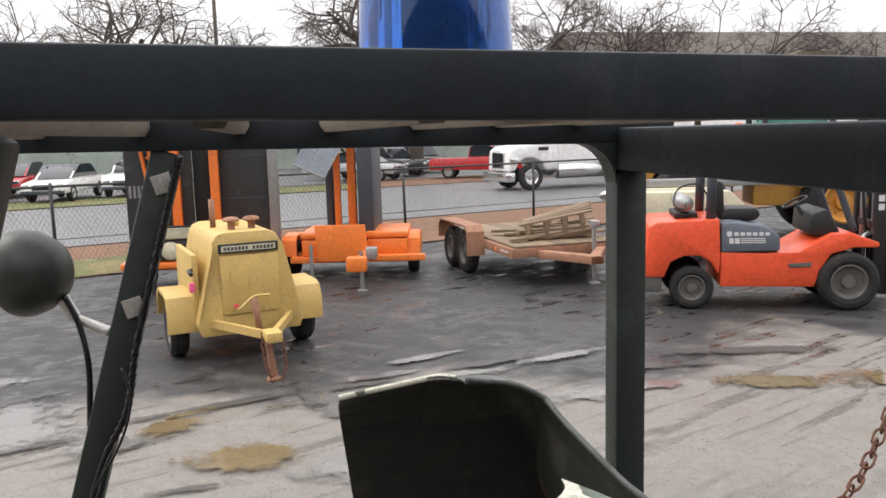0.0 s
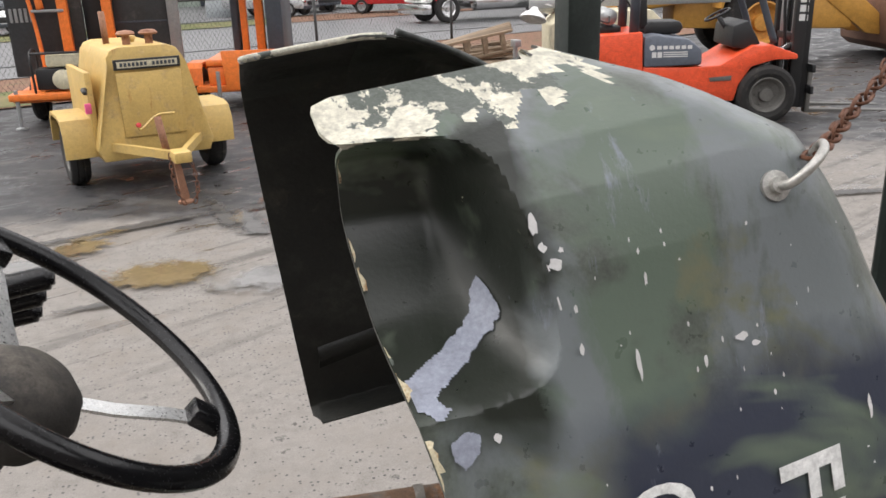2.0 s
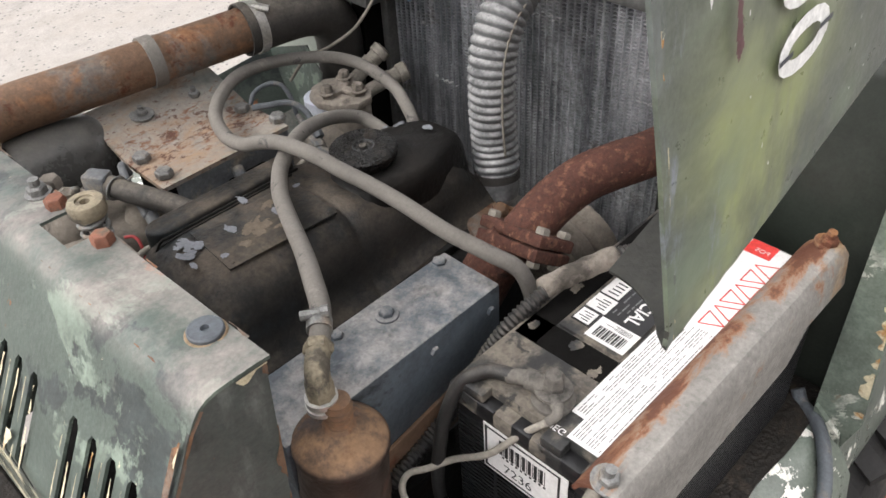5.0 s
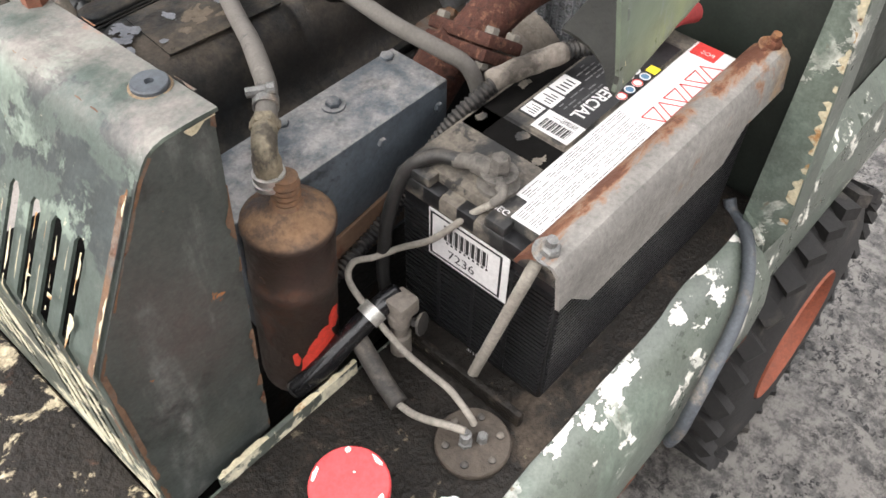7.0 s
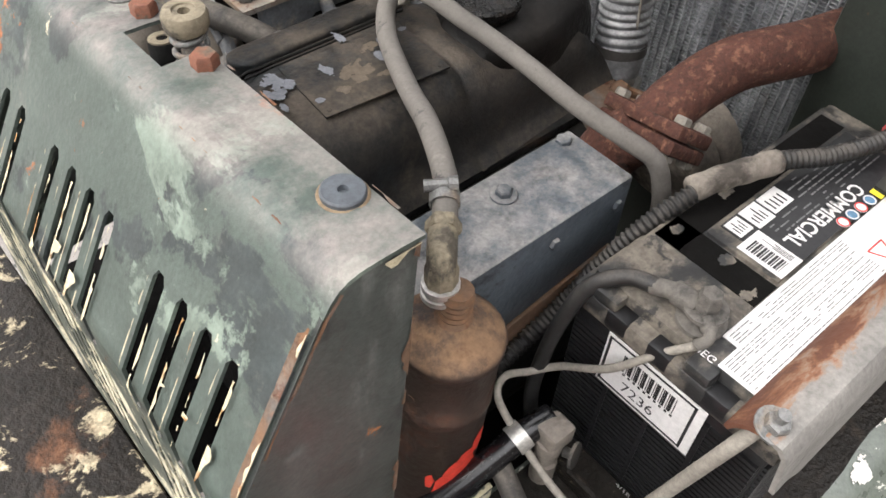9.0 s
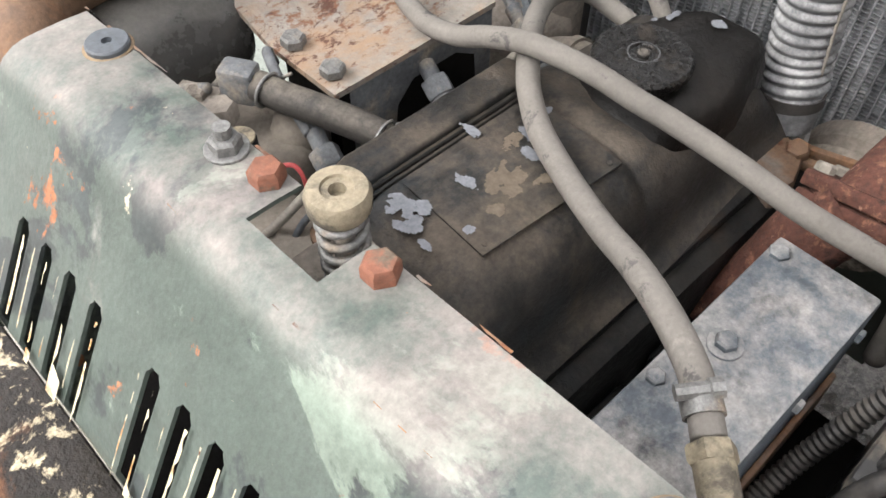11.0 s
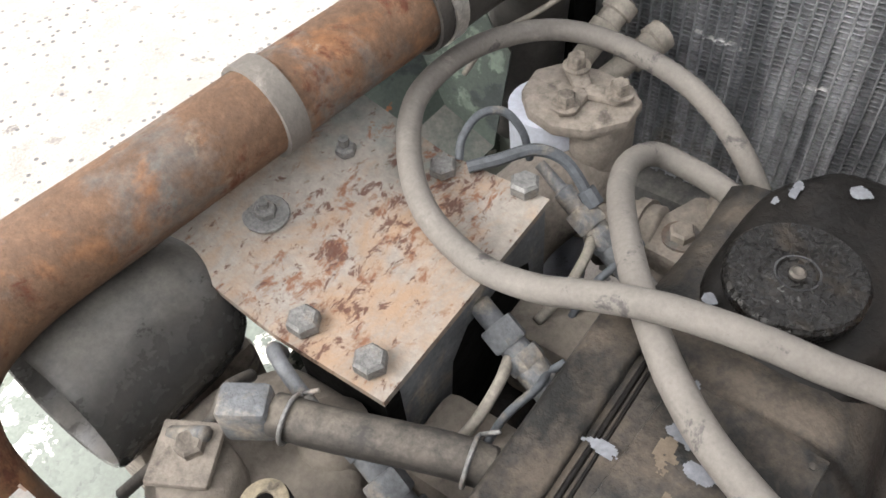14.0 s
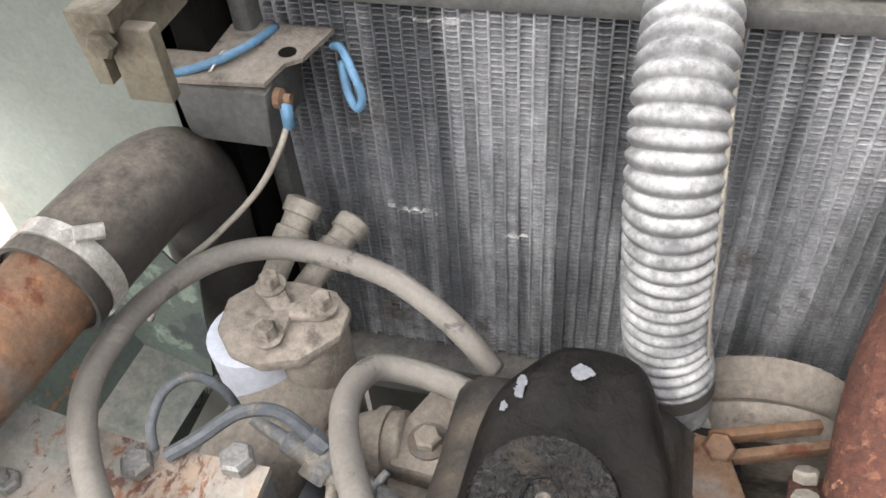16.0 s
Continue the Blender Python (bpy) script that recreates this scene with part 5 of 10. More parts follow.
for ang in (35, -84, 157):
    a = radians(ang)
    d = math.cos(a) * Vector((0, 1, 0)) + math.sin(a) * SE
    side = d.cross(SN)
    bm = B()
    line = [SC + d * 0.04 - SN * 0.06, SC + d * 0.09 - SN * 0.045, SC + d * 0.145 - SN * 0.022, SC + d * 0.178 - SN * 0.012, SC + d * 0.20]
    vs = []
    for q, n in zip(line, (SN, SN, SN, SN, SN)):
        vs.append([bm.verts.new(q + side * s * 0.0125 + SN * t * 0.002) for s, t in ((-1, -1), (1, -1), (1, 1), (-1, 1))])
    for p, q in zip(vs, vs[1:]):
        for j in range(4):
            bm.faces.new((p[j], p[(j + 1) % 4], q[(j + 1) % 4], q[j]))
    bm.faces.new(vs[0])
    bm.faces.new(vs[-1][::-1])
    bmesh.ops.recalc_face_normals(bm, faces=bm.faces)
    sp = part("spoke", bm, M["bright"], steer, "bare aluminium spoke")
    bm = B()
    prism(bm, [(-0.019, -0.011), (0.019, -0.011), (0.016, 0.011), (-0.016, 0.011)], "z", -0.002, 0.036)
    mm = Matrix((side, SN, d)).transposed().to_4x4()
    mm.translation = SC + d * 0.164 - SN * 0.006
    bmesh.ops.transform(bm, matrix=mm, verts=bm.verts)
    bevel_all(bm, 0.003)
    part("spoke_end", bm, M["black_gloss"], sp)
bm = B()
lathe(bm, SC - SN * 0.125, SN, [(0, 0.05), (0.02, 0.062), (0.05, 0.066), (0.075, 0.056), (0.09, 0.035), (0.094, 0.0)], 28)
part("hub", bm, M["rubber_dark"], steer, "round matt black hub cap")
bm = B()
tube(bm, [SC - SN * 0.12, SC - SN * 0.95], 0.03, 14)
part("column", bm, M["olive_dark"], steer)
# hydraulic levers
for k, (x, y, z) in enumerate(((-0.215, 1.33, 1.618), (-0.236, 1.37, 1.582), (-0.252, 1.41, 1.545))):
    lev = thing("control_lever", (x - 0.3, y, 1.2), "control lever with a black grip on a pale rod", "lever", "hydraulic levers")
    bm = B()
    tube(bm, [(x + 0.048, y, z + 0.005), (x + 0.045, y, z + 0.005), (x - 0.005, y, z - 0.002), (x - 0.055, y, z - 0.018)], lambda s: 0.0165 if s > 0.006 else 0.011, 14)
    part("grip", bm, M["black_gloss"], lev)
    bm = B()
    tube(bm, [(x - 0.055, y, z - 0.02), (x - 0.10, y, z - 0.05), (x - 0.13, y, z - 0.15), (x - 0.13, y, 0.8)], 0.006, 8)
    part("rod", bm, M["wire_pale"], lev)

# ---- work lamp on the post ----
lamp = thing("work_lamp", (-0.32, 1.68, 1.95), "round dark green work lamp on a jointed steel bracket", "lamp")
bm = B()
lathe(bm, (-0.477, 1.72, 2.10), (0.75, -0.35, 0.1), [(0, 0.0), (0.0, 0.064), (0.012, 0.083), (0.03, 0.085), (0.06, 0.078), (0.09, 0.059), (0.107, 0.034), (0.114, 0)], 28)
part("lamp_body", bm, M["olive_dark"], lamp)
bm = B()
tube(bm, [(-0.30, 1.665, 1.985), (-0.345, 1.69, 2.0), (-0.37, 1.70, 2.01)], 0.010, 10)
tube(bm, [(-0.37, 1.70, 2.01), (-0.385, 1.705, 2.04), (-0.40, 1.70, 2.075)], 0.013, 10)
part("bracket", bm, M["zinc"], lamp)
bm = B()
tube(bm, [(-0.385, 1.69, 2.06), (-0.36, 1.68, 2.0), (-0.345, 1.66, 1.92), (-0.35, 1.65, 1.80), (-0.36, 1.65, 1.6), (-0.42, 1.65, 1.35)], 0.006, 8)
part("cable", bm, M["black_gloss"], lamp)

# ---- beacon on the roof ----
beacon = thing("beacon_light", (0.20, 0.93, 2.419), "blue rotating beacon with a glossy plastic lens", "beacon light")
bm = B()
lathe(bm, (0.20, 0.93, 2.419), (0, 0, 1), [(0, 0.095), (0.014, 0.095), (0.016, 0.09)], 32)
part("base", bm, M["zinc"], beacon, "silver base ring")
bm = B()
lathe(bm, (0.20, 0.93, 2.435), (0, 0, 1), [(0, 0.087), (0.11, 0.082), (0.14, 0.07), (0.15, 0.04), (0.152, 0)], 32)
part("lens", bm, M["beacon_blue"], beacon)
bm = B()
tube(bm, [(0.20, 0.93, 2.437), (0.20, 0.93, 2.53)], 0.025, 14)
part("reflector", bm, M["black_gloss"], beacon)
# ---- engine ----
def band(bm, c, d, r, w, t=0.003):
    lathe(bm, Vector(c) - Vector(d).normalized() * w / 2, d, [(0, r), (0, r + t), (w, r + t), (w, r), (0, r)], 30, True)


engine = thing("engine", (0.35, 1.13, 0.34), "dusty oil-stained diesel engine", "engine")
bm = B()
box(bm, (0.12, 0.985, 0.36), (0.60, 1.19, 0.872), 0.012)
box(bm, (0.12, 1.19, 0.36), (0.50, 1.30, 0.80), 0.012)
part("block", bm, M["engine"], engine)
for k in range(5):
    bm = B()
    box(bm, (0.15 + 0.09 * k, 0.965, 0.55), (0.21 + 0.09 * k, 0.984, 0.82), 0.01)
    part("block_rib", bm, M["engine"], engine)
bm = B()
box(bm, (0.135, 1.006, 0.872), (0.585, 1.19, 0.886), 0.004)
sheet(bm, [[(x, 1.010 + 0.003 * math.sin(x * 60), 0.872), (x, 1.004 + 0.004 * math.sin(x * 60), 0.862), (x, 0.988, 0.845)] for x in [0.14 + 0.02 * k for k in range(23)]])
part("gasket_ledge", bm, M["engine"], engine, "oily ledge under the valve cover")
# dusty head castings between the injectors
for x0, x1, z in ((0.125, 0.196, 0.896), (0.245, 0.318, 0.892), (0.378, 0.445, 0.892)):
    bm = B()
    box(bm, (x0, 1.196, 0.80), (x1, 1.292, z), 0.012)
    part("head_casting", bm, M["casting"], engine, "dust-covered cylinder head casting")
bm = B()
PROF = [(1.006, 0.886), (1.014, 0.892), (1.022, 0.900), (1.026, 0.925), (1.032, 0.948), (1.042, 0.967), (1.056, 0.980), (1.072, 0.9865), (1.10, 0.988), (1.13, 0.988), (1.164, 0.988), (1.180, 0.986), (1.194, 0.976), (1.199, 0.955), (1.200, 0.89)]
CX = [0.156, 0.1565, 0.158, 0.161, 0.165, 0.170, 0.176, 0.183, 0.192, 0.203, 0.22, 0.26, 0.30, 0.34, 0.352, 0.3535, 0.358, 0.3595, 0.38, 0.41, 0.45, 0.49, 0.53, 0.552, 0.566, 0.574]
rows = []
for x in CX:
    e = 1 - 0.55 * (1 - math.sqrt(max(0.0, 1 - max(0.0, (0.203 - x) / 0.047) ** 2))) - step(0.36, 0.43, x) * 0.14 - step(0.53, 0.578, x) * 0.5
    groove = 0.0022 if x in (0.3535, 0.358) else 0.0
    tight = 1 - 0.10 * step(0.36, 0.50, x) - 0.10 * (1 - math.sqrt(max(0.0, 1 - max(0.0, (0.183 - x) / 0.027) ** 2)))
    rows.append([(x, 1.105 + (y - 1.105) * tight, 0.886 + (z - groove - 0.886) * (e if z > 0.90 else 1)) for y, z in PROF])
sheet(bm, rows)
bmesh.ops.holes_fill(bm, edges=[e for e in bm.edges if e.is_boundary], sides=0)
bmesh.ops.recalc_face_normals(bm, faces=bm.faces)
cover = part("valve_cover", bm, M["cover"], engine, "black-brown oily valve cover with scraps of old label", 75)
bm = B()
prism(bm, [(0.176, 1.188), (0.184, 1.176), (0.196, 1.1725), (0.372, 1.171), (0.376, 1.180), (0.372, 1.204), (0.196, 1.206), (0.183, 1.203)], "z", 0.960, 0.9935)
bevel_all(bm, 0.007, 3)
part("cover_ridge", bm, M["cover"], cover, "raised oily ridge along the cover", 60)
bm = B()
tube(bm, [(0.176, 1.172, 0.975), (0.184, 1.1685, 0.9875), (0.20, 1.167, 0.9885), (0.28, 1.166, 0.9885), (0.372, 1.165, 0.9885)], 0.0020, 6)
tube(bm, [(0.180, 1.163, 0.9865), (0.20, 1.1615, 0.988), (0.28, 1.161, 0.988), (0.36, 1.1605, 0.988)], 0.0013, 6)
part("cover_seam", bm, M["dome"], cover)
bm = B()
box(bm, (0.208, 1.062, 0.9875), (0.348, 1.150, 0.9898), 0.0008, Matrix.Translation((0.28, 1.095, 0.988)) @ Matrix.Rotation(-0.07, 4, "Z") @ Matrix.Translation((-0.28, -1.095, -0.988)))
for x, y in ((0.214, 1.074), (0.338, 1.064)):
    bolt(bm, (x, y, 0.9898), (0, 0, 1), 0.0025, 0.001)
def torn(bm, x, y, rx, ry, z, seed, cell=0.0011):
    """A scrap with a ragged torn outline, lying flat."""
    nx, ny = int(1.5 * rx / cell), int(1.5 * ry / cell)
    for i in range(-nx, nx + 1):
        for k in range(-ny, ny + 1):
            p, q = i * cell, k * cell
            if (p / rx) ** 2 + (q / ry) ** 2 < 0.8 + 1.0 * noise.fractal((p * 95 + 7.3 * seed, q * 95, seed * 1.7), 0.9, 2.0, 3):
                bm.faces.new([bm.verts.new((x + p + a * cell, y + q + b * cell, z)) for a, b in ((0, 0), (1, 0), (1, 1), (0, 1))])
    bmesh.ops.remove_doubles(bm, verts=bm.verts, dist=0.0001)


part("rating_plate", bm, M["cover"], cover, "dirty name plate with torn remnants")
bm = B()
for k, (x, y, rx, ry) in enumerate([(0.195, 1.137, 0.010, 0.011), (0.187, 1.120, 0.009, 0.009), (0.206, 1.126, 0.007, 0.007), (0.246, 1.123, 0.006, 0.009), (0.286, 1.158, 0.004, 0.009), (0.305, 1.108, 0.010, 0.010), (0.318, 1.122, 0.006, 0.012), (0.182, 1.10, 0.003, 0.006), (0.215, 1.089, 0.004, 0.003), (0.345, 1.135, 0.005, 0.003)]):
    torn(bm, x, y, rx * 1.15, ry * 1.15, 0.9906 + 0.0003 * (k % 3), k)
part("label_scrap", bm, M["scrap"], cover, "torn pale grey label scraps", kind="stuff")
bm = B()
for k, (x, y, rx, ry) in enumerate([(0.268, 1.105, 0.020, 0.018), (0.30, 1.128, 0.014, 0.010), (0.24, 1.09, 0.010, 0.008), (0.29, 1.085, 0.012, 0.008)]):
    torn(bm, x, y, rx * 0.85, ry * 0.85, 0.9901 + 0.0001 * k, 20 + k)
part("glue_stain", bm, M["glue"], cover, "tan glue stains", kind="stuff")
# oil filler dome and cap
bm = B()
dome = []
for i, (h, f) in enumerate(((0.84, 1.16), (0.90, 1.12), (0.94, 1.07), (0.965, 1.02), (0.979, 0.95), (0.986, 0.86), (0.989, 0.7), (0.990, 0.35))):
    ringp = []
    for k in range(48):
        a = 2 * math.pi * k / 48
        c, sn = math.cos(a), math.sin(a)
        r = (1 + 0.05 * math.cos(3 * a + 0.8) + 0.02 * math.sin(7 * a)) * f
        ringp.append((0.474 + 0.098 * r * math.copysign(abs(c) ** 0.85, c), 1.105 + 0.062 * r * math.copysign(abs(sn) ** 0.85, sn), h + 0.0022 * math.sin(5 * a + i)))
    dome.append(ringp + ringp[:1])
sheet(bm, dome)
bmesh.ops.remove_doubles(bm, verts=bm.verts, dist=0.0001)
bmesh.ops.holes_fill(bm, edges=[e for e in bm.edges if e.is_boundary], sides=0)
bmesh.ops.recalc_face_normals(bm, faces=bm.faces)
part("breather_dome", bm, M["dome"], engine, "black oily rounded breather cover", 50)
bm = B()
lathe(bm, (0.439, 1.115, 0.990), (0, 0, 1), [(0, 0.036), (0.008, 0.036), (0.009, 0.042), (0.016, 0.0425), (0.019, 0.040), (0.0185, 0.016), (0.0195, 0.0145), (0.0195, 0.012), (0.018, 0.011), (0.018, 0)], 40)
cap = part("filler_cap", bm, M["cap"], engine, "round greasy black filler cap")
bm = B()
lathe(bm, (0.439, 1.115, 1.008), (0, 0, 1), [(0, 0.005), (0.002, 0.005), (0.003, 0.0035), (0.0015, 0.001)], 14)
part("cap_screw", bm, M["rubber_dark"], cap)
bm = B()
band(bm, (0.439, 1.115, 1.0092), (0, 0, 1), 0.0125, 0.0012, 0.0012)
part("cap_ring", bm, M["black_gloss"], cap)
for k, (x, y, rx, ry) in enumerate(((0.540, 1.104, 0.006, 0.008), (0.522, 1.142, 0.009, 0.004), (0.505, 1.150, 0.005, 0.003), (0.408, 1.152, 0.006, 0.005))):
    bm = B()
    z0 = (0.9915, 0.990, 0.990, 0.991)[k]
    torn(bm, x, y, rx, ry, z0, 40 + k)
    part("label_scrap", bm, M["scrap"], engine, "torn pale label scrap")

# bracket plate and its fixings
bm = B()
rows = []
for x in (0.252, 0.30, 0.35, 0.40, 0.448):
    rows.append([(x, y, z) for y, z in ((1.288, 0.967), (1.33, 0.967), (1.378, 0.967), (1.388, 0.969), (1.42, 0.980), (1.45, 0.990), (1.485, 1.0), (1.50, 0.99))])
sheet(bm, rows)
leg = B()
prism(leg, [(0.270, 0.966), (0.449, 0.966), (0.449, 0.86), (0.43, 0.86), (0.425, 0.915), (0.40, 0.93), (0.345, 0.93), (0.325, 0.91), (0.318, 0.86), (0.270, 0.86)], "y", 1.2915, 1.2985)
bevel_all(leg, 0.0015)
plate = part("bracket_plate", bm, M["plate"], engine, "rust-stained steel bracket plate", thick=0.006)
part("bracket_leg", leg, M["bluegrey"], plate, "dark blue-grey leg of the bracket")
for x, y, z, r, w in ((0.268, 1.366, 0.969, 0.0115, 0), (0.268, 1.31, 0.969, 0.0115, 0), (0.446, 1.308, 0.969, 0.0115, 0), (0.43, 1.37, 0.969, 0.0105, 0), (0.316, 1.440, 0.987, 0.008, 0.017), (0.396, 1.434, 0.985, 0.008, 0.0)):
    bm = B()
    bolt(bm, (x, y, z), (0, -0.1 if y > 1.4 else 0, 1), r, r * 0.85, w)
    if y > 1.4:
        lathe(bm, (x, y, z + 0.008), (0, -0.1, 1), [(0, r * 0.5), (0.006, r * 0.5), (0.006, 0)], 8)
    part("hex_bolt", bm, M["steel"], plate)
# near-black filling painted as the shade under the bracket plate
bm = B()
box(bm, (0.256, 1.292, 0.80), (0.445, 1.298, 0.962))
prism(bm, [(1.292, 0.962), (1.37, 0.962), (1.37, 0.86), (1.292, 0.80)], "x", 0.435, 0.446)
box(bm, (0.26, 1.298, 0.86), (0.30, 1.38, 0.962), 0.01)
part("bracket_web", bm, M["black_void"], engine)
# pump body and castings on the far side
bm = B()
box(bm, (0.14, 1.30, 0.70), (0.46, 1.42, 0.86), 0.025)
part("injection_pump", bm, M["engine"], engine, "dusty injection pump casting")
bm = B()
prism(bm, [(0.118, 1.296), (0.128, 1.402), (0.158, 1.425), (0.215, 1.42), (0.262, 1.385), (0.262, 1.306), (0.215, 1.286)], "z", 0.80, 0.925)
bevel_all(bm, 0.018, 3)
tube(bm, [(0.152, 1.362, 0.90), (0.160, 1.364, 0.955)], lambda q: 0.034 - 0.18 * q, 18)
tube(bm, [(0.225, 1.318, 0.90), (0.236, 1.322, 0.935)], lambda q: 0.030 - 0.2 * q, 18)
part("intake_manifold", bm, M["casting"], engine, "rounded dust-covered manifold casting")
bm = B()
lathe(bm, (0.163, 1.303, 0.885), (0.04, 0.1, 1), [(0, 0.019), (0.04, 0.0168), (0.0715, 0.0158), (0.0725, 0.0152)], 22)
boss = part("stud_boss", bm, M["engine"], engine, "hollow dark boss with a pale top")
bm = B()
lathe(bm, (0.166, 1.3105, 0.9572), (0.04, 0.1, 1), [(0, 0.0150), (0.0015, 0.0150), (0.002, 0.0142), (0.0018, 0.0062), (-0.004, 0.006)], 22, True)
part("boss_face", bm, M["brass"], boss, "pale dusty ring face")
# black disc painted as the shade in the bore
bm = B()
lathe(bm, (0.166, 1.3105, 0.9572), (0.04, 0.1, 1), [(0, 0.0061), (0.0006, 0.0061), (0.0006, 0)], 14)
part("boss_hole", bm, M["black_void"], boss)
bm = B()
box(bm, (0.143, 1.346, 0.962), (0.185, 1.386, 0.968), 0.002, Matrix.Translation((0.16, 1.36, 0.973)) @ Matrix.Rotation(0.5, 4, "Z") @ Matrix.Translation((-0.16, -1.36, -0.973)))
bolt(bm, (0.1655, 1.366, 0.968), (0, 0, 1), 0.0095, 0.008)
part("clamp_block", bm, M["dusty_metal"], engine)
bm = B()
bolt(bm, (0.186, 1.218, 0.903), (0, 0, 1), 0.0115, 0.010, 0.0)
hb = part("head_bolt", bm, M["dusty_metal"], engine)
bm = B()
lathe(bm, (0.186, 1.218, 0.896), (0, 0, 1), [(0, 0.02), (0.006, 0.02), (0.007, 0.018), (0.007, 0)], 18)
part("washer", bm, M["pipe"], hb, "rusty washer")
# injectors
for k, c in enumerate(((0.221, 1.263, 0.925), (0.353, 1.264, 0.926), (0.476, 1.268, 0.926))):
    c, d = Vector(c), Vector((-0.20, -0.86, -0.42)).normalized()
    bm = B()
    lathe(bm, c, d, [(-0.060, 0.0045), (-0.034, 0.0055), (-0.032, 0.0085), (-0.014, 0.0085)], 12)
    lathe(bm, c, d, [(-0.014, 0.0132), (-0.012, 0.0142), (0.003, 0.0142), (0.005, 0.0130)], 6)
    lathe(bm, c, d, [(0.005, 0.0105), (0.012, 0.0105)], 14)
    lathe(bm, c, d, [(0.012, 0.0140), (0.013, 0.0150), (0.022, 0.0150), (0.024, 0.0140)], 6)
    lathe(bm, c, d, [(0.024, 0.0125), (0.052, 0.0120), (0.053, 0.0095), (0.085, 0.0095)], 16)
    inj = part("injector", bm, M["bluegrey"], engine, "blue-grey painted injector with hex nuts")
    bm = B()
    q = c + d * 0.008 + Vector((-0.010, -0.001, 0.0))
    tube(bm, [q, q + Vector((-0.022, -0.006, 0.004)), q + Vector((-0.048, -0.004, -0.010)), q + Vector((-0.068, 0.006, -0.030))], 0.0042, 8)
    part("leak_off_pipe", bm, M["wire_pale"], inj)
    bm = B()
    q = c + d * 0.040 + Vector((0.004, 0.0, 0.010))
    tube(bm, [q + Vector((0.012, -0.006, 0.002)), q, q + Vector((-0.018, -0.002, 0.008)), q + Vector((-0.042, 0.008, -0.004)), q + Vector((-0.06, 0.016, -0.034))], 0.0032, 8)
    part("glow_wire", bm, M["wire_grey"], inj)
bm = B()
tube(bm, [(0.440, 1.362, 0.976), (0.452, 1.366, 0.988), (0.475, 1.366, 0.992), (0.490, 1.354, 0.989), (0.494, 1.340, 0.972), (0.495, 1.334, 0.945)], 0.0034, 8)
part("fuel_pipe", bm, M["wire_grey"], engine, "bent blue-grey fuel pipe")
bm = B()
tube(bm, [(0.437, 1.352, 0.976), (0.452, 1.336, 0.979), (0.474, 1.318, 0.980), (0.486, 1.300, 0.970), (0.487, 1.284, 0.953), (0.483, 1.272, 0.938)], 0.0048, 8)
lathe(bm, (0.486, 1.279, 0.948), (-0.2, -0.7, -0.6), [(0, 0.0075), (0.014, 0.0078), (0.015, 0.006)], 8)
part("fuel_pipe", bm, M["wire_grey"], engine, "fuel pipe with a crimped end")
bm = B()
tube(bm, [(0.248, 1.372, 0.955), (0.240, 1.366, 0.975), (0.232, 1.345, 0.970), (0.226, 1.316, 0.952), (0.222, 1.290, 0.940)], 0.0052, 8)
part("fuel_pipe", bm, M["bluegrey"], engine)
bm = B()
tube(bm, [(0.225, 1.378, 0.955), (0.205, 1.376, 0.968), (0.185, 1.372, 0.962), (0.15, 1.39, 0.945), (0.125, 1.41, 0.92)], 0.0045, 8)
part("fuel_pipe", bm, M["rubber_dark"], engine)
bm = B()
tube(bm, [(0.190, 1.256, 0.90), (0.193, 1.262, 0.925), (0.192, 1.272, 0.935), (0.184, 1.282, 0.934)], 0.0022, 8)
part("red_wire", bm, M["pink"], engine, "short red wire")
# breather elbow and rubber hose
bm = B()
box(bm, (0.188, 1.333, 0.958), (0.212, 1.365, 0.992), 0.004, Matrix.Translation((0.20, 1.348, 0.975)) @ Matrix.Rotation(0.55, 4, "Z") @ Matrix.Translation((-0.20, -1.348, -0.975)))
tube(bm, [(0.175, 1.36, 0.975), (0.165, 1.385, 0.965)], 0.005, 8)
part("elbow_fitting", bm, M["bluegrey"], engine, "square elbow fitting")
bm = B()
tube(bm, [(0.207, 1.335, 0.975), (0.216, 1.308, 0.973), (0.232, 1.268, 0.971), (0.246, 1.236, 0.966), (0.256, 1.212, 0.957)], 0.0135, 16)
bh = part("breather_hose", bm, M["rubber_dark"], engine, "dusty black breather hose")
for q in ((0.210, 1.325, 0.974), (0.251, 1.224, 0.962)):
    bm = B()
    d = Vector((0.25, -0.9, -0.12)).normalized()
    u, v = basis(d)
    tube(bm, [Vector(q) + 0.0152 * (math.cos(a) * u + math.sin(a) * v) for a in (2 * math.pi * k / 24 for k in range(25))], 0.0016, 6, raw=True)
    tube(bm, [Vector(q) + 0.018 * u, Vector(q) + 0.018 * u + Vector((0.004, -0.012, 0.010))], 0.0016, 6)
    part("hose_clip", bm, M["steel"], bh)

# thermostat housing, water neck and fan bits
bm = B()
prism(bm, [(0.49, 1.235), (0.515, 1.25), (0.56, 1.245), (0.60, 1.225), (0.61, 1.19), (0.59, 1.09), (0.55, 1.04), (0.50, 1.05), (0.48, 1.17)], "z", 0.77, 0.862)
bevel_all(bm, 0.006)
th = part("thermostat_housing", bm, M["dusty_metal"], engine, "dusty cast thermostat housing")
bm = B()
prism(bm, [(0.508, 1.238), (0.55, 1.236), (0.582, 1.222), (0.592, 1.19), (0.57, 1.172), (0.53, 1.176), (0.505, 1.20)], "z", 0.862, 0.886)
bevel_all(bm, 0.004)
part("housing_cap", bm, M["dusty_metal"], th)
bm = B()
tube(bm, [(0.535, 1.232, 0.872), (0.532, 1.258, 0.868), (0.52, 1.285, 0.855)], 0.026, 18)
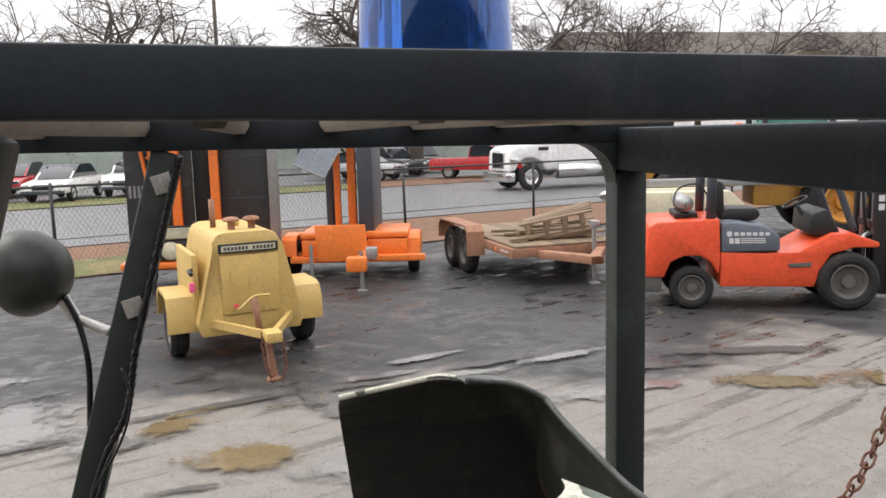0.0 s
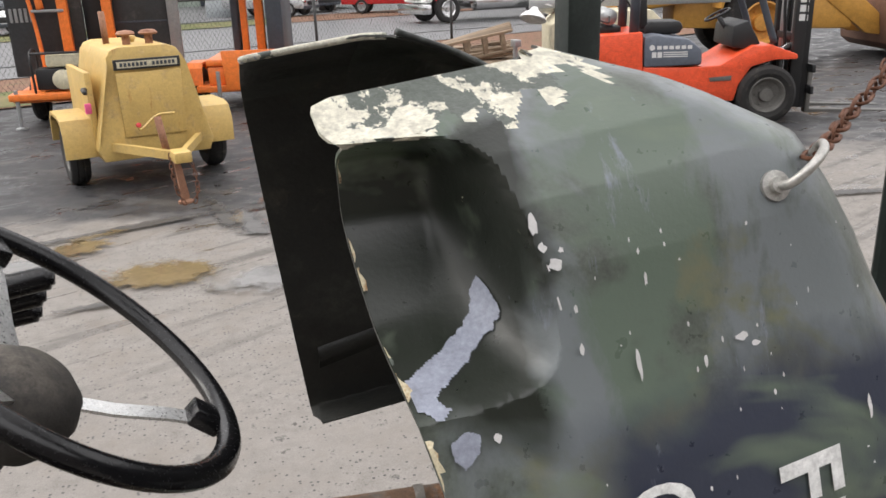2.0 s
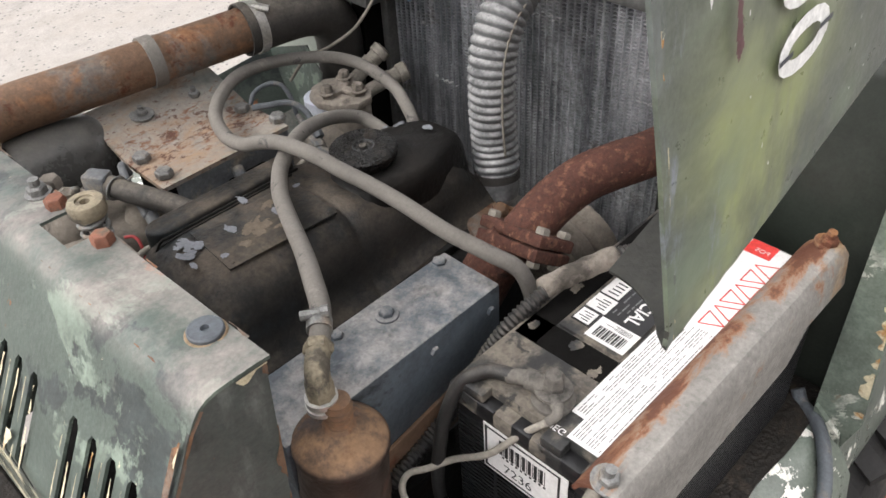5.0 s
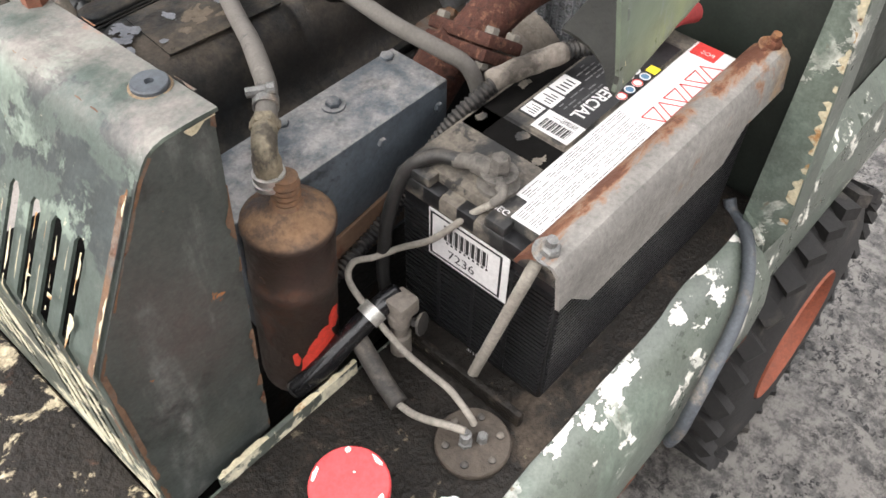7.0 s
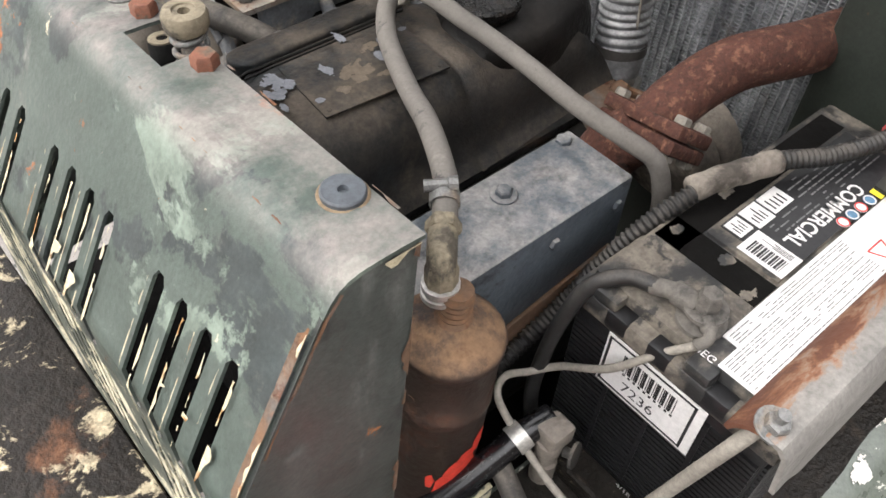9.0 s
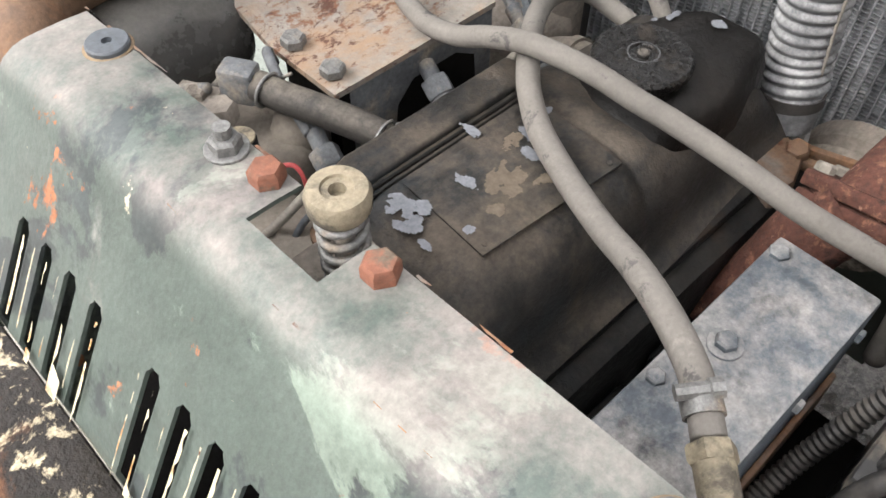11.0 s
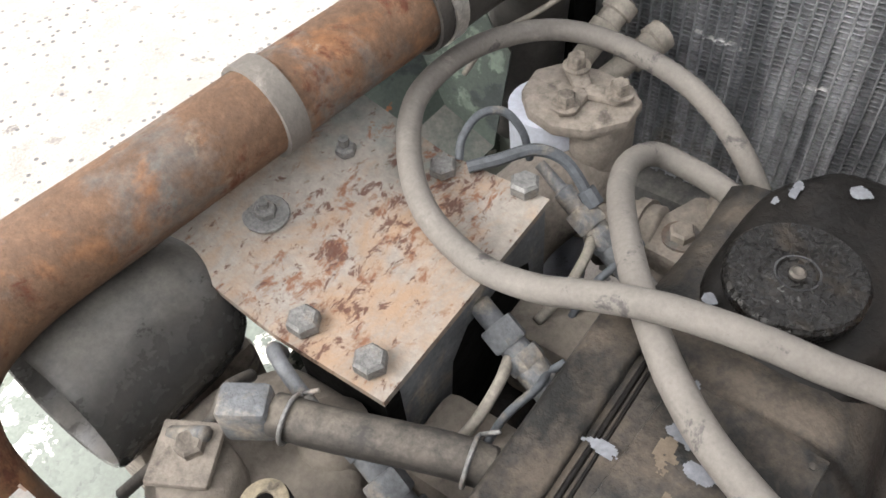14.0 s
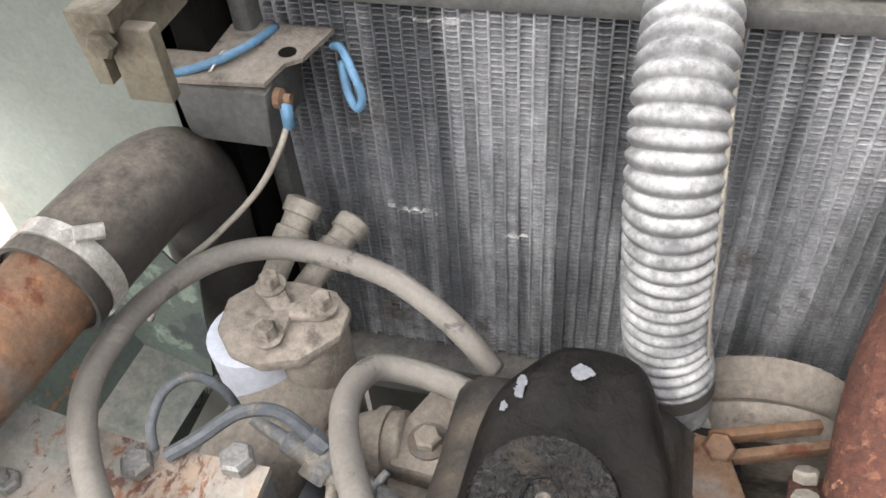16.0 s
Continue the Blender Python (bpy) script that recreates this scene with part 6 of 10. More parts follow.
part("housing_neck", bm, M["dusty_metal"], th)
bm = B()
band(bm, (0.533, 1.247, 0.870), (0, 1, -0.2), 0.0262, 0.010, 0.0035)
part("neck_band", bm, M["dusty_metal"], th)
bm = B()
bolt(bm, (0.532, 1.213, 0.8885), (0, 0, 1), 0.0105, 0.009)
hb2 = part("hex_bolt", bm, M["dusty_metal"], th)
bm = B()
lathe(bm, (0.532, 1.213, 0.886), (0, 0, 1), [(0, 0.016), (0.0025, 0.016), (0.0025, 0)], 16)
part("washer", bm, M["pipe"], hb2, "rusty washer")
bm = B()
lathe(bm, (0.573, 1.197, 0.885), (0, 0, 1), [(0, 0.012), (0.014, 0.012), (0.018, 0.010), (0.02, 0.0)], 16)
part("sender_boss", bm, M["dusty_metal"], th)
bm = B()
tube(bm, [(0.60, 1.042, 0.80), (0.602, 1.041, 0.87), (0.604, 1.042, 0.905)], 0.026, 16)
prism(bm, [(0.578, 1.02), (0.60, 1.008), (0.632, 1.02), (0.634, 1.06), (0.60, 1.07), (0.58, 1.06)], "z", 0.845, 0.868)
part("water_neck", bm, M["galv_dull"], engine, "pale grey water neck")
bm = B()
prism(bm, [(0.50, 0.99), (0.53, 0.985), (0.575, 1.0), (0.582, 1.04), (0.56, 1.05), (0.52, 1.03)], "z", 0.80, 0.892)
bevel_all(bm, 0.008)
part("corner_casting", bm, M["pipe"], engine, "rusty end casting")
bm = B()
box(bm, (-0.042, -0.004, -0.006), (0.042, 0.004, 0.006), 0.002, Matrix.Translation((0.592, 0.972, 0.882)) @ Matrix.Rotation(radians(-72), 4, "Z"))
part("adjuster_bar", bm, M["pipe"], engine, "rusty slotted adjuster bar")
bm = B()
box(bm, (-0.042, -0.004, -0.006), (0.042, 0.004, 0.006), 0.002, Matrix.Translation((0.577, 0.965, 0.880)) @ Matrix.Rotation(radians(-72), 4, "Z"))
part("adjuster_bar", bm, M["pipe"], engine)
bm = B()
bolt(bm, (0.568, 1.006, 0.885), (-0.3, 0, 1), 0.012, 0.012)
part("adjuster_bolt", bm, M["pipe"], engine)
bm = B()
lathe(bm, (0.64, 0.96, 0.80), (1, 0, 0.2), [(-0.03, 0.07), (0.0, 0.075), (0.01, 0.06), (0.02, 0.072), (0.04, 0.075), (0.045, 0.03)], 26)
part("pulley", bm, M["dusty_metal"], engine)

# fuel filter
ff = thing("fuel_filter", (0.57, 1.335, 0.70), "dusty fuel filter with a bolted head and a white canister", "fuel filter")
HEAD = [(0.536, 1.338), (0.545, 1.310), (0.573, 1.287), (0.600, 1.288), (0.615, 1.305), (0.620, 1.340), (0.612, 1.372), (0.592, 1.388), (0.562, 1.384), (0.543, 1.366)]
bm = B()
lathe(bm, (0.568, 1.350, 0.70), (0.02, 0.05, 1), [(0, 0.03), (0.01, 0.036), (0.15, 0.036), (0.234, 0.036)], 26)
part("canister", bm, M["label_pale"], ff, "white canister")
bm = B()
prism(bm, [(0.546, 1.322), (0.555, 1.300), (0.575, 1.290), (0.598, 1.290), (0.612, 1.305), (0.617, 1.338), (0.610, 1.368), (0.585, 1.365)], "z", 0.80, 0.938)
bevel_all(bm, 0.008)
bd = part("filter_body", bm, M["dusty_metal"], ff)
bm = B()
tube(bm, [(0.582, 1.325, 0.86), (0.545, 1.335, 0.865), (0.50, 1.352, 0.85), (0.46, 1.36, 0.82)], 0.043, 20)
part("filter_elbow", bm, M["dusty_metal"], ff)
bm = B()
prism(bm, HEAD, "z", 0.934, 0.946)
bevel_all(bm, 0.003)
hd0 = part("head", bm, M["dusty_metal"], ff)
fc0 = Vector((0.583, 1.335, 0.947))
for x, y in ((0.604, 1.354), (0.556, 1.337), (0.591, 1.306)):
    q = Vector((x, y, 0.947))
    d = (q - fc0).normalized()
    n = Vector((-d.y, d.x, 0))
    bm = B()
    prism(bm, [tuple((fc0 + n * 0.007)[:2]), tuple((q + n * 0.010)[:2]), tuple((q + d * 0.010)[:2]), tuple((q - n * 0.010)[:2]), tuple((fc0 - n * 0.007)[:2])], "z", 0.9462, 0.953)
    bevel_all(bm, 0.002)
    part("head_arm", bm, M["dusty_metal"], hd0)
    bm = B()
    bolt(bm, (x, y, 0.953), (0, 0, 1), 0.0085, 0.010, 0.0125)
    part("hex_bolt", bm, M["dusty_metal"], ff)
for a, b in (((0.628, 1.368, 0.930), (0.687, 1.352, 0.972)), ((0.632, 1.345, 0.918), (0.702, 1.317, 0.940))):
    a, b = Vector(a), Vector(b)
    bm = B()
    L = (b - a).length
    lathe(bm, a, b - a, [(0, 0.011), (L * 0.45, 0.011), (L * 0.47, 0.0145), (L * 0.62, 0.0145), (L * 0.64, 0.0125), (L * 0.78, 0.0125), (L * 0.8, 0.0155), (L * 0.96, 0.0155), (L, 0.010)], 14)
    part("wrapped_fitting", bm, M["wire_pale"], ff, "taped pale pipe fitting")

# intake pipe with its clamps, rubber elbow and can
pipe = thing("intake_pipe", (0.35, 1.445, 0.9), "thick rusty intake pipe with clamps and a rubber elbow", "pipe")
PA = [(0.072, 1.405, 0.90), (0.068, 1.418, 0.97), (0.076, 1.445, 1.018), (0.105, 1.474, 1.039), (0.16, 1.488, 1.042), (0.25, 1.4795, 1.041), (0.36, 1.466, 1.041), (0.46, 1.453, 1.041), (0.52, 1.446, 1.041)]
bm = B()
tube(bm, PA, 0.0325, 24)
part("pipe_run", bm, M["pipe"], pipe)
bm = B()
tube(bm, [(0.505, 1.448, 1.041), (0.56, 1.441, 1.041), (0.61, 1.437, 1.036), (0.648, 1.437, 1.018), (0.668, 1.44, 0.98), (0.672, 1.445, 0.92), (0.672, 1.45, 0.80)], 0.038, 24)
rb = part("rubber_elbow", bm, M["rubber_dark"], pipe, "dusty black rubber elbow")


dP = Vector((1, -0.125, 0))
bm = B()
band(bm, (0.522, 1.4457, 1.041), dP, 0.0382, 0.014, 0.002)
lathe(bm, (0.532, 1.412, 1.073), (-0.6, 0.7, 0.25), [(0, 0.0055), (0.018, 0.0055), (0.019, 0.004), (0.025, 0.004)], 8)
part("hose_clamp", bm, M["zinc"], pipe, "zinc worm-drive hose clamp")
bm = B()
band(bm, (0.506, 1.4478, 1.041), dP, 0.036, 0.010)
part("end_band", bm, M["rubber_dark"], pipe)
bm = B()
band(bm, (0.362, 1.4658, 1.041), dP, 0.0327, 0.018, 0.0035)
part("pipe_clamp", bm, M["rubber_grey"], pipe, "dusty grey pipe clamp")
can = thing("air_can", (0.21, 1.47, 0.86), "dull dark grey rounded rubber can", "air can")
bm = B()
lathe(bm, (0.138, 1.474, 0.952), (1, 0.0, -0.06), [(0.06, 0.0), (0.06, 0.050), (0.008, 0.054), (0.001, 0.0555), (0.0, 0.058), (0.003, 0.0605), (0.012, 0.0615), (0.09, 0.061), (0.112, 0.058), (0.124, 0.050), (0.129, 0.030), (0.130, 0.02), (0.16, 0.02)], 40, True)
part("can_body", bm, M["can_grey"], can)
bm = B()
box(bm, (0.15, 1.44, 0.70), (0.27, 1.52, 0.888), 0.01)
part("can_bracket", bm, M["dusty_metal"], can)

# ---- grey hoses ----


def hose(name, pts, r, mat, label, sides=14, fn=None, n=8):
    ob = thing(name, pts[0], label, "hose")
    bm = B()
    tube(bm, pts, fn or r, sides, n)
    part("hose_run", bm, mat, ob)
    return ob


H1 = [(0.180, 0.877, 1.031), (0.190, 0.888, 1.034), (0.206, 0.907, 1.036), (0.223, 0.938, 1.038), (0.243, 0.975, 1.031), (0.264, 1.015, 1.016), (0.286, 1.062, 1.009), (0.309, 1.110, 1.009), (0.333, 1.143, 1.010), (0.357, 1.167, 1.009), (0.389, 1.194, 1.004), (0.43, 1.222, 0.994), (0.474, 1.246, 0.978), (0.515, 1.258, 0.962), (0.547, 1.252, 0.948), (0.556, 1.228, 0.938), (0.553, 1.20, 0.935), (0.545, 1.168, 0.93)]
hose("coolant_hose", H1, 0.0098, M["rubber_grey"], "dusty grey rubber hose looping over the engine")
H2 = [(0.445, 0.845, 0.85), (0.444, 0.850, 0.91), (0.434, 0.862, 0.955), (0.416, 0.89, 0.975), (0.402, 0.94, 0.988), (0.396, 1.0, 1.0), (0.386, 1.048, 1.012), (0.377, 1.078, 1.020), (0.370, 1.108, 1.028), (0.364, 1.14, 1.031), (0.358, 1.172, 1.030), (0.354, 1.208, 1.018), (0.353, 1.245, 1.0), (0.355, 1.29, 0.992), (0.373, 1.342, 0.995), (0.413, 1.386, 0.996), (0.463, 1.416, 0.995), (0.523, 1.424, 0.988), (0.576, 1.414, 0.979), (0.617, 1.385, 0.972), (0.635, 1.34, 0.965), (0.632, 1.275, 0.955), (0.617, 1.232, 0.945), (0.605, 1.20, 0.925), (0.595, 1.175, 0.90)]
hose("coolant_hose", H2, 0.0093, M["rubber_grey"], "long dusty grey rubber hose in a wide loop")

# ---- canister with its fitting ----
fil = thing("oil_canister", (0.150, 0.842, 0.70), "rusty brown metal canister with a brass-coloured fitting", "canister")
AX = Vector((0.06, -0.02, 1)).normalized()
C0 = Vector((0.143, 0.842, 0.72))
bm = B()
lathe(bm, C0, AX, [(0, 0.03), (0.008, 0.041), (0.02, 0.0425), (0.155, 0.0425), (0.157, 0.0435), (0.168, 0.0435), (0.170, 0.0425), (0.222, 0.0425), (0.226, 0.0445), (0.233, 0.0447), (0.2365, 0.0425), (0.243, 0.033), (0.250, 0.020), (0.254, 0.012), (0.256, 0)], 34)
lathe(bm, C0 + AX * 0.19 + Vector((-0.042, -0.008, 0)), (-1, -0.1, 0), [(0, 0.004), (0.0006, 0.004)], 10)
cn = part("can", bm, M["canister"], fil)
bm = B()
lathe(bm, C0 + AX * 0.250, AX, [(0, 0.0165), (0.004, 0.0145)] + [(0.006 + 0.003 * k, 0.0122 + 0.0014 * (k % 2)) for k in range(9)] + [(0.034, 0.012)], 18)
part("threaded_neck", bm, M["pipe"], fil, "rusty threaded neck")
bm = B()
NT = Vector((0.153, 0.848, 1.004))
lathe(bm, NT - Vector((0, 0, 0.012)), (0, 0, 1), [(0, 0.0150), (0.005, 0.0150), (0.0055, 0.0132), (0.008, 0.0132), (0.0085, 0.0146), (0.014, 0.0146), (0.0145, 0.012)], 20)
part("bright_nut", bm, M["zinc"], fil, "bright ring nut")
bm = B()
lathe(bm, NT, (0.10, 0.10, 1), [(0, 0.0120), (0.003, 0.0128), (0.016, 0.0128), (0.020, 0.0115)], 8)
tube(bm, [NT + Vector((0.001, 0.001, 0.016)), NT + Vector((0.004, 0.005, 0.024)), NT + Vector((0.012, 0.014, 0.027)), NT + Vector((0.020, 0.022, 0.028))], 0.0112, 14)
elb = part("elbow_fitting", bm, M["brass"], fil, "tan dusty elbow fitting")
bm = B()
lathe(bm, NT + Vector((0.017, 0.019, 0.0275)), (0.7, 0.75, 0.08), [(0, 0.0128), (0.002, 0.0138), (0.009, 0.0138), (0.011, 0.0125)], 6)
part("hex_collar", bm, M["brass"], elb)
bm = B()
band(bm, (0.191, 0.890, 1.0345), (0.6, 0.7, 0.15), 0.0102, 0.011, 0.0016)
lathe(bm, (0.182, 0.904, 1.043), (0.75, -0.6, 0.1), [(0, 0.0048), (0.018, 0.0048), (0.019, 0.0062), (0.026, 0.0062)], 8)
part("hose_clamp", bm, M["steel"], fil, "dull worm-drive clamp")
bm = B()
for k, (a, z, w, h) in enumerate(((3.95, 0.075, 0.05, 0.012), (4.25, 0.062, 0.12, 0.014), (4.5, 0.082, 0.10, 0.02), (4.75, 0.095, 0.12, 0.018), (5.0, 0.11, 0.12, 0.016), (4.6, 0.055, 0.18, 0.010))):
    u, v = basis(AX)
    pts = []
    for da, dz in blob(w * 2.2, h, 10, 300 + k, 0.4):
        pts.append(bm.verts.new(C0 + AX * (z + dz) + 0.0432 * (math.cos(a + da) * Vector((1, 0, 0)) + math.sin(a + da) * Vector((0, 1, 0)))))
    bm.faces.new(pts)
part("red_mark", bm, M["red_mark"], fil, "bright red paint smear", kind="stuff")

# ---- blue-grey beam ----
beam = thing("frame_beam", (0.27, 0.9, 0.72), "blue-grey steel box beam, dusty on top", "beam")
bm = B()
for poly in ([(0.862, 0.957), (0.945, 0.957), (0.945, 0.84), (0.862, 0.79)],):
    va = prism(bm, poly, "x", 0.115, 0.402)
bevel_all(bm, 0.003)
bw = part("box", bm, M["beam"], beam)
bm = B()
box(bm, (0.18, 0.8565, 0.80), (0.395, 0.8618, 0.86), 0.002, Matrix.Translation((0.29, 0.86, 0.83)) @ Matrix.Rotation(-0.15, 4, "Y") @ Matrix.Translation((-0.29, -0.86, -0.83)))
part("bracket_strip", bm, M["pipe"], beam, "rusty bracket strip")
for x, y, r, w in ((0.289, 0.918, 0.008, 0.013), (0.385, 0.936, 0.008, 0.0), (0.235, 0.935, 0.007, 0.0)):
    bm = B()
    bolt(bm, (x, y, 0.957), (0, 0, 1), r, 0.004 if w == 0 else 0.006, w)
    part("hex_bolt", bm, M["beam"], beam)
for x, z in ((0.385, 0.93), (0.30, 0.935), (0.37, 0.83)):
    bm = B()
    bolt(bm, (x, 0.8615, z), (0, -1, 0), 0.006, 0.004)
    part("rivet", bm, M["beam"], beam)

# ---- exhaust ----
exh = thing("exhaust_pipe", (0.5, 0.93, 0.8), "red-brown heavily rusted exhaust pipe with a bolted flange", "exhaust pipe")
bm = B()
tube(bm, [(0.50, 0.922, 0.92), (0.535, 0.918, 0.940), (0.57, 0.912, 0.956), (0.605, 0.902, 0.968), (0.64, 0.888, 0.972), (0.70, 0.87, 0.97), (0.80, 0.855, 0.965)], 0.0295, 20)
part("pipe_run", bm, M["redrust"], exh)
bm = B()
tube(bm, [(0.502, 0.926, 0.917), (0.485, 0.943, 0.89), (0.455, 0.955, 0.84), (0.43, 0.98, 0.79)], 0.034, 18)
part("manifold", bm, M["redrust"], exh)
fd = Vector((0.58, 0.12, 0.80)).normalized()
fs = Vector((0.10, 0.97, -0.20))
fs = (fs - fd * fs.dot(fd)).normalized()
fw = fd.cross(fs)
if fw.x > 0:
    fw = -fw
    fs = -fs
FC = Vector((0.485, 0.922, 0.938)) - fw * 0.028
for off in (-0.0085, 0.0085):
    bm = B()
    mm = Matrix((fs, fw, fd)).transposed().to_4x4()
    mm.translation = FC + fd * off
    box(bm, (-0.052, -0.030, -0.0075), (0.052, 0.030, 0.0075), 0.003, mm)
    fl = part("flange", bm, M["redrust"], exh)
for s in (-1, 1):
    for w in (-1, 1):
        q = FC + fs * s * 0.041 + fw * w * 0.019
        bm = B()
        bolt(bm, q + fd * 0.0165, fd, 0.0085, 0.008)
        bolt(bm, q - fd * 0.0165, -fd, 0.0085, 0.008)
        part("flange_bolt", bm, M["wire_pale"], fl)

# ---- radiator ----
rad = thing("radiator", (0.76, 1.13, 0.68), "grey dusty radiator with fine fins in a steel frame", "radiator")
RX, RY0, RY1, RZ0, RZ1 = 0.752, 0.868, 1.388, 0.715, 1.125
# near-black backing: shade between the fins put into its colour
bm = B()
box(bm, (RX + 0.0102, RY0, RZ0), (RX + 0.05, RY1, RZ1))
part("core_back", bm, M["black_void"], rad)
cols_n, rows_n = 46, 78
verts, faces = [], []
for i in range(cols_n):
    y = RY0 + (RY1 - RY0) * (i + 0.5) / cols_n
    w = (RY1 - RY0) / cols_n * 0.46
    for j in range(rows_n):
        wob = 0.0007 * noise.noise((i * 0.7, j * 0.9, 2.0))
        z = RZ0 + (RZ1 - RZ0) * (j + 0.5 + 0.5 * (i % 2)) / rows_n + wob
        k = len(verts)
        deep = RX + 0.010
        for f in (-1, -0.33, 0.33, 1):
            up = 0.0009 * (1 - abs(f)) * (1 if i % 2 else -1)
            verts += [(deep, y + f * w, z + 0.0008), (RX + 0.0008 * abs(f), y + f * w, z + up), (RX + 0.0008 * abs(f), y + f * w, z + up - 0.0013)]
        for q in range(3):
            b0, b1 = k + 3 * q, k + 3 * q + 3
            faces += [(b0, b1, b1 + 1, b0 + 1), (b0 + 1, b1 + 1, b1 + 2, b0 + 2)]
me = bpy.data.meshes.new("fin_pack")
me.from_pydata(verts, [], faces)
me.materials.append(M["fins"])
bm = B()
bm.from_mesh(me)
bpy.data.meshes.remove(me)
part("fin_pack", bm, M["fins"], rad, "fine grey cooling fins", kind="stuff")
verts, faces = [], []
bm = B()
for i in range(cols_n + 1):
    y = RY0 + (RY1 - RY0) * i / cols_n
    k = (RY1 - RY0) / cols_n * 0.085
    vs = [bm.verts.new(p) for p in ((RX - 0.0004, y - k, RZ0), (RX - 0.0004, y + k, RZ0), (RX - 0.0004, y + k, RZ1), (RX - 0.0004, y - k, RZ1), (RX + 0.01, y - k, RZ0), (RX + 0.01, y + k, RZ0), (RX + 0.01, y + k, RZ1), (RX + 0.01, y - k, RZ1))]
    for f in ((0, 1, 2, 3), (4, 0, 3, 7), (1, 5, 6, 2)):
        bm.faces.new([vs[q] for q in f])
part("tube_pack", bm, M["fins"], rad, kind="stuff")
for nm, lo, hi in (("side_frame", (RX - 0.02, RY1, RZ0 - 0.05), (RX + 0.06, RY1 + 0.018, RZ1 + 0.02)), ("side_frame", (RX - 0.02, RY0 - 0.018, RZ0 - 0.05), (RX + 0.06, RY0, RZ1 + 0.02)), ("bottom_tank", (RX - 0.03, RY0 - 0.018, RZ0 - 0.06), (RX + 0.07, RY1 + 0.018, RZ0 - 0.004)), ("top_frame", (RX - 0.016, RY0 - 0.018, RZ1), (RX + 0.06, RY1 + 0.018, RZ1 + 0.018)), ("top_tank", (RX - 0.004, RY0 - 0.018, RZ1 + 0.019), (RX + 0.08, RY1 + 0.018, RZ1 + 0.12))):
    bm = B()
    box(bm, lo, hi, 0.006)
    part(nm, bm, M["rad_frame"], rad)
RH = [(0.601, 1.041, 0.885), (0.604, 1.042, 0.91), (0.610, 1.052, 0.95), (0.612, 1.058, 0.996), (0.615, 1.061, 1.036), (0.621, 1.064, 1.069), (0.632, 1.066, 1.098), (0.652, 1.067, 1.125), (0.68, 1.067, 1.145), (0.715, 1.067, 1.16), (0.765, 1.067, 1.165)]
RL = way_length(RH)
rh = thing("radiator_hose", (0.602, 1.042, 0.88), "dusty grey-brown corrugated radiator hose", "hose")
bm = B()
tube(bm, RH, lambda s: 0.0285 if s < 0.03 else 0.0268 + 0.0046 * abs(math.sin(math.pi * s / 0.0112)) ** 0.8, 28, 30)
part("hose_run", bm, M["rad_hose"], rh)
bm = B()
tube(bm, [Vector(p) + Vector((-0.012, -0.0285, 0.0)) for p in RH[2:9]], 0.0016, 6)
part("mould_seam", bm, M["wire_pale"], rh, "thin mould seam along the hose")
bm = B()
band(bm, (0.605, 1.044, 0.912), (0.1, 0.2, 1), 0.0290, 0.012, 0.002)
part("hose_band", bm, M["rubber_dark"], rh)

# regulator box by the radiator
reg = thing("relay_box", (0.70, 1.38, 1.02), "dusty black relay box with a blue wire", "relay box")
bm = B()
prism(bm, [(1.428, 1.094), (1.424, 1.043), (1.357, 1.041), (1.352, 1.090)], "x", 0.665, 0.735)
bevel_all(bm, 0.003)
part("case", bm, M["rad_frame"], reg)
bm = B()
prism(bm, [(0.662, 1.430), (0.667, 1.352), (0.694, 1.347), (0.702, 1.336), (0.745, 1.326), (0.75, 1.445), (0.70, 1.446)], "z", 1.0955, 1.099)
lid = part("lid", bm, M["dusty_metal"], reg, "brown dusty sheet lid")
# flat black disc in place of a shaded hole
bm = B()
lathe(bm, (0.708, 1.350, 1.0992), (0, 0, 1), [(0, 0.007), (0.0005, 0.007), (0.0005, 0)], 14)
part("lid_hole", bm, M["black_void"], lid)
bm = B()
tube(bm, [(0.700, 1.395, 1.100), (0.690, 1.393, 1.106), (0.672, 1.396, 1.101)], 0.0012, 6)
part("wire_clip", bm, M["zinc"], lid)
bm = B()
tube(bm, [(0.664, 1.445, 1.10), (0.668, 1.42, 1.101), (0.682, 1.395, 1.104), (0.705, 1.378, 1.105), (0.74, 1.372, 1.10)], 0.0034, 8)
part("blue_wire", bm, M["wire_blue"], reg)
bm = B()
tube(bm, [(0.735, 1.325, 1.090), (0.72, 1.312, 1.098), (0.705, 1.30, 1.09), (0.70, 1.293, 1.072), (0.70, 1.298, 1.060), (0.71, 1.308, 1.066), (0.73, 1.318, 1.080)], 0.0034, 8)
part("blue_wire", bm, M["wire_blue"], reg)
bm = B()
tube(bm, [(0.672, 1.343, 1.062), (0.660, 1.352, 1.04), (0.645, 1.37, 1.012), (0.62, 1.40, 0.985), (0.59, 1.43, 0.965), (0.57, 1.45, 0.93)], 0.0026, 8)
part("pale_wire", bm, M["wire_pale"], reg)
bm = B()
tube(bm, [(0.676, 1.344, 1.078), (0.672, 1.343, 1.058)], 0.005, 8)
part("terminal", bm, M["wire_blue"], reg, "blue crimped terminal")
bm = B()
lathe(bm, (0.677, 1.351, 1.080), (0, -1, 0), [(0, 0.008), (0.005, 0.008), (0.007, 0.004), (0.012, 0.004)], 10)
part("terminal_screw", bm, M["pipe"], reg)
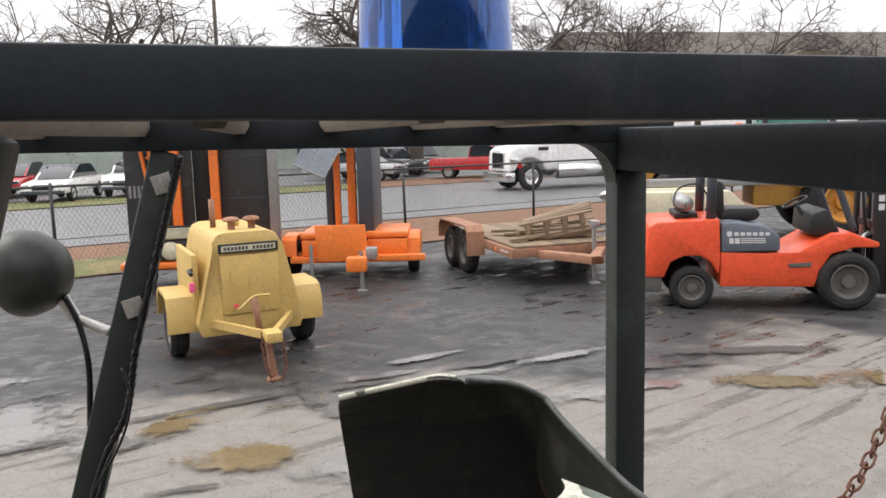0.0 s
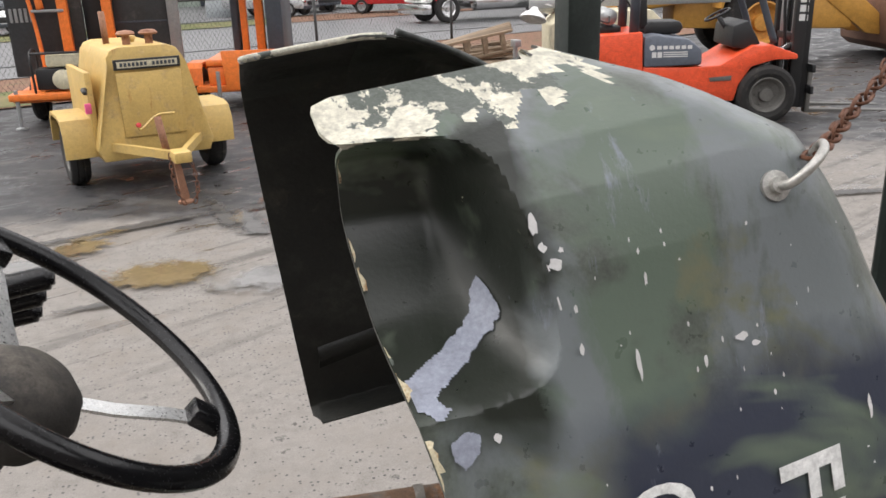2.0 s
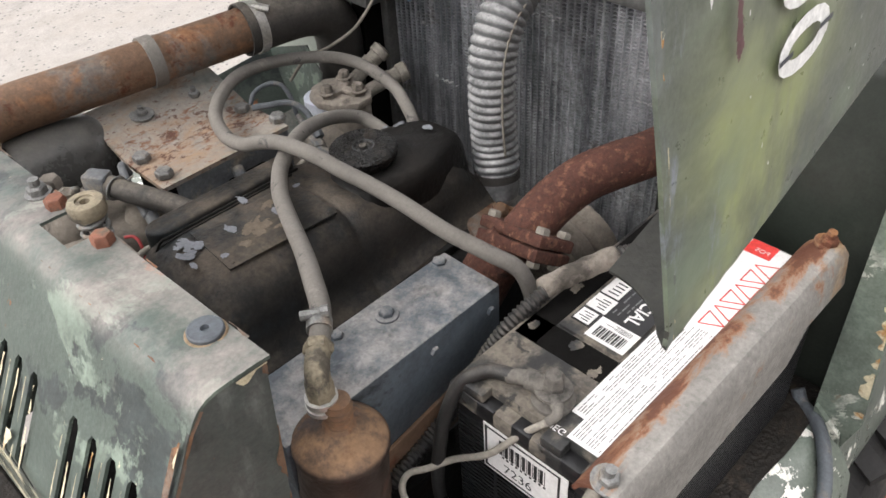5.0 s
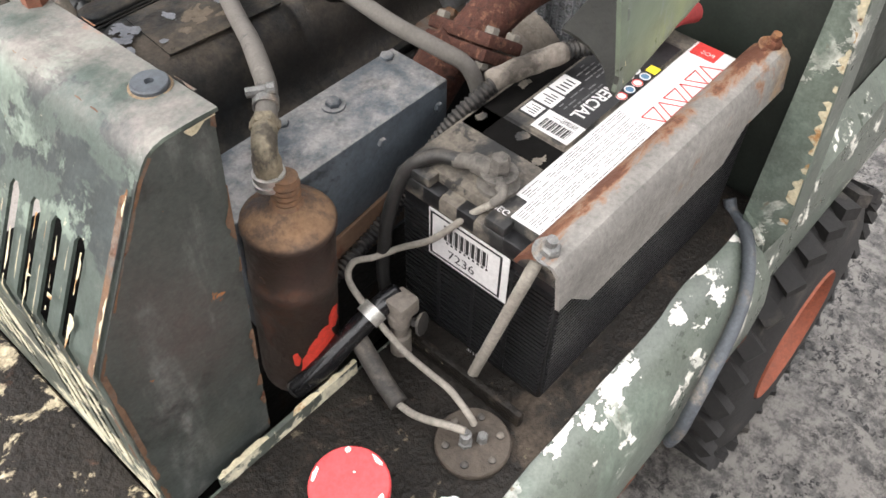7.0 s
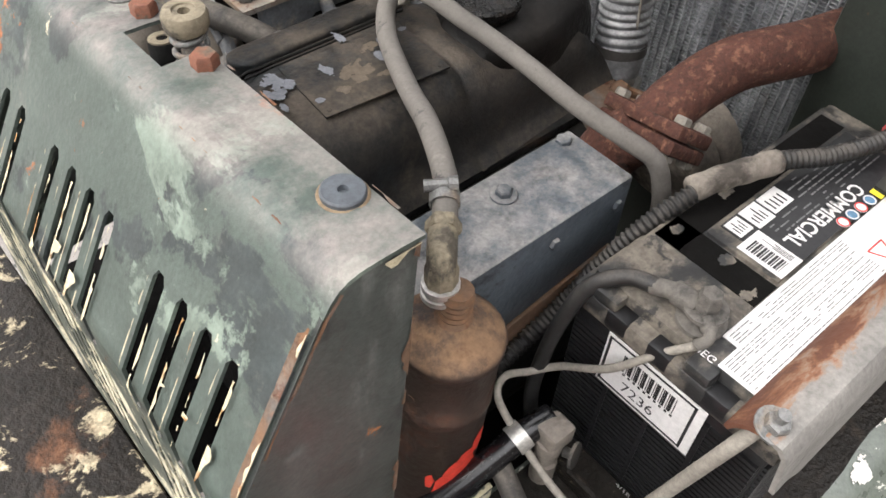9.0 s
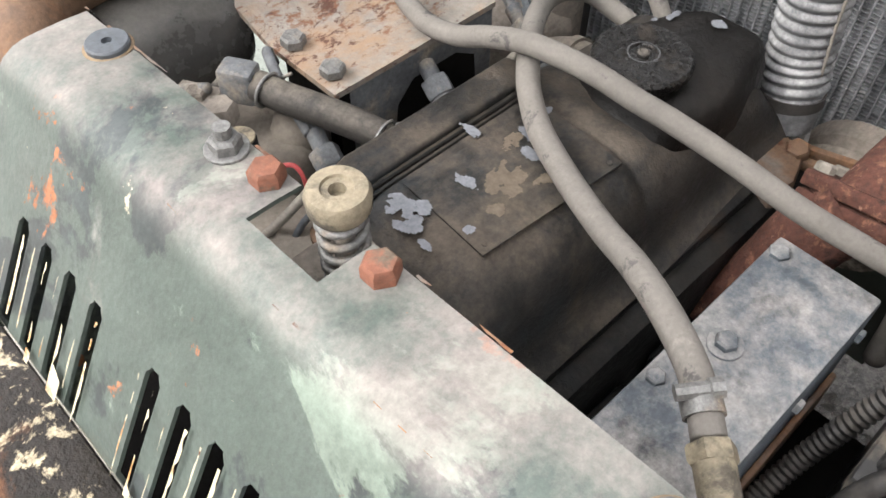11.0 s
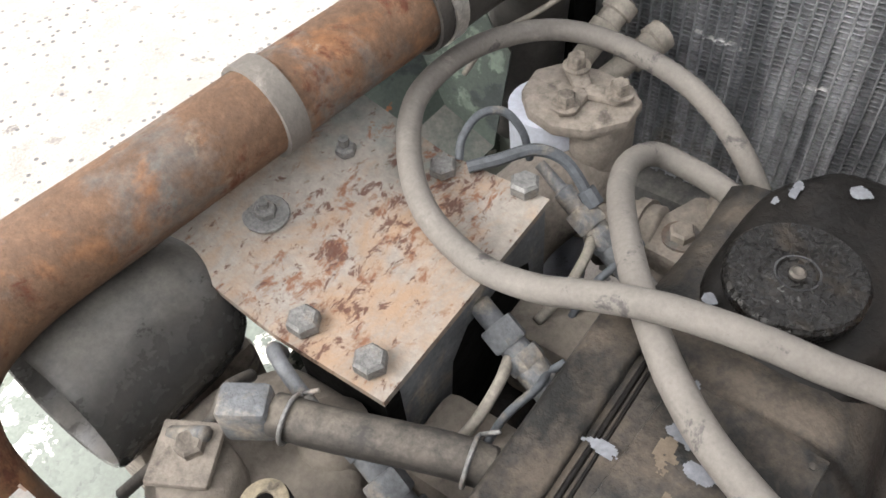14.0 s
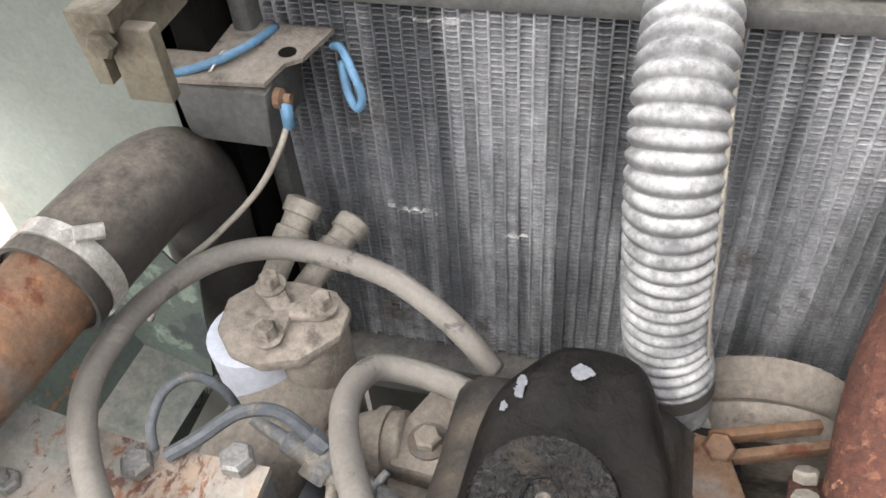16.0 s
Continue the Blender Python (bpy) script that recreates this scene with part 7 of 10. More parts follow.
# corner bracket and far inner wall of the engine bay
bm = B()
prism(bm, [(1.40, 1.19), (1.43, 1.19), (1.425, 1.14), (1.415, 1.14), (1.415, 1.175), (1.40, 1.178)], "x", 0.595, 0.70)
box(bm, (0.60, 1.38, 1.125), (0.612, 1.412, 1.178), 0.002)
bolt(bm, (0.594, 1.408, 1.172), (-1, 0, 0), 0.009, 0.008)
part("corner_bracket", bm, M["bracket"], truck, "olive-brown dirty angle bracket")
bm = B()
prism(bm, [(0.71, 0.34), (0.71, 0.74), (0.735, 1.25), (0.76, 1.25), (0.76, 0.34)], "y", 1.46, 1.695)
part("far_panel", bm, M["panel_pale"], truck, "grey-green inner panel")
# near-black block that paints the shaded gap beside the radiator
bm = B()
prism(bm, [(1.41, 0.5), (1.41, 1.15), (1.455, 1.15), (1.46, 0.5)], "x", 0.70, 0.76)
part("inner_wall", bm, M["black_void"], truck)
bm = B()
sheet(bm, [[(0.50, 1.46, 0.80), (0.50, 1.52, 0.83), (0.50, 1.56, 0.93)], [(0.60, 1.44, 0.82), (0.60, 1.50, 0.85), (0.60, 1.54, 0.95)], [(0.62, 1.43, 0.93), (0.62, 1.45, 0.95), (0.62, 1.46, 0.97)]])
part("bent_shroud", bm, M["louvre"], truck, "pale green bent sheet", thick=0.002)

# ---- battery ----
bat = thing("battery", (0.455, 0.71, 0.727), "black truck battery with white and black stickers, dusty on top", "battery")
BX0, BX1, BY0, BY1, BZ0, BZ1 = 0.271, 0.640, 0.613, 0.809, 0.722, 0.9655
bm = B()
box(bm, (BX0 + 0.003, BY0 + 0.003, BZ0), (BX1 - 0.003, BY1 - 0.003, BZ1 - 0.03), 0.004)
case = part("case", bm, M["black_plastic"], bat, "black ribbed plastic case")
bm = B()
n = 26
for k in range(n):
    z = BZ0 + 0.032 + (BZ1 - BZ0 - 0.085) * k / (n - 1)
    for lo, hi in (((BX0, BY0 + 0.006, z - 0.0019), (BX0 + 0.004, BY1 - 0.006, z + 0.0019)), ((BX0 + 0.006, BY0, z - 0.0019), (BX1 - 0.006, BY0 + 0.004, z + 0.0019))):
        box(bm, lo, hi)
for y in (0.665, 0.71, 0.755):
    box(bm, (BX0 - 0.0005, y - 0.002, BZ0 + 0.03), (BX0 + 0.004, y + 0.002, BZ1 - 0.05))
part("rib_pack", bm, M["black_plastic"], case, kind="stuff")
bm = B()
box(bm, (BX0 - 0.003, BY0 - 0.003, BZ1 - 0.034), (BX1 + 0.003, BY1 + 0.003, BZ1 - 0.012), 0.004)
box(bm, (BX0 + 0.012, BY0 + 0.004, BZ1 - 0.02), (BX1 - 0.004, BY1 - 0.004, BZ1), 0.005)
for y in (0.64, 0.69, 0.78):
    box(bm, (BX0 - 0.002, y - 0.012, BZ1 - 0.014), (BX0 + 0.014, y + 0.012, BZ1 - 0.001), 0.003)
lid0 = part("lid", bm, M["dusty_plastic"], bat, "dusty black lid")
# pockets are not cut in: dark blocks on the edge paint their shade
for y in (0.667, 0.722, 0.764):
    bm = B()
    box(bm, (BX0 - 0.0035, y - 0.011, BZ1 - 0.030), (BX0 + 0.0125, y + 0.011, BZ1 - 0.0112), 0.002)
    part("lid_pocket", bm, M["black_plastic"], lid0, "dark block painting the shade of a pocket in the lid edge")
# field with its labels; the channel's shade is laid on as flat black strips
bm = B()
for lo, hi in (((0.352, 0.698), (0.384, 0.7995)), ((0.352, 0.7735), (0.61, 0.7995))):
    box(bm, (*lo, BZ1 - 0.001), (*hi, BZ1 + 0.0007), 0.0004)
part("lid_recess", bm, M["black_void"], lid0, "black strips painting the shade of a channel round the vent cover")
for x, y in ((0.358, 0.708), (0.374, 0.742), (0.37, 0.79), (0.44, 0.79), (0.52, 0.789)):
    bm = B()
    torn(bm, x, y, 0.009, 0.006, BZ1 + 0.0012, int(x * 1000))
    part("dirt_crust", bm, M["dusty_plastic"], lid0, "crust of dry dirt")
bm = B()
box(bm, (0.386, 0.700, BZ1 - 0.002), (0.606, 0.772, BZ1 + 0.0036), 0.002)
vent = part("vent_cover", bm, M["dusty_plastic"], bat, "raised dusty vent cover")


def sticker(name, lo, hi, z, mat, label=""):
    bm = B()
    box(bm, (*lo, z), (*hi, z + 0.0006))
    return part(name, bm, mat, bat, label)


zt, zv = BZ1 + 0.0003, BZ1 + 0.0037
wl_ = sticker("warning_label", (0.309, 0.640), (0.630, 0.697), zt, M["label_white"], "long white warning label with fine print")
sticker("warning_label", (0.284, 0.640), (0.309, 0.683), zt, M["label_white"])
bl = sticker("brand_label", (0.400, 0.7005), (0.600, 0.768), zv, M["label_black"], "black label with white print")
sticker("barcode_label", (0.390, 0.7000), (0.421, 0.744), zv + 0.0007, M["label_white"])
sticker("small_label", (0.402, 0.748), (0.420, 0.766), zv + 0.0007, M["label_white"])
sticker("small_label", (0.424, 0.744), (0.447, 0.767), zv + 0.0007, M["label_white"])
sticker("small_label", (0.450, 0.746), (0.478, 0.767), zv + 0.0007, M["label_white"])
sticker("red_label", (0.606, 0.664), (0.630, 0.694), zt + 0.0007, M["red_ink"], "red plus-pole label")
rnd = random.Random(3)
bm = B()
for k in range(19):
    y = 0.644 + 0.0027 * k
    x = 0.288 if y < 0.681 else 0.313
    while x < 0.47:
        w = rnd.uniform(0.003, 0.011)
        if rnd.random() < 0.78 and k % 5 != 4:
            box(bm, (x, y, zt + 0.0006), (min(x + w, 0.472), y + 0.0009, zt + 0.0009))
        x += w + 0.0014
part("fine_print", bm, M["grey_ink"], wl_, "rows of fine grey print", kind="stuff")
for k in range(6):
    x = 0.478 + 0.0205 * k
    a, b, c = (x, 0.650 if k % 2 else 0.672), (x + 0.022, 0.650 if k % 2 else 0.672), (x + 0.011, 0.672 if k % 2 else 0.650)
    bm = B()
    for p, q in ((a, b), (b, c), (c, a)):
        tube(bm, [(*p, zt + 0.0007), (*q, zt + 0.0007)], 0.0008, 4)
    part("warning_triangle", bm, M["red_ink"], wl_, "red warning triangle")
bm = B()
for k in range(18):
    w = 0.0005 + 0.0006 * ((k * 7) % 3)
    y = 0.706 + 0.0018 * k
    box(bm, (0.394, y, zv + 0.0013), (0.409, y + w, zv + 0.0016))
part("barcode", bm, M["ink"], bl, kind="stuff")
bm = B()
rnd = random.Random(8)
for x0, x1, y0, y1 in ((0.404, 0.418, 0.751, 0.764), (0.427, 0.444, 0.748, 0.764), (0.453, 0.475, 0.749, 0.764), (0.412, 0.419, 0.706, 0.738)):
    for k in range(4):
        box(bm, (x0 + (x1 - x0) * (k + 0.2) / 4, y0, zv + 0.0013), (x0 + (x1 - x0) * (k + 0.5) / 4, y0 + (y1 - y0) * rnd.uniform(0.5, 1.0), zv + 0.0016))
part("small_print", bm, M["ink"], bl, kind="stuff")
rnd = random.Random(8)
bm = B()
for k in range(7):
    y = 0.728 + 0.0055 * k
    x = 0.432 if y < 0.742 else 0.484
    while x < 0.592:
        w = rnd.uniform(0.004, 0.013)
        if rnd.random() < 0.72:
            box(bm, (x, y, zv + 0.0006), (min(x + w, 0.594), y + 0.0014, zv + 0.0009))
        x += w + 0.0025
part("fine_print", bm, M["grey_ink"], bl, "rows of fine grey print", kind="stuff")
letters("COMMERCIAL", 0.0195, lambda a, b: (0.540 - a, 0.7245 - b, zv + 0.0009), M["label_white"], "lettering", bl, "white lettering", fit=0.112, bold=0.0004)
letters("NEG", 0.010, lambda a, b: (0.2885 - b, 0.706 - a, BZ1 + 0.0008), M["label_white"], "lettering", bat)
letters("POS", 0.009, lambda a, b: (0.612 + b, 0.668 + a, zt + 0.0016), M["label_white"], "lettering", bat)
for k, (x, mm) in enumerate(((0.488, "label_white"), (0.5025, "wire_blue"), (0.517, "label_white"), (0.5315, "wire_blue"))):
    bm = B()
    lathe(bm, (x, 0.7030, zv + 0.0009), (0, 0, 1), [(0, 0.0060), (0.0004, 0.0060)], 18)
    mk = part("round_mark", bm, M[mm], bl)
    bm = B()
    band(bm, (x, 0.7030, zv + 0.0015), (0, 0, 1), 0.0046, 0.0004, 0.0012)
    part("mark_ring", bm, M["red_ink" if k in (0, 2) else "label_white"], mk)
sticker("yellow_mark", (0.541, 0.697), (0.553, 0.709), zv + 0.0009, M["yellow_ink"], "small yellow warning mark")
# front sticker with its number
def sz(z):
    return 0.866 + (z - 0.828) * 0.88


bm = B()
box(bm, (BX0 - 0.0022, 0.668, sz(0.828)), (BX0 - 0.0012, 0.767, sz(0.902)))
fst = part("number_sticker", bm, M["label_white"], bat, "white sticker with a black border, a barcode and a number")
bm = B()
for lo, hi in (((0.676, 0.831), (0.765, 0.8335)), ((0.676, 0.8965), (0.765, 0.899)), ((0.676, 0.831), (0.6785, 0.899)), ((0.7625, 0.831), (0.765, 0.899))):
    box(bm, (BX0 - 0.0026, lo[0], sz(lo[1])), (BX0 - 0.0021, hi[0], sz(hi[1])))
for k in range(24):
    w = 0.0006 + 0.0007 * ((k * 5) % 3)
    box(bm, (BX0 - 0.0026, 0.693 + 0.0023 * k, sz(0.866)), (BX0 - 0.0021, 0.693 + 0.0023 * k + w, sz(0.889)))
for k in range(10):
    box(bm, (BX0 - 0.0026, 0.692 + 0.0055 * k, sz(0.8615)), (BX0 - 0.0021, 0.6945 + 0.0055 * k, sz(0.8642)))
part("print", bm, M["ink"], bat)
letters("7236", 0.0175, lambda a, b: (BX0 - 0.0028, 0.742 - a, sz(0.840) + b), M["ink"], "lettering", bat, "black number")
letters("4/18", 0.010, lambda a, b: (BX0 - 0.0015, 0.712 - a, 0.742 + b), M["label_white"], "lettering", bat)
# post and terminals
bm = B()
lathe(bm, (0.308, 0.717, BZ1), (0, 0, 1), [(0, 0.020), (0.004, 0.020), (0.006, 0.011), (0.014, 0.011)], 20)
lathe(bm, (0.308, 0.717, BZ1 + 0.014), (0, 0, 1), [(0, 0.0175), (0.003, 0.0175), (0.0035, 0.013)], 18)
bolt(bm, (0.308, 0.717, BZ1 + 0.0175), (0, 0, 1), 0.0098, 0.017)
part("terminal_post", bm, M["taped"], bat, "dusty terminal post")
bm = B()
tube(bm, [(0.306, 0.724, BZ1 + 0.014), (0.302, 0.742, BZ1 + 0.016), (0.296, 0.760, BZ1 + 0.012)], lambda s: 0.0075 if s > 0.02 else 0.010, 12)
part("cable_lug", bm, M["taped"], bat, "taped cable end")
bm = B()
tube(bm, [(0.302, 0.712, BZ1 + 0.014), (0.292, 0.700, BZ1 + 0.010), (0.284, 0.704, BZ1 + 0.002)], lambda s: 0.0065 if s < 0.012 else 0.0048, 12)
part("cable_lug", bm, M["taped"], bat, "crimped wire lug")
hose("battery_cable", [(0.298, 0.755, BZ1 + 0.0135), (0.289, 0.778, BZ1 + 0.010), (0.272, 0.798, BZ1 - 0.008), (0.258, 0.807, 0.915), (0.250, 0.812, 0.86), (0.246, 0.812, 0.80), (0.25, 0.80, 0.72)], 0.0072, M["conduit"], "black dusty battery cable", 12)
hose("ground_wire", [(0.284, 0.704, BZ1 + 0.002), (0.272, 0.722, 0.948), (0.258, 0.752, 0.905), (0.256, 0.795, 0.860), (0.238, 0.815, 0.845), (0.215, 0.823, 0.850), (0.201, 0.815, 0.838), (0.200, 0.781, 0.812), (0.199, 0.740, 0.793), (0.195, 0.699, 0.797), (0.190, 0.667, 0.806), (0.187, 0.64, 0.795), (0.187, 0.632, 0.785)], 0.0036, M["wire_pale"], "pale dusty sheathed wire", 10)
hose("positive_cable", [(0.165, 0.862, 0.76), (0.190, 0.852, 0.80), (0.225, 0.848, 0.818), (0.27, 0.848, 0.832), (0.31, 0.840, 0.868), (0.335, 0.828, 0.915), (0.360, 0.815, 0.955), (0.395, 0.803, 0.979), (0.43, 0.795, 0.988), (0.485, 0.776, 0.990), (0.53, 0.752, 0.988), (0.58, 0.735, 0.988), (0.625, 0.722, 0.992)], 0.011, M["conduit"], "black corrugated cable conduit with tape", 12, lambda s: 0.0082 + 0.0010 * math.sin(s * 1100), 80)
bm = B()
tube(bm, [(0.600, 0.730, 0.990), (0.625, 0.722, 0.992), (0.645, 0.716, 0.988)], 0.0118, 12)
whole("cable_boot", bm, M["pink"], "red cable boot on the battery conduit", "cable boot")
bm = B()
tube(bm, [(0.400, 0.804, 0.985), (0.43, 0.795, 0.988), (0.485, 0.776, 0.990)], lambda s: 0.0115 + 0.0005 * math.sin(s * 260), 14, 20)
whole("cable_tape", bm, M["dusty_metal"], "pale dusty tape wrapped round the cable conduit", "tape")
# hold-down
hd = thing("battery_hold_down", (0.45, 0.620, 0.96), "rusty bent steel battery hold-down clamp", "battery clamp")
bm = B()
sheet(bm, [[(x, 0.650, 0.967), (x, 0.645, 0.976), (x, 0.636, 0.984), (x, 0.624, 0.9885), (x, 0.610, 0.987), (x, 0.603, 0.979), (x, 0.600, 0.955), (x, 0.598, 0.905 if 0.27 < x < 0.56 else 0.94)] for x in (0.246, 0.252, 0.265, 0.3, 0.36, 0.42, 0.48, 0.54, 0.57, 0.62, 0.648, 0.654)])
part("angle", bm, M["clamp"], hd, thick=0.004)
for x, m in ((0.258, M["steel"]), (0.646, M["pipe"])):
    bm = B()
    bolt(bm, (x, 0.624, 0.986), (0, -0.2, 1), 0.009, 0.008, 0.015)
    lathe(bm, (x, 0.624, 0.995), (0, -0.2, 1), [(0, 0.005), (0.009, 0.005), (0.009, 0)], 10)
    part("nut", bm, m, hd)
bm = B()
tube(bm, [(0.2565, 0.632, 0.972), (0.2425, 0.6765, 0.775), (0.241, 0.680, 0.757), (0.246, 0.684, 0.748)], 0.0062, 12, 4)
part("hook_rod", bm, M["wire_pale"], hd, "dusty steel hook rod")
bm = B()
box(bm, (0.232, 0.61, 0.743), (0.240, 0.79, 0.765), 0.002)
whole("tray_lip", bm, M["tank"], "dirty battery tray lip on the tank", "tray lip")

# ---- on the tank: filler cap, sender, pipes ----
fc = thing("fuel_filler", (0.056, 0.668, 0.742), "round red painted fuel filler cap with worn white edge", "fuel filler")
bm = B()
lathe(bm, (0.060, 0.672, 0.742), (-0.05, -0.03, 1), [(0, 0.042), (0.004, 0.040), (0.006, 0.034), (0.055, 0.034)], 30)
part("neck", bm, M["tank"], fc)
bm = B()
lathe(bm, (0.057, 0.668, 0.796), (-0.07, -0.05, 1), [(0, 0.0335), (0.002, 0.037), (0.012, 0.037), (0.014, 0.0355), (0.014, 0)], 40)
rcap = part("cap", bm, M["red_cap"], fc)
bm = B()
cn_ = Vector((-0.07, -0.05, 1)).normalized()
cu, cv = basis(cn_)
for k, (a, rr, w, h) in enumerate(((0.3, 0.031, 0.0045, 0.003), (1.5, 0.033, 0.007, 0.002), (2.4, 0.0325, 0.003, 0.003), (3.6, 0.033, 0.008, 0.002), (4.5, 0.031, 0.004, 0.0035), (5.4, 0.0335, 0.006, 0.0016), (2.0, 0.012, 0.0012, 0.001))):
    er, et = cu * math.cos(a) + cv * math.sin(a), cv * math.cos(a) - cu * math.sin(a)
    bm.faces.new([bm.verts.new(Vector((0.057, 0.668, 0.796)) + cn_ * 0.0143 + er * (rr + q) + et * p) for p, q in blob(w, h, 11, 500 + k, 0.3)])
part("paint_chip", bm, M["primer_white"], rcap, "white chips on the cap's rim", kind="stuff")
sd = thing("fuel_sender", (0.187, 0.632, 0.744), "round dirty steel fuel sender plate with screws", "fuel sender")
bm = B()
lathe(bm, (0.187, 0.632, 0.744), (0, 0, 1), [(0, 0.0385), (0.006, 0.0385), (0.008, 0.037), (0.008, 0)], 36)
disc = part("plate", bm, M["sender_plate"], sd)
for k in range(6):
    a = 2 * math.pi * k / 6 + 0.4
    bm = B()
    lathe(bm, (0.187 + 0.028 * math.cos(a), 0.632 + 0.028 * math.sin(a), 0.752), (0, 0, 1), [(0, 0.0042), (0.002, 0.004), (0.0032, 0.002), (0.0032, 0)], 12)
    part("screw", bm, M["rubber_dark"], disc)
bm = B()
bolt(bm, (0.180, 0.636, 0.752), (0, 0, 1), 0.0075, 0.006)
lathe(bm, (0.180, 0.636, 0.758), (0, 0, 1), [(0, 0.006), (0.012, 0.006), (0.013, 0.003), (0.018, 0.003)], 10)
bolt(bm, (0.194, 0.626, 0.752), (0, 0, 1), 0.006, 0.010)
part("stud", bm, M["steel"], disc)
hose("overflow_hose", [(0.668, 0.612, 0.75), (0.660, 0.600, 0.738), (0.645, 0.578, 0.742), (0.622, 0.557, 0.740), (0.59, 0.536, 0.727), (0.555, 0.521, 0.712), (0.51, 0.511, 0.692), (0.468, 0.505, 0.67), (0.44, 0.502, 0.64), (0.43, 0.502, 0.60), (0.428, 0.508, 0.57)], 0.0085, M["wire_grey"], "grey rubber hose hanging over the side of the forklift", 12)
wr = thing("torn_wrapper", (0.10, 0.606, 0.7446), "crumpled white and teal plastic wrapper on the tank", "wrapper")
for nm, x0, y0, a, b, mt, sd in (("white_scrap", 0.103, 0.604, 0.030, 0.019, "label_white", 3), ("white_scrap", 0.080, 0.628, 0.014, 0.011, "label_white", 4), ("teal_scrap", 0.086, 0.610, 0.012, 0.008, "teal", 8)):
    bm = B()
    pts = []
    for i in range(9):
        pts.append([(x0 + a * (i / 4 - 1) * (1 - 0.35 * (k / 3 - 1) ** 2) + 0.004 * noise.noise((i, k, sd)), y0 + b * (k / 3 - 1) * (1 - 0.4 * (i / 4 - 1) ** 2) + 0.004 * noise.noise((k, i, sd + 5)), 0.747 + (0.004 if mt == "teal" else 0.0) + 0.010 * abs(noise.noise((i * 0.7, k * 0.7, sd + 9)))) for k in range(7)])
    sheet(bm, pts)
    part(nm, bm, M[mt], wr, thick=0.0006)
hose("drain_hose", [(0.180, 0.798, 0.80), (0.176, 0.772, 0.785), (0.170, 0.742, 0.768), (0.164, 0.712, 0.760)], 0.0105, M["rubber_dark"], "brown dusty rubber hose on the tank", 12)
hose("sender_pipe", [(0.164, 0.712, 0.760), (0.164, 0.695, 0.762), (0.166, 0.675, 0.770), (0.174, 0.652, 0.775), (0.180, 0.637, 0.775)], 0.0042, M["wire_pale"], "thin pale fuel pipe", 8)
hose("fuel_hose", [(0.11, 0.81, 0.745), (0.135, 0.795, 0.775), (0.17, 0.787, 0.80), (0.205, 0.783, 0.815), (0.235, 0.778, 0.82)], 0.0125, M["black_gloss"], "black rubber fuel hose with a clamp", 14)
bm = B()
band(bm, (0.20, 0.7835, 0.8135), (0.9, -0.1, 0.35), 0.0128, 0.014, 0.0015)
whole("hose_clip", bm, M["zinc"], "shiny hose clip on the fuel hose", "hose clip")
tap = thing("fuel_tap", (0.225, 0.765, 0.74), "dusty brass fuel tap on the tank", "fuel tap")
bm = B()
lathe(bm, (0.222, 0.765, 0.744), (0, 0, 1), [(0, 0.012), (0.03, 0.012), (0.032, 0.009), (0.05, 0.009), (0.052, 0.013), (0.066, 0.013), (0.068, 0.006)], 12)
box(bm, (0.212, 0.752, 0.806), (0.240, 0.778, 0.830), 0.004)
part("tap_body", bm, M["dusty_metal"], tap)
bm = B()
lathe(bm, (0.228, 0.752, 0.800), (0.3, -0.9, 0.2), [(0, 0.005), (0.008, 0.005), (0.009, 0.013), (0.012, 0.013), (0.013, 0.004)], 10)
part("tap_handle", bm, M["rubber_dark"], tap)
# ================= the yard behind =================
M["yellow"] = material("faded_yellow_paint", (0.54, 0.37, 0.12), 0.14, 4, 0.5, 0, 0.1, 60, grain=0.15, layers=[((0.50, 0.35, 0.14), 6, 0.54, 0.64, 0.6, 0), ((0.34, 0.17, 0.05), 3.5, 0.62, 0.72, 0.8, 0, (3, 3, 0.5)), ((0.28, 0.22, 0.12), 5, 0.64, 0.74, 0.8, 0)])
M["orange"] = material("orange_paint", (0.80, 0.20, 0.035), 0.08, 3, 0.4, 0, 0.05, 60, layers=[((0.4, 0.14, 0.05), 5, 0.68, 0.78, 0.7, 0)])
M["fl_red"] = material("orange_red_paint", (0.72, 0.085, 0.03), 0.1, 3, 0.35, 0, 0.05, 60, layers=[((0.50, 0.30, 0.24), 4, 0.68, 0.72, 0.6, 0)])
M["charcoal"] = material("charcoal_paint", (0.045, 0.053, 0.066), 0.15, 4, 0.45, 0, 0.05, 60)
M["slate"] = material("slate_blue_plastic", (0.11, 0.125, 0.155), 0.12, 4, 0.5, 0, 0.05, 60)
M["black"] = material("black_paint", (0.014, 0.014, 0.015), 0.3, 5, 0.5, 0, 0.1, 60)
M["board"] = material("dark_sign_board", (0.035, 0.038, 0.040), 0.35, 3, 0.4, 0, 0.05, 40, layers=[((0.11, 0.11, 0.10), 2.0, 0.55, 0.72, 0.6, 0)])
M["loader"] = material("loader_yellow_paint", (0.52, 0.27, 0.055), 0.12, 2, 0.5, 0, 0.05, 40, layers=[((0.25, 0.10, 0.03), 2, 0.64, 0.7, 0.8, 0)])
M["cream"] = material("cream_machine_paint", (0.58, 0.53, 0.38), 0.12, 3, 0.5, 0, 0.05, 40, layers=[((0.3, 0.22, 0.13), 4, 0.65, 0.75, 0.8, 0)])
M["white_car"] = material("white_vehicle_paint", (0.78, 0.78, 0.77), 0.04, 1, 0.25, 0, 0.0, 40, coat=0.4)
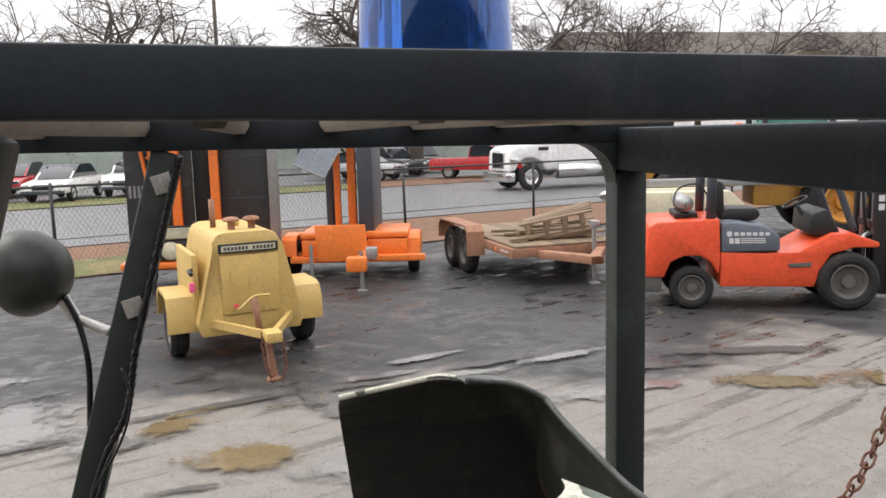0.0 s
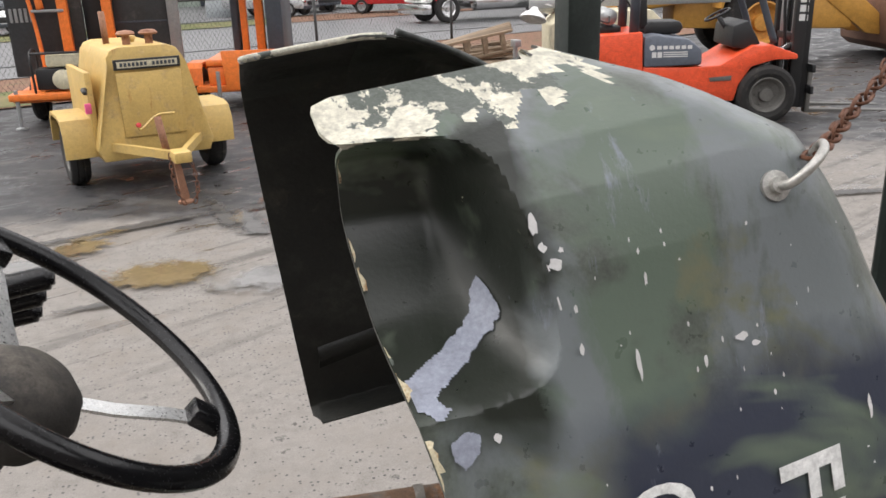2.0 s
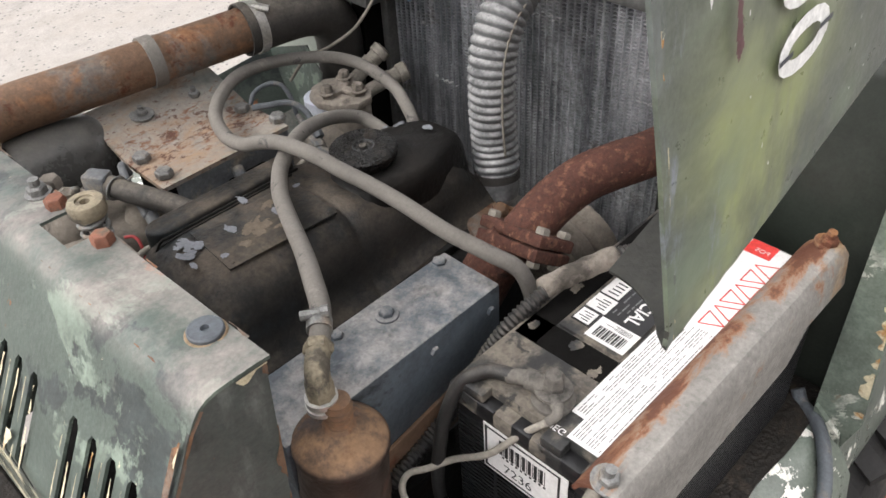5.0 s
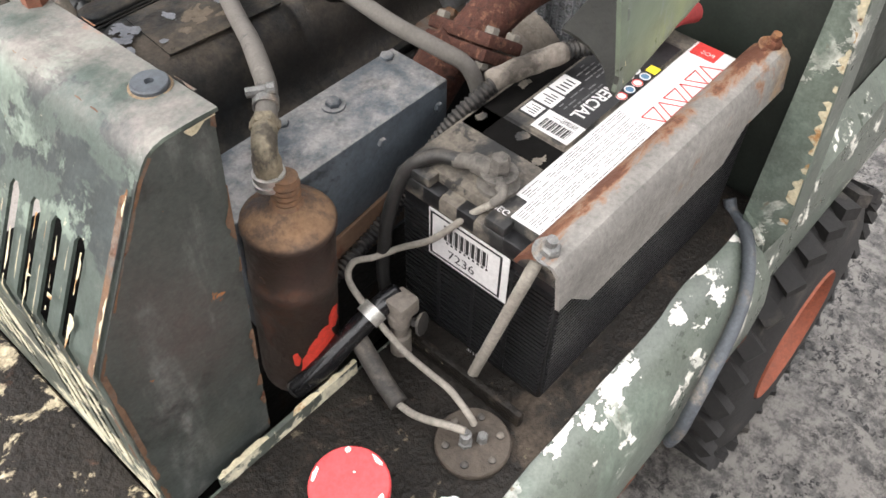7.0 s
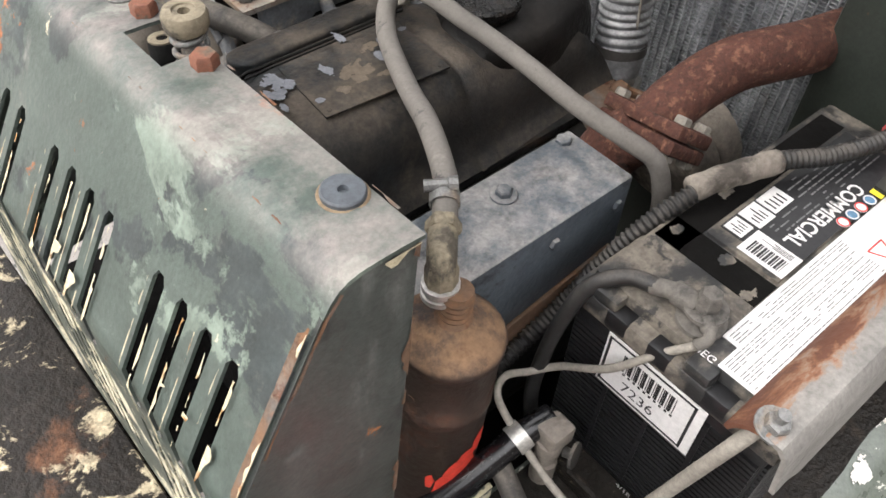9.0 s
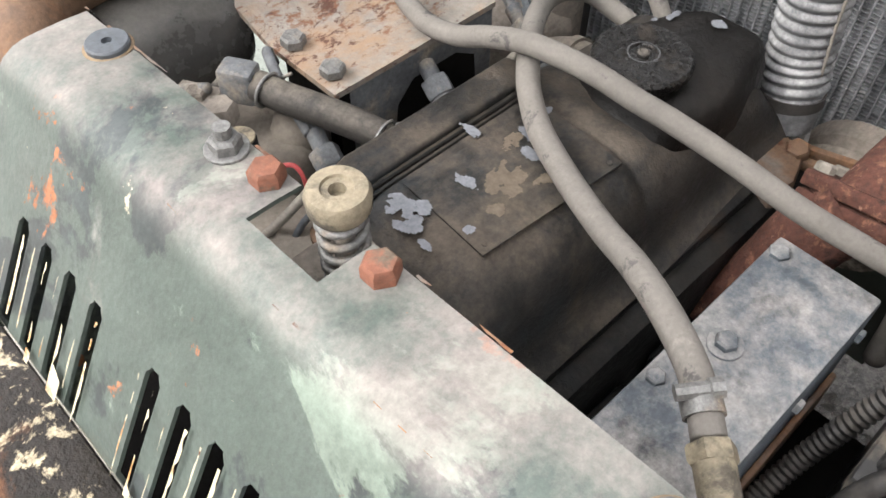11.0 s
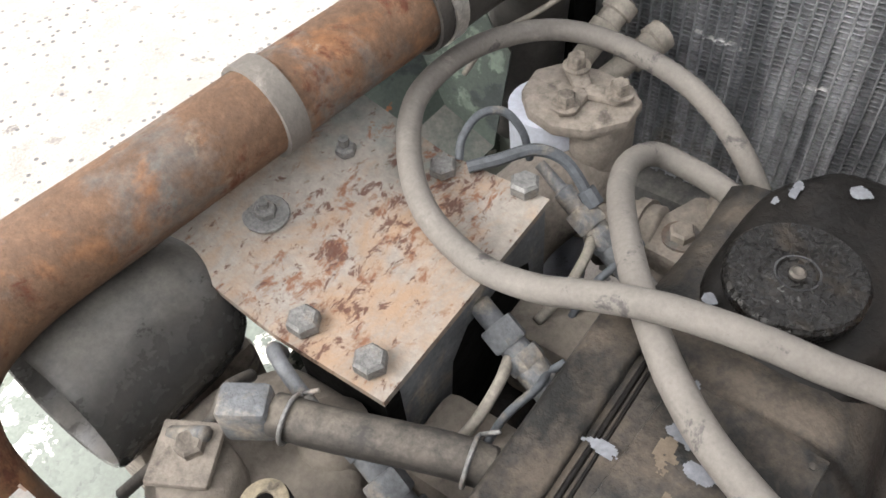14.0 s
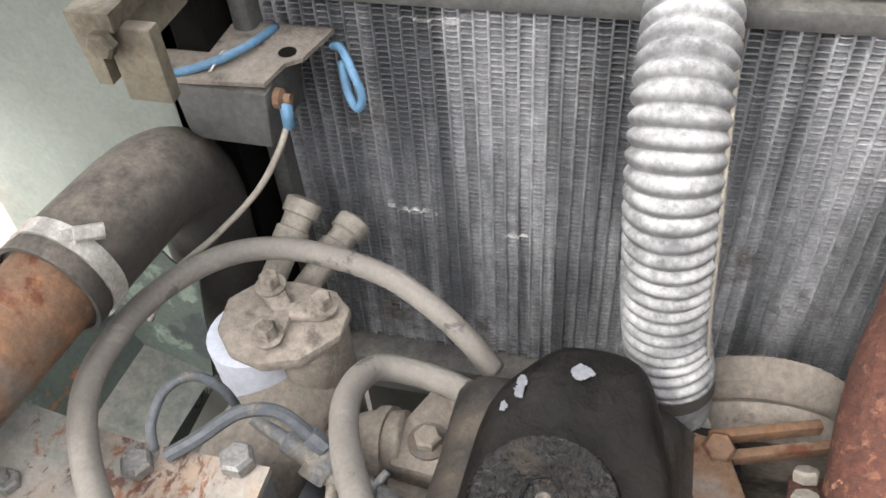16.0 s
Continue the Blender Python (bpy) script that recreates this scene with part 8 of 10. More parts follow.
M["red_car"] = material("red_vehicle_paint", (0.45, 0.02, 0.025), 0.08, 1, 0.25, 0, 0.0, 40, coat=0.4)
M["dark_car"] = material("dark_vehicle_paint", (0.035, 0.037, 0.042), 0.1, 1, 0.25, 0, 0.0, 40, coat=0.4)
M["silver_car"] = material("silver_vehicle_paint", (0.40, 0.41, 0.42), 0.08, 1, 0.3, 0.3, 0.0, 40, coat=0.4)
M["chrome"] = material("polished_metal", (0.68, 0.68, 0.68), 0.06, 3, 0.16, 1.0, 0, 40)
M["window"] = glassy("dark_window_glass", (0.02, 0.025, 0.03), 0.05)
M["solar"] = material("solar_panel_cells", (0.16, 0.18, 0.21), 0.08, 3, 0.25, 0, 0, 40)
M["rust_trailer"] = material("rusty_pink_trailer_paint", (0.30, 0.15, 0.09), 0.3, 4, 0.75, 0, 0.15, 50, layers=[((0.16, 0.06, 0.03), 5, 0.55, 0.68, 0.9, 0)])
M["plank"] = material("weathered_planks", (0.20, 0.145, 0.095), 0.3, 5, 0.85, 0, 0.25, 60, random=0.25, stretch=(0.4, 3, 3))
M["rim_grey"] = material("grey_wheel_rim", (0.13, 0.125, 0.115), 0.25, 8, 0.6, 0.2, 0.1, 60)
M["rim_yellow"] = material("yellow_wheel_rim", (0.55, 0.26, 0.05), 0.2, 4, 0.6, 0, 0.1, 40)
M["galv"] = material("galvanised_steel", (0.34, 0.35, 0.35), 0.15, 8, 0.45, 0.6, 0.1, 60)
M["fence"] = material("dark_fence_wire", (0.045, 0.045, 0.045), 0.2, 3, 0.6, 0.3, 0)
M["road"] = material("wet_grey_asphalt", (0.135, 0.135, 0.138), 0.15, 0.6, 0.42, 0, 0.1, 30)
M["grass"] = material("winter_grass", (0.10, 0.115, 0.035), 0.4, 2, 0.95, 0, 0.6, 20, layers=[((0.20, 0.16, 0.07), 1.2, 0.48, 0.62, 0.95, 0)])
M["leaves"] = material("fallen_brown_leaves", (0.165, 0.085, 0.05), 0.45, 5, 0.95, 0, 0.7, 16, layers=[((0.10, 0.10, 0.04), 1.5, 0.55, 0.68, 0.95, 0)])
M["wall_green"] = material("pale_green_cladding", (0.345, 0.40, 0.345), 0.06, 0.15, 0.7, 0, 0.02, 8, layers=[((0.26, 0.29, 0.26), 0.12, 0.55, 0.75, 0.8, 0)])
M["roof_brown"] = material("brown_roofing", (0.085, 0.07, 0.06), 0.15, 0.4, 0.85, 0, 0.1, 6)
M["bark"] = material("wet_bark", (0.085, 0.07, 0.06), 0.35, 3, 0.9, 0, 0.4, 20)
M["bucket"] = material("rusty_steel_bucket", (0.14, 0.075, 0.05), 0.3, 3, 0.7, 0.2, 0.1, 30)
M["grey_box"] = material("light_grey_box", (0.42, 0.45, 0.46), 0.06, 1, 0.5, 0, 0)
M["pinkflag"] = material("pink_tape", (0.8, 0.12, 0.30), 0.1, 9, 0.6, 0, 0)


def local(name, m, label, category, group="", kind=""):
    """A thing whose parts are built round its own origin."""
    ob = tagged(new(name), label, category, group, kind)
    ob.matrix_basis = m
    BASE[ob] = Vector((0, 0, 0))
    return ob


def lbox(name, parent, lo, hi, mat, bevel=0.02, label="", m=None, seg=2):
    bm = B()
    box(bm, lo, hi, bevel, m, seg)
    return part(name, bm, mat, parent, label)


def lprism(name, parent, poly, axis, a, b, mat, bevel=0.02, label="", seg=2):
    bm = B()
    prism(bm, poly, axis, a, b)
    if bevel:
        bevel_all(bm, bevel, seg)
    return part(name, bm, mat, parent, label)


def ltube(name, parent, pts, r, mat, label="", sides=10):
    bm = B()
    tube(bm, pts, r, sides)
    return part(name, bm, mat, parent, label)


def wheel(parent, c, r, w, axis, rim_mat, rim=0.55, name="wheel"):
    """axis: the way the outer side faces."""
    c, ax = Vector(c), Vector(axis).normalized()
    bm = B()
    lathe(bm, c - ax * w / 2, ax, [(w * 0.1, r * rim), (0.0, r * 0.74), (w * 0.03, r * 0.88), (w * 0.16, r * 0.97), (w * 0.3, r), (w * 0.36, r * 0.98), (w * 0.42, r), (w * 0.58, r), (w * 0.64, r * 0.98), (w * 0.7, r), (w * 0.84, r * 0.97), (w * 0.97, r * 0.88), (w, r * 0.74), (w * 0.9, r * rim)], 32, True)
    t = part(name, bm, M["tyre"], parent, "black rubber tyre")
    bm = B()
    lathe(bm, c, ax, [(-w * 0.4, r * rim), (w * 0.40, r * rim * 1.02), (w * 0.43, r * rim * 0.95), (w * 0.36, r * rim * 0.86), (w * 0.15, r * rim * 0.78), (w * 0.10, r * rim * 0.42), (w * 0.30, r * rim * 0.36), (w * 0.33, 0)], 24, True)
    u, v = basis(ax)
    for k in range(6):
        a = 2 * math.pi * k / 6
        bolt(bm, c + ax * w * 0.12 + (math.cos(a) * u + math.sin(a) * v) * r * rim * 0.6, ax, r * 0.035, r * 0.05)
    part("rim", bm, rim_mat, t)
    return t


# puddles and mud
def pool_material(name, base, rough, cover, soft=0.14, bump=0.0, fine=20, grain=0.15):
    """A thin film that thins out raggedly towards the rim of its sheet."""
    m = material(name, base, 0.25, 2.0, rough, 0, bump, fine, grain=grain)
    nt = m.node_tree
    b, out = nt.nodes["Principled BSDF"], nt.nodes["Material Output"]
    tc = nt.nodes.new("ShaderNodeTexCoord")
    mp = nt.nodes.new("ShaderNodeMapping")
    mp.inputs["Location"].default_value = (-0.5, -0.5, 0)
    nt.links.new(tc.outputs["Generated"], mp.inputs[0])
    fl = nt.nodes.new("ShaderNodeVectorMath")
    fl.operation = "MULTIPLY"
    fl.inputs[1].default_value = (2, 2, 0)
    nt.links.new(mp.outputs[0], fl.inputs[0])
    ln = nt.nodes.new("ShaderNodeVectorMath")
    ln.operation = "LENGTH"
    nt.links.new(fl.outputs[0], ln.inputs[0])
    pos = nt.nodes.new("ShaderNodeNewGeometry").outputs["Position"]
    n = mix_val(nt, 0.35, noise_of(nt, pos, 2.4, 8, 0.68), noise_of(nt, pos, 14, 6, 0.7))
    ad = nt.nodes.new("ShaderNodeMath")
    ad.operation = "MULTIPLY_ADD"
    nt.links.new(n, ad.inputs[0])
    ad.inputs[1].default_value = 3.2
    nt.links.new(ln.outputs["Value"], ad.inputs[2])
    f = ramp(nt, ad.outputs[0], cover + soft, cover)
    tr = nt.nodes.new("ShaderNodeBsdfTransparent")
    mx = nt.nodes.new("ShaderNodeMixShader")
    nt.links.new(f, mx.inputs[0])
    nt.links.new(tr.outputs[0], mx.inputs[1])
    nt.links.new(b.outputs[0], mx.inputs[2])
    nt.links.new(mx.outputs[0], out.inputs[0])
    return m


M["puddle"] = pool_material("muddy_puddle_water", (0.15, 0.115, 0.065), 0.06, 2.02, 0.30)
M["puddle_clear"] = pool_material("thin_clear_water", (0.13, 0.125, 0.118), 0.05, 2.0, 0.4)
M["wet_tar"] = pool_material("wet_dark_asphalt", (0.075, 0.072, 0.068), 0.18, 2.4, 0.2, 1.0, 38, 0.8)


def gritty(m):
    """Dark crumbs and pale dried mud over the wet asphalt, with a coarse relief."""
    nt = m.node_tree
    b = nt.nodes["Principled BSDF"]
    pos = nt.nodes.new("ShaderNodeNewGeometry").outputs["Position"]
    col = b.inputs["Base Color"].links[0].from_socket
    lumps = noise_of(nt, pos, 26, 8, 0.75)
    col = mix_rgb(nt, ramp(nt, lumps, 0.42, 0.56), col, (0.225, 0.21, 0.192))
    col = mix_rgb(nt, times(nt, ramp(nt, noise_of(nt, pos, 60, 6, 0.75, None, 0.5), 0.53, 0.57), ramp(nt, noise_of(nt, pos, 5, 4, 0.6), 0.42, 0.54)), col, (0.014, 0.014, 0.015))
    nt.links.new(col, b.inputs["Base Color"])
    bp = nt.nodes.new("ShaderNodeBump")
    bp.inputs["Strength"].default_value, bp.inputs["Distance"].default_value = 0.9, 0.03
    nt.links.new(mix_val(nt, 0.4, lumps, noise_of(nt, pos, 90, 5, 0.7)), bp.inputs["Height"])
    nt.links.new(bp.outputs[0], b.inputs["Normal"])


gritty(M["wet_tar"])
M["mud"] = pool_material("dark_mud", (0.045, 0.042, 0.039), 0.5, 2.02, 0.4, 0.4)


def pool(name, c, rx, ry, z, mat, label, turn=0.0):
    bm = B()
    sheet(bm, [[(u * rx, v * ry, 0) for u in (-1, -0.5, 0, 0.5, 1)] for v in (-1, 0, 1)])
    bmesh.ops.recalc_face_normals(bm, faces=bm.faces)
    if bm.faces[:][0].normal.z < 0:
        bmesh.ops.reverse_faces(bm, faces=bm.faces)
    ob = whole(name, bm, mat, label, "puddle" if "puddle" in name else "mud", kind="structure")
    ob.location, ob.rotation_euler = (c[0], c[1], z), (0, 0, turn)
    ob.visible_shadow = False
    return ob


for k, (x, y, rx, ry, tn) in enumerate(((-0.21, 5.98, 0.62, 0.40, -0.2), (-0.85, 6.85, 0.42, 0.28, 0.5), (4.52, 6.50, 0.85, 0.32, -0.3), (5.42, 6.35, 0.45, 0.36, 0.0), (-0.75, 7.15, 0.35, 0.14, 0.3))):
    pool("puddle", (x, y), rx, ry, 0.025, M["puddle"], "shallow brown muddy puddle on the yard", tn)
for k, (x, y, rx, ry, tn) in enumerate(((-2.15, 7.2, 0.75, 0.9, 0.2), (-1.25, 6.55, 0.42, 0.3, 0.0), (0.45, 5.65, 0.5, 0.35, 0.0), (2.68, 6.62, 0.5, 0.2, 0.1), (3.38, 6.72, 0.45, 0.14, 0.0), (0.52, 7.0, 0.16, 0.5, 0.12), (1.9, 7.6, 0.7, 0.16, 0.1), (0.95, 7.75, 0.6, 0.14, 0.2), (2.9, 7.9, 0.9, 0.12, 0.25), (-2.9, 8.6, 0.8, 0.3, 0.2), (1.6, 8.3, 0.8, 0.12, 0.35))):
    pool("puddle", (x, y), rx, ry, 0.024, M["puddle_clear"], "thin clear puddle reflecting the sky", tn)
pool("asphalt_patch", (1.9, -0.2), 2.6, 1.5, 0.0195, M["wet_tar"], "patch of wet dark asphalt beside the forklift")
for k, (x, y, rx, ry, tn) in enumerate(((0.30, 7.4, 0.12, 0.75, 0.12), (0.75, 7.55, 0.55, 0.10, 0.1), (-0.5, 7.3, 1.3, 0.09, 0.28), (-2.3, 8.0, 0.5, 0.12, 0.4), (2.2, 7.9, 0.7, 0.14, 0.2), (5.6, 5.8, 0.6, 0.10, -0.2), (-0.55, 5.55, 0.4, 0.08, 0.1), (-1.9, 6.7, 0.4, 0.1, 0.3), (3.6, 7.3, 0.9, 0.12, -0.1), (5.0, 7.5, 1.2, 0.2, -0.2))):
    pool("mud_patch", (x, y), rx, ry, 0.0215, M["mud"], "dark wet mud streak on the yard", tn)

# ---- yellow compressor trailer ----
yc = local("compressor_trailer", Matrix.Translation((-0.315, 9.455, 0)) @ Matrix.Rotation(radians(13.3), 4, "Z"), "faded yellow towed air compressor with rust streaks", "air compressor")
bm = B()
front = [(-0.52, 0.30), (0.52, 0.30), (0.565, 0.42), (0.375, 1.20), (0.36, 1.28), (0.315, 1.345), (0.23, 1.375), (-0.23, 1.375), (-0.315, 1.345), (-0.36, 1.28), (-0.375, 1.20), (-0.565, 0.42)]
prism(bm, front, "y", -0.62, 0.95)
for v in bm.verts:
    if v.co.y < 0 and v.co.z > 1.25:
        v.co.y += 0.10
bevel_all(bm, 0.012)
part("body", bm, M["yellow"], yc)
lprism("front_door", yc, [(-0.30, 0.52), (0.30, 0.52), (0.31, 1.14), (-0.31, 1.14)], "y", -0.642, -0.622, M["yellow"], 0.006)
lprism("side_door", yc, [(-0.45, 0.50), (0.70, 0.50), (0.70, 1.15), (-0.42, 1.15)], "x", -0.56, -0.50, M["yellow"], 0.01)
for s in (-1, 1):
    bm = B()
    prism(bm, [(-0.42, 0.33), (-0.42, 0.56), (-0.34, 0.70), (-0.2, 0.735), (0.25, 0.735), (0.40, 0.66), (0.46, 0.40), (0.43, 0.40), (0.36, 0.62), (0.24, 0.70), (-0.19, 0.70), (-0.31, 0.67), (-0.39, 0.55), (-0.39, 0.33)], "x", s * 0.55, s * 0.84)
    prism(bm, [(-0.42, 0.33), (-0.42, 0.56), (-0.34, 0.70), (-0.2, 0.735), (0.25, 0.735), (0.40, 0.66), (0.46, 0.40)], "x", s * 0.54, s * 0.56)
    part("fender", bm, M["yellow"], yc)
    wheel(yc, (s * 0.70, 0.0, 0.31), 0.31, 0.20, (s, 0, 0), M["rim_grey"])
lprism("name_plate", yc, [(-0.315, 1.165), (0.315, 1.165), (0.315, 1.265), (-0.315, 1.265)], "y", -0.640, -0.612, M["black"], 0.004, "black framed maker's plate")
lprism("plate_face", yc, [(-0.285, 1.185), (0.285, 1.185), (0.285, 1.245), (-0.285, 1.245)], "y", -0.644, -0.641, M["cream"], 0)
bm = B()
for k in range(14):
    if k != 7:
        box(bm, (-0.26 + 0.038 * k, -0.647, 1.197), (-0.26 + 0.038 * k + 0.026, -0.645, 1.233))
part("plate_print", bm, M["charcoal"], yc, kind="stuff")
for x in (-0.09, 0.13):
    bm = B()
    lathe(bm, (x, -0.25, 1.375), (0, 0, 1), [(0, 0.04), (0.09, 0.04), (0.09, 0.085), (0.105, 0.095), (0.13, 0.07), (0.14, 0)], 20)
    part("air_inlet_cap", bm, M["rust_trailer"], yc, "mushroom-shaped intake cap")
ltube("exhaust_stack", yc, [(-0.22, 0.1, 1.37), (-0.225, 0.1, 1.69)], 0.032, M["rust_trailer"], "rusty exhaust stack")
bm = B()
lathe(bm, (0.03, 0.1, 1.375), (0, 0, 1), [(0, 0.03), (0.03, 0.03), (0.03, 0.05), (0.06, 0.045), (0.065, 0)], 14)
part("filler_cap", bm, M["yellow"], yc)
ltube("side_handle", yc, [(-0.53, -0.35, 0.98), (-0.60, -0.5, 1.0), (-0.62, -0.75, 1.0)], 0.022, M["black"])
for s in (-1, 1):
    bm = B()
    prism(bm, [(s * 0.38, -0.62), (s * 0.44, -0.62), (s * 0.06, -1.42), (0.0, -1.42)], "z", 0.40, 0.48)
    part("drawbar", bm, M["yellow"], yc)
lprism("coupler", yc, [(-0.09, -1.62), (0.07, -1.62), (0.08, -1.38), (-0.08, -1.38)], "z", 0.40, 0.50, M["yellow"], 0.015)
ltube("jack_post", yc, [(-0.10, -1.2, 0.78), (-0.06, -1.22, 0.45)], 0.034, M["rust_trailer"], "rusty jack tube")
ltube("jack_handle", yc, [(-0.28, -1.2, 0.72), (-0.25, -1.2, 0.68), (-0.10, -1.2, 0.79), (0.06, -1.21, 0.80)], 0.012, M["yellow"])
bm = B()
lathe(bm, (-0.28, -1.2, 0.72), (0, -1, 0.2), [(0, 0.02), (0.05, 0.022), (0.055, 0)], 12)
part("handle_knob", bm, M["red_cap"], yc)
bm = B()
prism(bm, [(-0.07, 0.40), (-0.02, 0.40), (0.03, 0.06), (0.0, 0.02), (-0.04, 0.02)], "y", -1.50, -1.44)
lathe(bm, (-0.005, -1.47, 0.0), (0, 0, 1), [(0, 0.07), (0.02, 0.07), (0.04, 0.03)], 14)
part("stand_leg", bm, M["rust_trailer"], yc)
for s in (-1, 1):
    bm = B()
    for line in chain_links([(s * 0.08, -1.42, 0.44), (s * 0.10, -1.5, 0.30), (s * 0.09, -1.58, 0.14), (s * 0.05, -1.6, 0.03)], 0.05, 0.045, 0.016):
        tube(bm, line, 0.006, 5, raw=True, cap=False)
    part("safety_chain", bm, M["chain"], yc)
lbox("pink_flag", yc, (-0.60, -0.46, 0.76), (-0.54, -0.42, 0.86), M["pinkflag"], 0.008, "pink marker tape")

# ---- orange message-board trailer, folded ----
bt = local("message_board_trailer", Matrix.Translation((1.5, 14.1, 0)) @ Matrix.Rotation(radians(-13), 4, "Z"), "orange trailer with a solar panel and a folded dark board", "trailer")
for s in (-1, 1):
    bm = B()
    prism(bm, [(-0.4, 0.36), (-0.36, 0.62), (-0.26, 0.70), (0.26, 0.70), (0.36, 0.62), (0.4, 0.36), (0.37, 0.36), (0.33, 0.6), (0.24, 0.67), (-0.24, 0.67), (-0.33, 0.6), (-0.37, 0.36)], "x", s * 0.92, s * 1.16)
    prism(bm, [(-0.4, 0.36), (-0.36, 0.62), (-0.26, 0.70), (0.26, 0.70), (0.36, 0.62), (0.4, 0.36)], "x", s * 1.15, s * 1.165)
    part("fender", bm, M["orange"], bt)
    wheel(bt, (s * 1.03, 0, 0.31), 0.31, 0.19, (s, 0, 0), M["rim_grey"])
for x0, x1 in ((-0.82, -0.50), (0.28, 0.95)):
    bm = B()
    box(bm, (x0, -0.45, 0.36), (x1, 0.75, 0.64), 0.03)
    box(bm, (x0 - 0.02, -0.47, 0.645), (x1 + 0.02, 0.77, 0.76), 0.04)
    part("battery_box", bm, M["orange"], bt, "orange battery box with a lid")
lprism("front_lid", bt, [(-0.52, 0.30), (0.32, 0.30), (0.27, 0.90), (-0.56, 0.90)], "y", -0.66, -0.60, M["orange"], 0.01, "flat orange cover panel")
lbox("chassis", bt, (-1.0, -0.55, 0.26), (1.0, 0.9, 0.36), M["orange"], 0.015)
lbox("cross_member", bt, (0.4, -0.75, 0.30), (1.25, -0.60, 0.40), M["orange"], 0.01)
lprism("drawbar", bt, [(0.25, -0.6), (0.42, -0.6), (0.34, -1.9), (0.20, -1.9)], "z", 0.38, 0.50, M["orange"], 0.01)
lbox("coupler", bt, (0.12, -2.05, 0.34), (0.42, -1.85, 0.56), M["orange"], 0.03)
for x, y, h in ((0.32, -1.75, 0.62), (-0.62, -0.72, 0.6)):
    bm = B()
    tube(bm, [(x, y, h), (x, y, 0.05)], 0.032, 12)
    lathe(bm, (x, y, 0.0), (0, 0, 1), [(0, 0.08), (0.02, 0.08), (0.04, 0.03)], 14)
    part("jack_leg", bm, M["galv"], bt)
lbox("winch", bt, (0.38, -1.75, 0.48), (0.55, -1.55, 0.66), M["galv"], 0.02)
lbox("mast", bt, (-0.07, 0.0, 0.4), (0.07, 0.16, 2.98), M["orange"], 0.012, "orange lifting mast")
lbox("mast", bt, (-0.30, 0.02, 0.4), (-0.20, 0.14, 2.3), M["orange"], 0.012)
lbox("board", bt, (0.14, -0.35, 0.42), (0.40, 1.3, 2.58), M["charcoal"], 0.03, "slate grey folded message board")
lbox("board", bt, (-0.46, 0.1, 0.5), (-0.34, 1.2, 2.3), M["charcoal"], 0.03)
bm = B()
sm = Matrix.Translation((-0.32, -0.25, 2.36)) @ Matrix.Rotation(radians(-8), 4, "Z") @ Matrix.Rotation(radians(24), 4, "Y") @ Matrix.Rotation(radians(62), 4, "X")
box(bm, (-0.29, -0.72, -0.02), (0.29, 0.72, 0.02), 0.004, sm)
sp = part("solar_panel", bm, M["galv"], bt, "grey framed solar panel")
for i in range(2):
    for j in range(4):
        bm = B()
        box(bm, (-0.28 + 0.285 * i, -0.70 + 0.352 * j, 0.021), (-0.28 + 0.275 + 0.285 * i, -0.70 + 0.344 + 0.352 * j, 0.024), 0, sm)
        box(bm, (-0.28 + 0.285 * i, -0.70 + 0.352 * j, -0.024), (-0.28 + 0.275 + 0.285 * i, -0.70 + 0.344 + 0.352 * j, -0.021), 0, sm)
        part("cell", bm, M["solar"], sp)
ltube("panel_strut", bt, [(-0.05, 0.05, 2.0), (-0.25, -0.2, 2.3)], 0.02, M["black"])

# ---- orange light-board trailer with open boards ----
ab = local("arrow_board_trailer", Matrix.Translation((-0.85, 14.0, 0)) @ Matrix.Rotation(radians(-4), 4, "Z"), "tall orange trailer with raised dark boards and a tilted roof panel", "trailer")
lbox("chassis", ab, (-1.25, -0.7, 0.34), (1.1, 0.6, 0.46), M["orange"], 0.02)
for s in (-1, 1):
    wheel(ab, (s * 1.02, 0.0, 0.31), 0.31, 0.20, (s, 0, 0), M["rim_grey"])
    bm = B()
    prism(bm, [(-0.40, 0.40), (-0.30, 0.68), (0.30, 0.68), (0.4, 0.40)], "x", s * 0.92 - 0.14, s * 0.92 + 0.14)
    bevel_all(bm, 0.03)
    part("fender", bm, M["orange"], ab)
lbox("front_tray", ab, (-1.25, -0.95, 0.40), (-0.15, -0.45, 0.50), M["orange"], 0.02)
lbox("dark_board", ab, (-1.35, 0.25, 0.62), (-0.28, 0.33, 2.9), M["board"], 0.01, "dark weathered board panel")
lbox("dark_board", ab, (0.05, 0.25, 0.78), (0.95, 0.33, 2.9), M["board"], 0.01)
lbox("dark_board", ab, (-0.28, 0.36, 0.62), (0.06, 0.40, 2.9), M["black"], 0.01)
lbox("board_frame", ab, (0.95, 0.2, 0.62), (1.12, 0.36, 2.95), M["galv"], 0.012, "pale metal board edge")
for k, x in enumerate((-0.52, 0.10)):
    lbox("mast", ab, (x - 0.07, 0.02, 0.4), (x + 0.07, 0.18, 2.95), M["orange"], 0.01, "orange mast tube")
ltube("ram", ab, [(-0.92, 0.1, 2.9), (-0.88, 0.1, 2.1), (-0.83, 0.1, 1.6)], 0.055, M["orange"])
ltube("brace", ab, [(-1.15, 0.15, 2.8), (-0.95, 0.1, 1.5), (-0.88, 0.05, 0.5)], 0.03, M["orange"])
lbox("rung", ab, (-0.95, 0.0, 1.56), (-0.50, 0.04, 1.60), M["galv"], 0.005)
lbox("rung", ab, (-0.95, 0.0, 2.06), (-0.50, 0.04, 2.10), M["orange"], 0.005)
bm = B()
